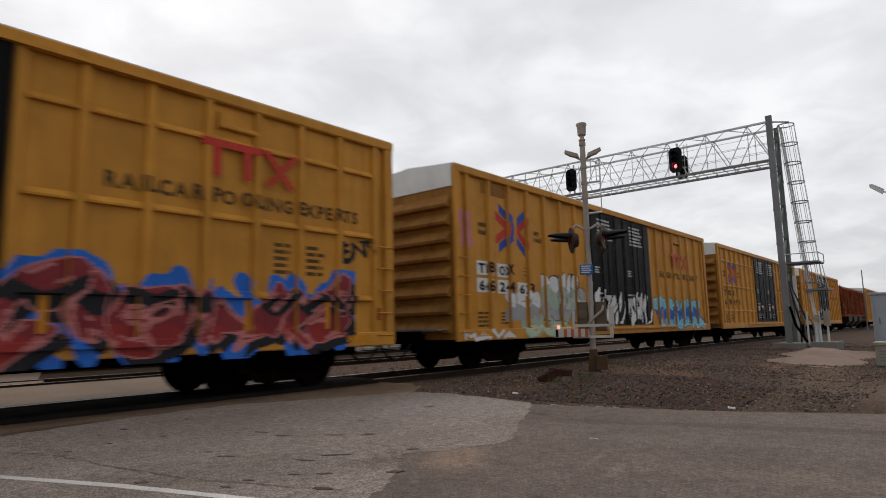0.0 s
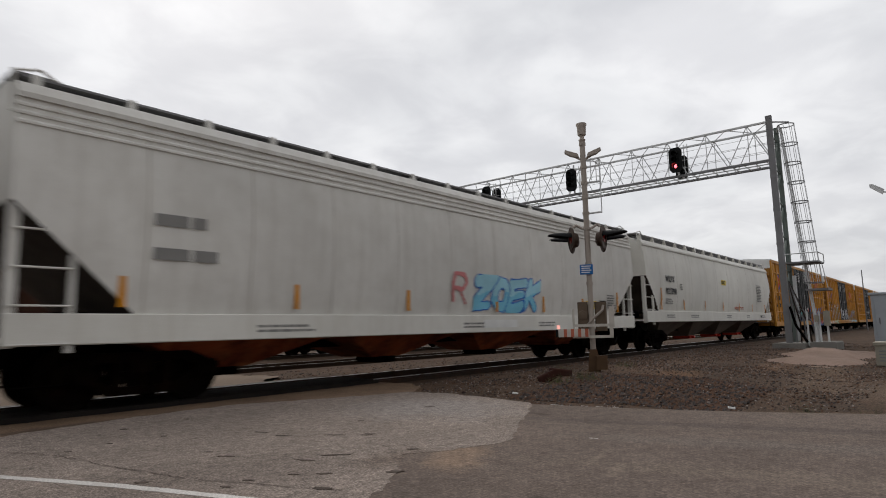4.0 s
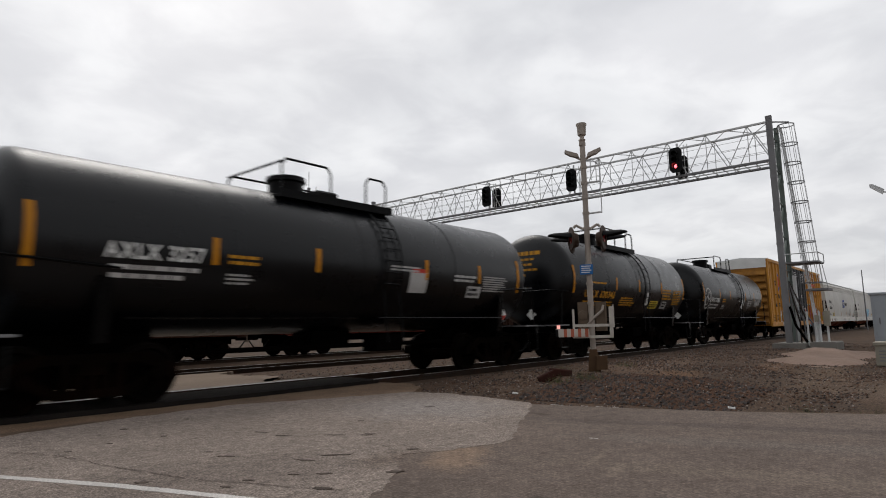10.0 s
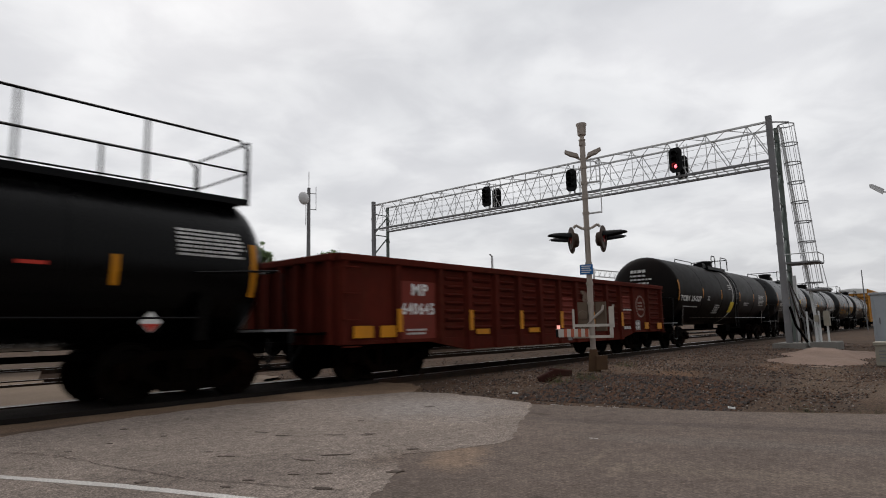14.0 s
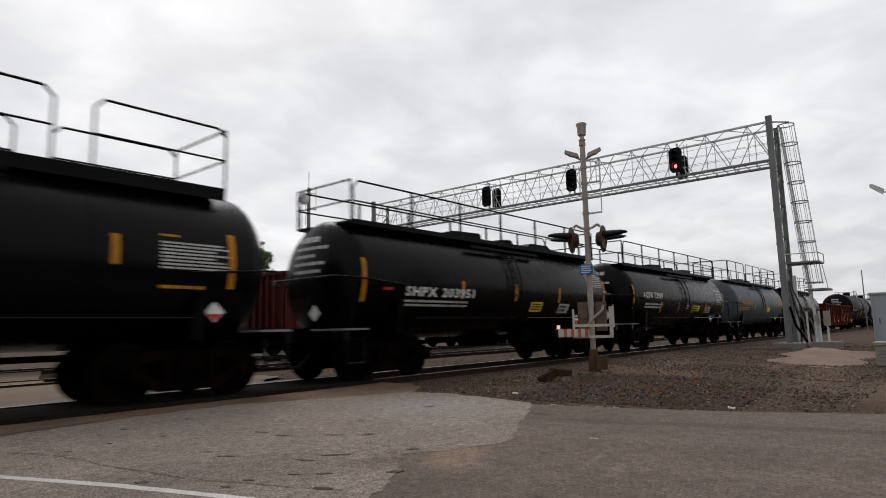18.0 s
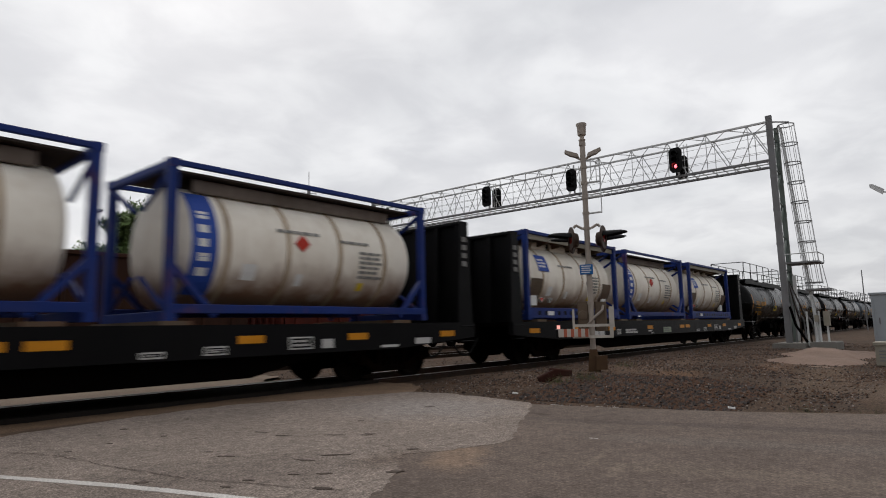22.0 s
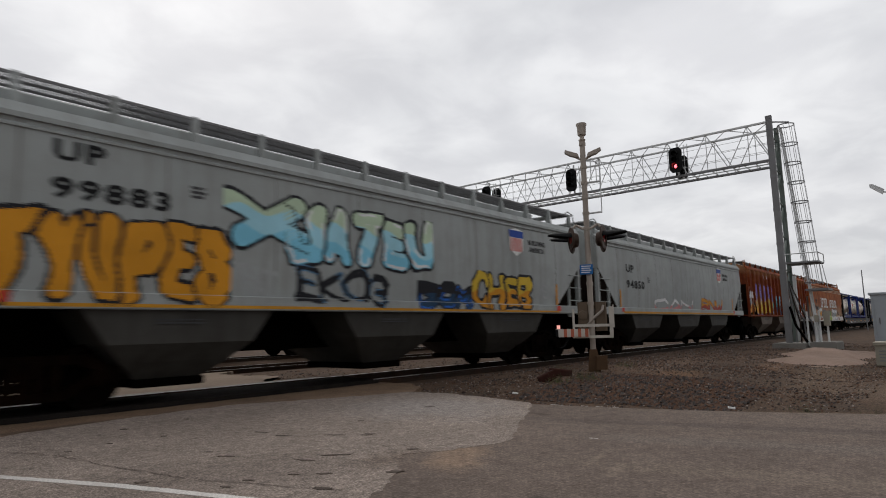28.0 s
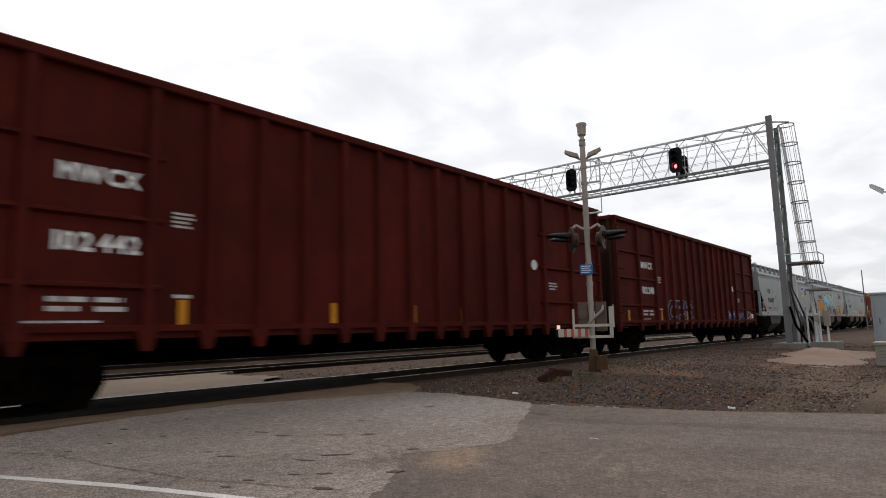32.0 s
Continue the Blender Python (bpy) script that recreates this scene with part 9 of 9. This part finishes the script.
def up_marks(car, depth, number, zu, zn, size, zs=None):
    zs = zu if zs is None else zs
    skin = lambda x, z: depth(0, z) - 0.004
    lettering_over("UP", -6.45, zu, size, M["letter"], car, 0.68, skin, "reporting_mark")
    lettering_over(number, -6.45, zn, size, M["letter"], car, 1.62, skin, "car_number")
    bars(-4.5, zn + 0.25, depth(0, zn + 0.3) - 0.005, 0.28, 0.22, 3, M["letter_grey"], car, 3)
    shield(car, 4.4, zs + 0.05, 0.70, depth(0, 3.2) - 0.006)
    lettering("BUILDING", 5.35, zs + 0.42, depth(0, 3.4) - 0.006, 0.13, M["letter_grey"], car, 0.92)
    lettering("AMERICA", 5.40, zs + 0.22, depth(0, 3.2) - 0.006, 0.13, M["letter_grey"], car, 0.80)
    reflectors(car, (-7.0, 6.85), 1.68, 2.6, lambda x, z: depth(x, 2.1))
    for x in (-7.05, 6.75):
        panel("sill_lamp_plate", x, x + 0.22, 1.50, 1.64, -1.557, M["red"], car)


def deco_v(car, depth):
    up_marks(car, depth, "94850", 2.95, 2.38, 0.27)
    graffiti(car, 1.8, 5.1, 1.50, 2.20, "BNW", (S["orange"], S["red"]), depth, 91, weight=0.11, edge=0.02, outline=S["maroon"], wild=0.04)
    graffiti(car, -3.9, 0.7, 1.48, 2.15, "CAN", (S["white"], S["pink"]), depth, 92, weight=0.09, wild=0.06)
    panel("sill_stripe", -6.9, 6.9, 1.45, 1.52, -1.557, M["gold"], car)


def deco_w(car, depth):
    up_marks(car, depth, "99883", 3.44, 2.92, 0.27, 2.92)
    over = lambda x, z: depth(x, z) if z > 1.66 else -1.558
    graffiti(car, -7.2, -3.75, 1.46, 2.82, "TYUPES", (S["orange"], S["orange"]), over, 101, outline=S["black"], weight=0.105, edge=0.05, cloud=S["black"], halo=0.04, wild=0.06)
    graffiti(car, -3.95, -2.2, 2.40, 3.56, "X", (S["sage"], S["sky"], S["cyan"]), depth, 102, outline=S["black"], weight=0.17, edge=0.06, slant=-0.25, wild=0.03)
    graffiti(car, -2.75, 1.30, 2.22, 3.50, "UATEU", (S["sage"], S["sky"], S["cyan"]), depth, 107, outline=S["black"], weight=0.14, edge=0.06, shine=S["white"], slant=0.05, wild=0.06)
    graffiti(car, -2.6, -0.05, 1.48, 2.32, "EKOG", (S["black"], S["black"]), over, 103, weight=0.085, shine=S["haze"], wild=0.08)
    graffiti(car, 0.75, 2.75, 1.48, 2.16, "DOM", (S["black"], S["navy"]), over, 104, outline=S["black"], weight=0.17, edge=0.03, shine=S["blue"], wild=0.06)
    graffiti(car, 2.7, 5.55, 1.47, 2.50, "CHEB", (S["yellow"], S["orange"]), over, 105, outline=S["black"], weight=0.10, edge=0.06, wild=0.07)
    graffiti(car, 5.6, 6.8, 1.75, 2.4, "VEX", (S["grey"],), depth, 106, weight=0.05, wild=0.1)
    graffiti(car, -3.7, -2.7, 1.55, 2.25, "GAT", (S["grey"],), depth, 108, weight=0.06, wild=0.1)
    panel("sill_stripe", -6.9, 6.9, 1.45, 1.50, -1.557, M["gold"], car)


def deco_x(car, depth):
    up_marks(car, depth, "93697", 2.82, 2.26, 0.27)
    reflectors(car, (-4.0, -1.5, 1.2, 3.6, 5.4), 1.70, 2.15, lambda x, z: depth(x, 1.9))
    bars(-6.4, 1.80, depth(0, 1.9) - 0.005, 1.0, 0.18, 2, M["letter_grey"], car, 3)
    bars(-5.0, 1.80, depth(0, 1.9) - 0.005, 0.6, 0.16, 2, M["letter_grey"], car, 4)
    bars(-0.8, 1.75, depth(0, 1.9) - 0.005, 0.6, 0.3, 3, M["letter_grey"], car, 5)
    panel("paint_patch", 2.4, 4.3, 1.50, 1.64, -1.557, M["sky_blue"], car, "light blue paint patch on the sill")
    panel("routing_square", 5.2, 5.5, 1.88, 2.06, depth(0, 2.0) - 0.004, M["slope"], car)


def chip_marks(car, depth, number):
    lettering("MWCX", -6.92, 3.20, -1.446, 0.24, M["white"], car, 1.12, "reporting_mark")
    lettering(number[:3], -6.98, 2.23, -1.446, 0.25, M["white"], car, 0.56, "car_number")
    lettering(number[3:], -6.34, 2.23, -1.446, 0.25, M["white"], car, 0.56, "car_number")
    for x in (-6.95, -6.35):
        bars(x, 1.36, -1.446, 0.5, 0.26, 2, M["white_faded"], car, int(x * 9))
    bars(-7.3, 1.22, -1.446, 1.3, 0.06, 1, M["white_faded"], car, 4)
    bars(-5.30, 2.68, -1.446, 0.35, 0.27, 4, M["white_faded"], car, 5)
    bars(-5.25, 1.58, -1.446, 0.3, 0.1, 1, M["white_faded"], car, 6)
    reflectors(car, (-8.3, -5.1, -2.12, 0.12, 1.85, 4.84, 8.46), 1.1, 1.58, -1.447, 0.14)
    panel("white_patch", 8.68, 9.06, 1.26, 1.5, -1.447, M["white"], car)
    part("white_disc", Geo().prism([(5.2 + 0.15 * math.cos(a), 2.80 + 0.15 * math.sin(a)) for a in [k * math.pi / 6 for k in range(12)]], 1, -1.452, -1.446), M["white"], car)
    bars(6.0, 2.1, -1.446, 0.5, 0.25, 3, M["white_faded"], car, 7)
    for x in (-1.4, 0.9, 3.0):
        bars(x, 1.14, -1.446, 0.5, 0.05, 1, M["white_faded"], car, 8)


def deco_y(car, depth):
    chip_marks(car, depth, "102348")
    graffiti(car, -4.35, -1.32, 1.05, 2.05, "OPK", (S["cyan"],), depth, 111, weight=0.13, edge=0.028, hollow=True, outline=S["haze"], wild=0.03)
    graffiti(car, 2.75, 3.5, 1.25, 1.60, "XEK", (M["dust_tag"],), depth, 112, weight=0.10, wild=0.14)
    graffiti(car, 3.85, 5.4, 1.12, 1.68, "DKEA", (S["cyan"], S["blue"]), depth, 113, weight=0.06, wild=0.14, slant=0.2)
    graffiti(car, 4.1, 5.3, 1.18, 1.65, "XS", (S["haze"],), depth, 115, weight=0.06, wild=0.15, slant=0.2)
    graffiti(car, 5.9, 8.45, 1.15, 1.66, "EXLRS", (S["haze"],), depth, 114, weight=0.06, wild=0.14, slant=0.2)


def deco_z(car, depth):
    chip_marks(car, depth, "102442")


# ---- the train: couplings in metres along it, from the first vehicle shown to the last ----
def span(centre, half, gap):
    """Places of the front and rear couplings of a car body along the train."""
    return centre + half + gap, centre - half - gap


def train():
    boxcar(*span(125.6, 9.45, 1.04), "yellow boxcar with black doors far along the train", True)
    boxcar(*span(104.6, 9.45, 1.04), "yellow boxcar with black doors far along the train", False)
    hopper(*span(84.0, 9.3, 0.6), "rust-brown covered hopper far along the train", 9.3, 1.42, 1.62, 4.3, 2.9, 1.35, M["rusty_dark"], M["rusty_dark"], M["grey_low"], (-4.4, 0, 4.4), flush=True, ribs=0.95, bulge=0.0)
    boxcar(*span(62.7, 9.45, 1.04), "yellow boxcar with black doors", False)
    boxcar(*span(41.7, 9.45, 1.04), "yellow boxcar with grid of panel stiffeners", True, "639470")
    boxcar(*span(20.70, 9.45, 1.04), "yellow boxcar with black doors and sprayed white and blue lettering", False, "662463", deco=deco_a1)
    boxcar(*span(-0.33, 9.45, 1.04), "yellow boxcar with panel grid, black doors and maroon graffiti", True, "639213", deco=deco_a, brand=(0.0, 0.0))
    hopper(*span(-20.97, 9.92, 0.6), "pale grey covered hopper with red outlet gates", 9.92, 1.13, 1.57, 4.15, 2.9, 1.35, M["pale"], M["pale"], M["bay_tan"], (-6.3, -2.2, 1.9, 6.0), outlet=M["red"], bulge=0.12, deco=deco_b, deck="galv")
    hopper(*span(-41.72, 9.6, 0.6), "light grey covered hopper with small blue graffiti", 9.6, 0.94, 1.36, 4.25, 2.8, 1.6, M["pale_dirty"], M["pale"], M["rusty_dark"], (-6.0, -2.0, 2.0, 6.0), deco=deco_c, lines=3, bulge=0.13)
    hopper(*span(-62.1, 9.6, 0.6), "light grey covered hopper with blue square logo", 9.6, 0.94, 1.36, 4.25, 2.8, 1.6, M["pale_dirty"], M["pale"], M["rusty_dark"], (-6.0, -2.0, 2.0, 6.0), deco=deco_d, lines=3, bulge=0.13)
    boxcar(*span(-82.85, 9.45, 0.9), "yellow boxcar with black doors and red, white and blue graffiti", False, "667433", deco=deco_e, groups=[("TB", -7.56, 2.57), ("OX", -6.70, 2.57), ("6", -8.14, 1.99), ("67", -7.54, 1.99), ("43", -6.69, 1.99), ("3", -5.80, 1.99)], logo_shift=0.92)
    tank_car(*span(-99.69, 5.97, 0.95), "black tank car with white emblem and sprayed tags", 1.52, 2.52, 5.97, M["tank_sheen"], refl=(-5.58, -3.09, -1.30, 1.68, 3.50, 5.3), deco=deco_f)
    tank_car(*span(-113.03, 5.47, 0.95), "black tank car with yellow lettering", 1.53, 2.53, 5.47, M["tank_sheen"], refl=(-4.9, -1.82, 0.17, 2.36, 4.9), deco=deco_g, marks=M["gold"])
    tank_car(*span(-126.61, 6.50, 0.72), "black tank car with white lettering and dusty top", 1.42, 2.44, 6.50, M["tank_sheen"], refl=(-5.92, -3.28, -1.19, 1.89, 3.89, 5.65), deco=deco_h)
    tank_car(*span(-140.22, 5.51, 0.95), "black tank car with yellow panel and white lettering", 1.52, 2.52, 5.51, M["tank_sheen"], refl=(-4.82, -3.25, -1.22, 1.46, 3.44, 4.87), deco=deco_i)
    tank_car(*span(-155.83, 8.3, 0.95), "long black tank car with one white painted band", 1.52, 2.50, 8.3, M["tank_brown"], refl=(-7.78, -4.6, -1.7, 1.6, 4.57, 7.6), ring=0.3, deco=deco_j, seams=4, flip=-1)
    open_car("gondola", "low oxide-red gondola with yellow reflectors and faded tags", "gondola", *span(-174.07, 8.34, 0.75), 8.34, 0.79, 2.54, [-8.2, -6.72, -5.32, -4.24, -3.10, -2.02, -0.92, 0.16, 1.20, 2.28, 3.34, 4.42, 5.5, 6.91, 8.23], M["oxide_old"], belly=0.24, deco=deco_k, dents=True, repaint={0.16: (M["oxide_light"], 0.57, 1.92), 4.42: (M["oxide_light"], 1.28, 2.08)})
    tank_car(*span(-189.85, 6.25, 0.85), "black tank car with railed top walkway and white numbers", 1.32, 2.18, 6.25, M["tank"], top=((-5.75, -2.55), (-2.2, -0.1), (0.4, 5.75)), refl=(-5.6, -4.0, -1.4, 1.2, 3.42, 5.69), deco=deco_l)
    tank_car(*span(-203.95, 6.1, 0.9), "dull grey-blue tank car with railed top walkway", 1.32, 2.18, 6.1, M["tank_grey"], top=((-5.55, -2.2), (-1.8, 1.6), (2.0, 5.55)), refl=(-5.0, -1.8, 1.2, 4.9), deco=deco_m, marks=M["gold"])
    tank_car(*span(-217.87, 6.1, 0.82), "black jacketed tank car with humped top covers and railings", 1.32, 2.16, 6.1, M["tank"], top=((-5.55, 5.55),), refl=(-5.7, -2.9, -0.85, 0.9, 2.75, 5.6), z_ref=1.50, deco=deco_n, jacket=True, seams=1)
    tank_car(*span(-231.63, 6.02, 0.78), "black jacketed tank car with humped top covers and railings", 1.32, 2.16, 6.02, M["tank"], top=((-5.5, 5.5),), refl=(-5.55, -2.27, 0.1, 2.47, 5.52), deco=deco_o, jacket=True, seams=1)
    tank_car(*span(-244.9, 5.7, 0.78), "black tank car with yellow lettering and railed top walkway", 1.36, 2.20, 5.7, M["tank"], top=((-4.78, 2.07), (2.62, 4.78)), refl=(-4.69, -1.6, 0.85, 2.84, 4.7), deco=deco_p, marks=M["gold"])
    tank_car(*span(-257.72, 5.56, 0.78), "black tank car with yellow lettering and railed top walkway", 1.36, 2.20, 5.56, M["tank"], top=((-4.64, 1.75), (2.5, 4.64)), refl=(-4.9, -1.87, 0.70, 2.75, 4.5), deco=deco_q, marks=M["gold"])
    for front, rear in (span(-276.9, 11.35, 0.75), span(-301.3, 11.3, 0.75)):
        bulkhead_flat(front, rear, "black bulkhead flat car loaded with three tank containers")
        mid = (front + rear) / 2
        tank_container(mid, -7.08, "white tank container in a blue frame with a square mark", M["blue"], "square", 3, False)
        tank_container(mid, -0.15, "white tank container in a blue braced frame with a blue band", M["blue"], "band", 5, True)
        tank_container(mid, 6.9, "white tank container in a blue frame" if front > -270 else "white tank container in a blue braced frame with a blue band", M["blue"], "square" if front > -270 else "band", 9, front < -270)
    hopper(*span(-322.43, 8.38, 0.65), "rust-streaked covered hopper with large white lettering", 8.38, 0.99, 1.38, 4.0, 3.0, 1.5, M["rusty"], M["pale_dirty"], M["slope"], (-4.6, 0, 4.6), deco=deco_t, lines=3, bulge=0.09, walk_z=4.58, slope=M["grey"])
    hopper(*span(-340.8, 8.6, 0.7), "rust-brown ribbed covered hopper with purple and white graffiti", 8.6, 1.36, 1.46, 4.11, 3.2, 2.2, M["rust_ribbed"], M["rust_ribbed"], M["bay_tan"], (-4.55, 0.15, 4.75), flush=True, ribs=0.95, bulge=0.0, deco=deco_u, walk_z=4.57, deck="galv")
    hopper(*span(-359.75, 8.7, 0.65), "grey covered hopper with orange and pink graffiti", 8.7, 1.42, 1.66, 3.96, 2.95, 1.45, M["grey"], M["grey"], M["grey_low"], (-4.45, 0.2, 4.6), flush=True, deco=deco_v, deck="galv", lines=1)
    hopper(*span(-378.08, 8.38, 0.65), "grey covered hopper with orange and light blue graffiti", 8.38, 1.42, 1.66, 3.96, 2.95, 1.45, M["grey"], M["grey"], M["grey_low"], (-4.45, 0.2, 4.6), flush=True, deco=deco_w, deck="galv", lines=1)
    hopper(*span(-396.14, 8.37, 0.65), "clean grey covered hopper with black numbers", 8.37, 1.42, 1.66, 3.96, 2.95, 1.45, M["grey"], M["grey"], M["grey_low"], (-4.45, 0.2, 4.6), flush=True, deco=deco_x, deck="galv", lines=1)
    ribs = [-9.2, -7.3, -5.65] + [-4.70 + 0.94 * k for k in range(11)] + [5.65, 7.3, 9.2]
    open_car("wood_chip_car", "tall oxide-red open-top car with blue outlined graffiti", "open-top car", *span(-415.3, 9.28, 0.6), 9.28, 1.0, 4.93, ribs, M["oxide"], belts_at=(1.75, 2.75, 3.72), deco=deco_y, notches=True)
    open_car("wood_chip_car", "tall clean oxide-red open-top car with white numbers", "open-top car", *span(-435.15, 9.28, 0.6), 9.28, 1.0, 4.93, ribs, M["oxide"], belts_at=(1.75, 2.75, 3.72), deco=deco_z, notches=True)
    open_car("wood_chip_car", "tall oxide-red open-top car at the tail", "open-top car", *span(-454.95, 9.28, 0.6), 9.28, 1.0, 4.93, ribs, M["oxide"], belts_at=(1.75, 2.75, 3.72), notches=True)


train()


# ---- movement: the train gathers speed slightly as it passes ----
def travel(t):
    return 13.325 * t + 0.01803 * t * t


def motions():
    ticks = [2.0 * k for k in range(17)]
    for ob, place, offset in TRAIN:
        z = ob.location.z
        walk(ob, [(t, pose(place + offset + travel(t), TRACK, z)) for t in ticks])
    # wheels roll while their car is in view
    for w, place, a in WHEELS:
        rows, turned = [], 0.0
        inside = [k / 30 for k in range(961) if -9 < place + travel(k / 30) < 42]
        base = w.location.copy()
        if not inside:
            continue
        times = sorted({0.0, 32.0, *inside})
        start = travel(inside[0])
        for t in times:
            tt = min(max(t, inside[0]), inside[-1])
            rows.append((t, Matrix.Translation(base) @ Matrix.Rotation((travel(tt) - start) / 0.455, 4, "Y")))
        walk(w, rows)


motions()
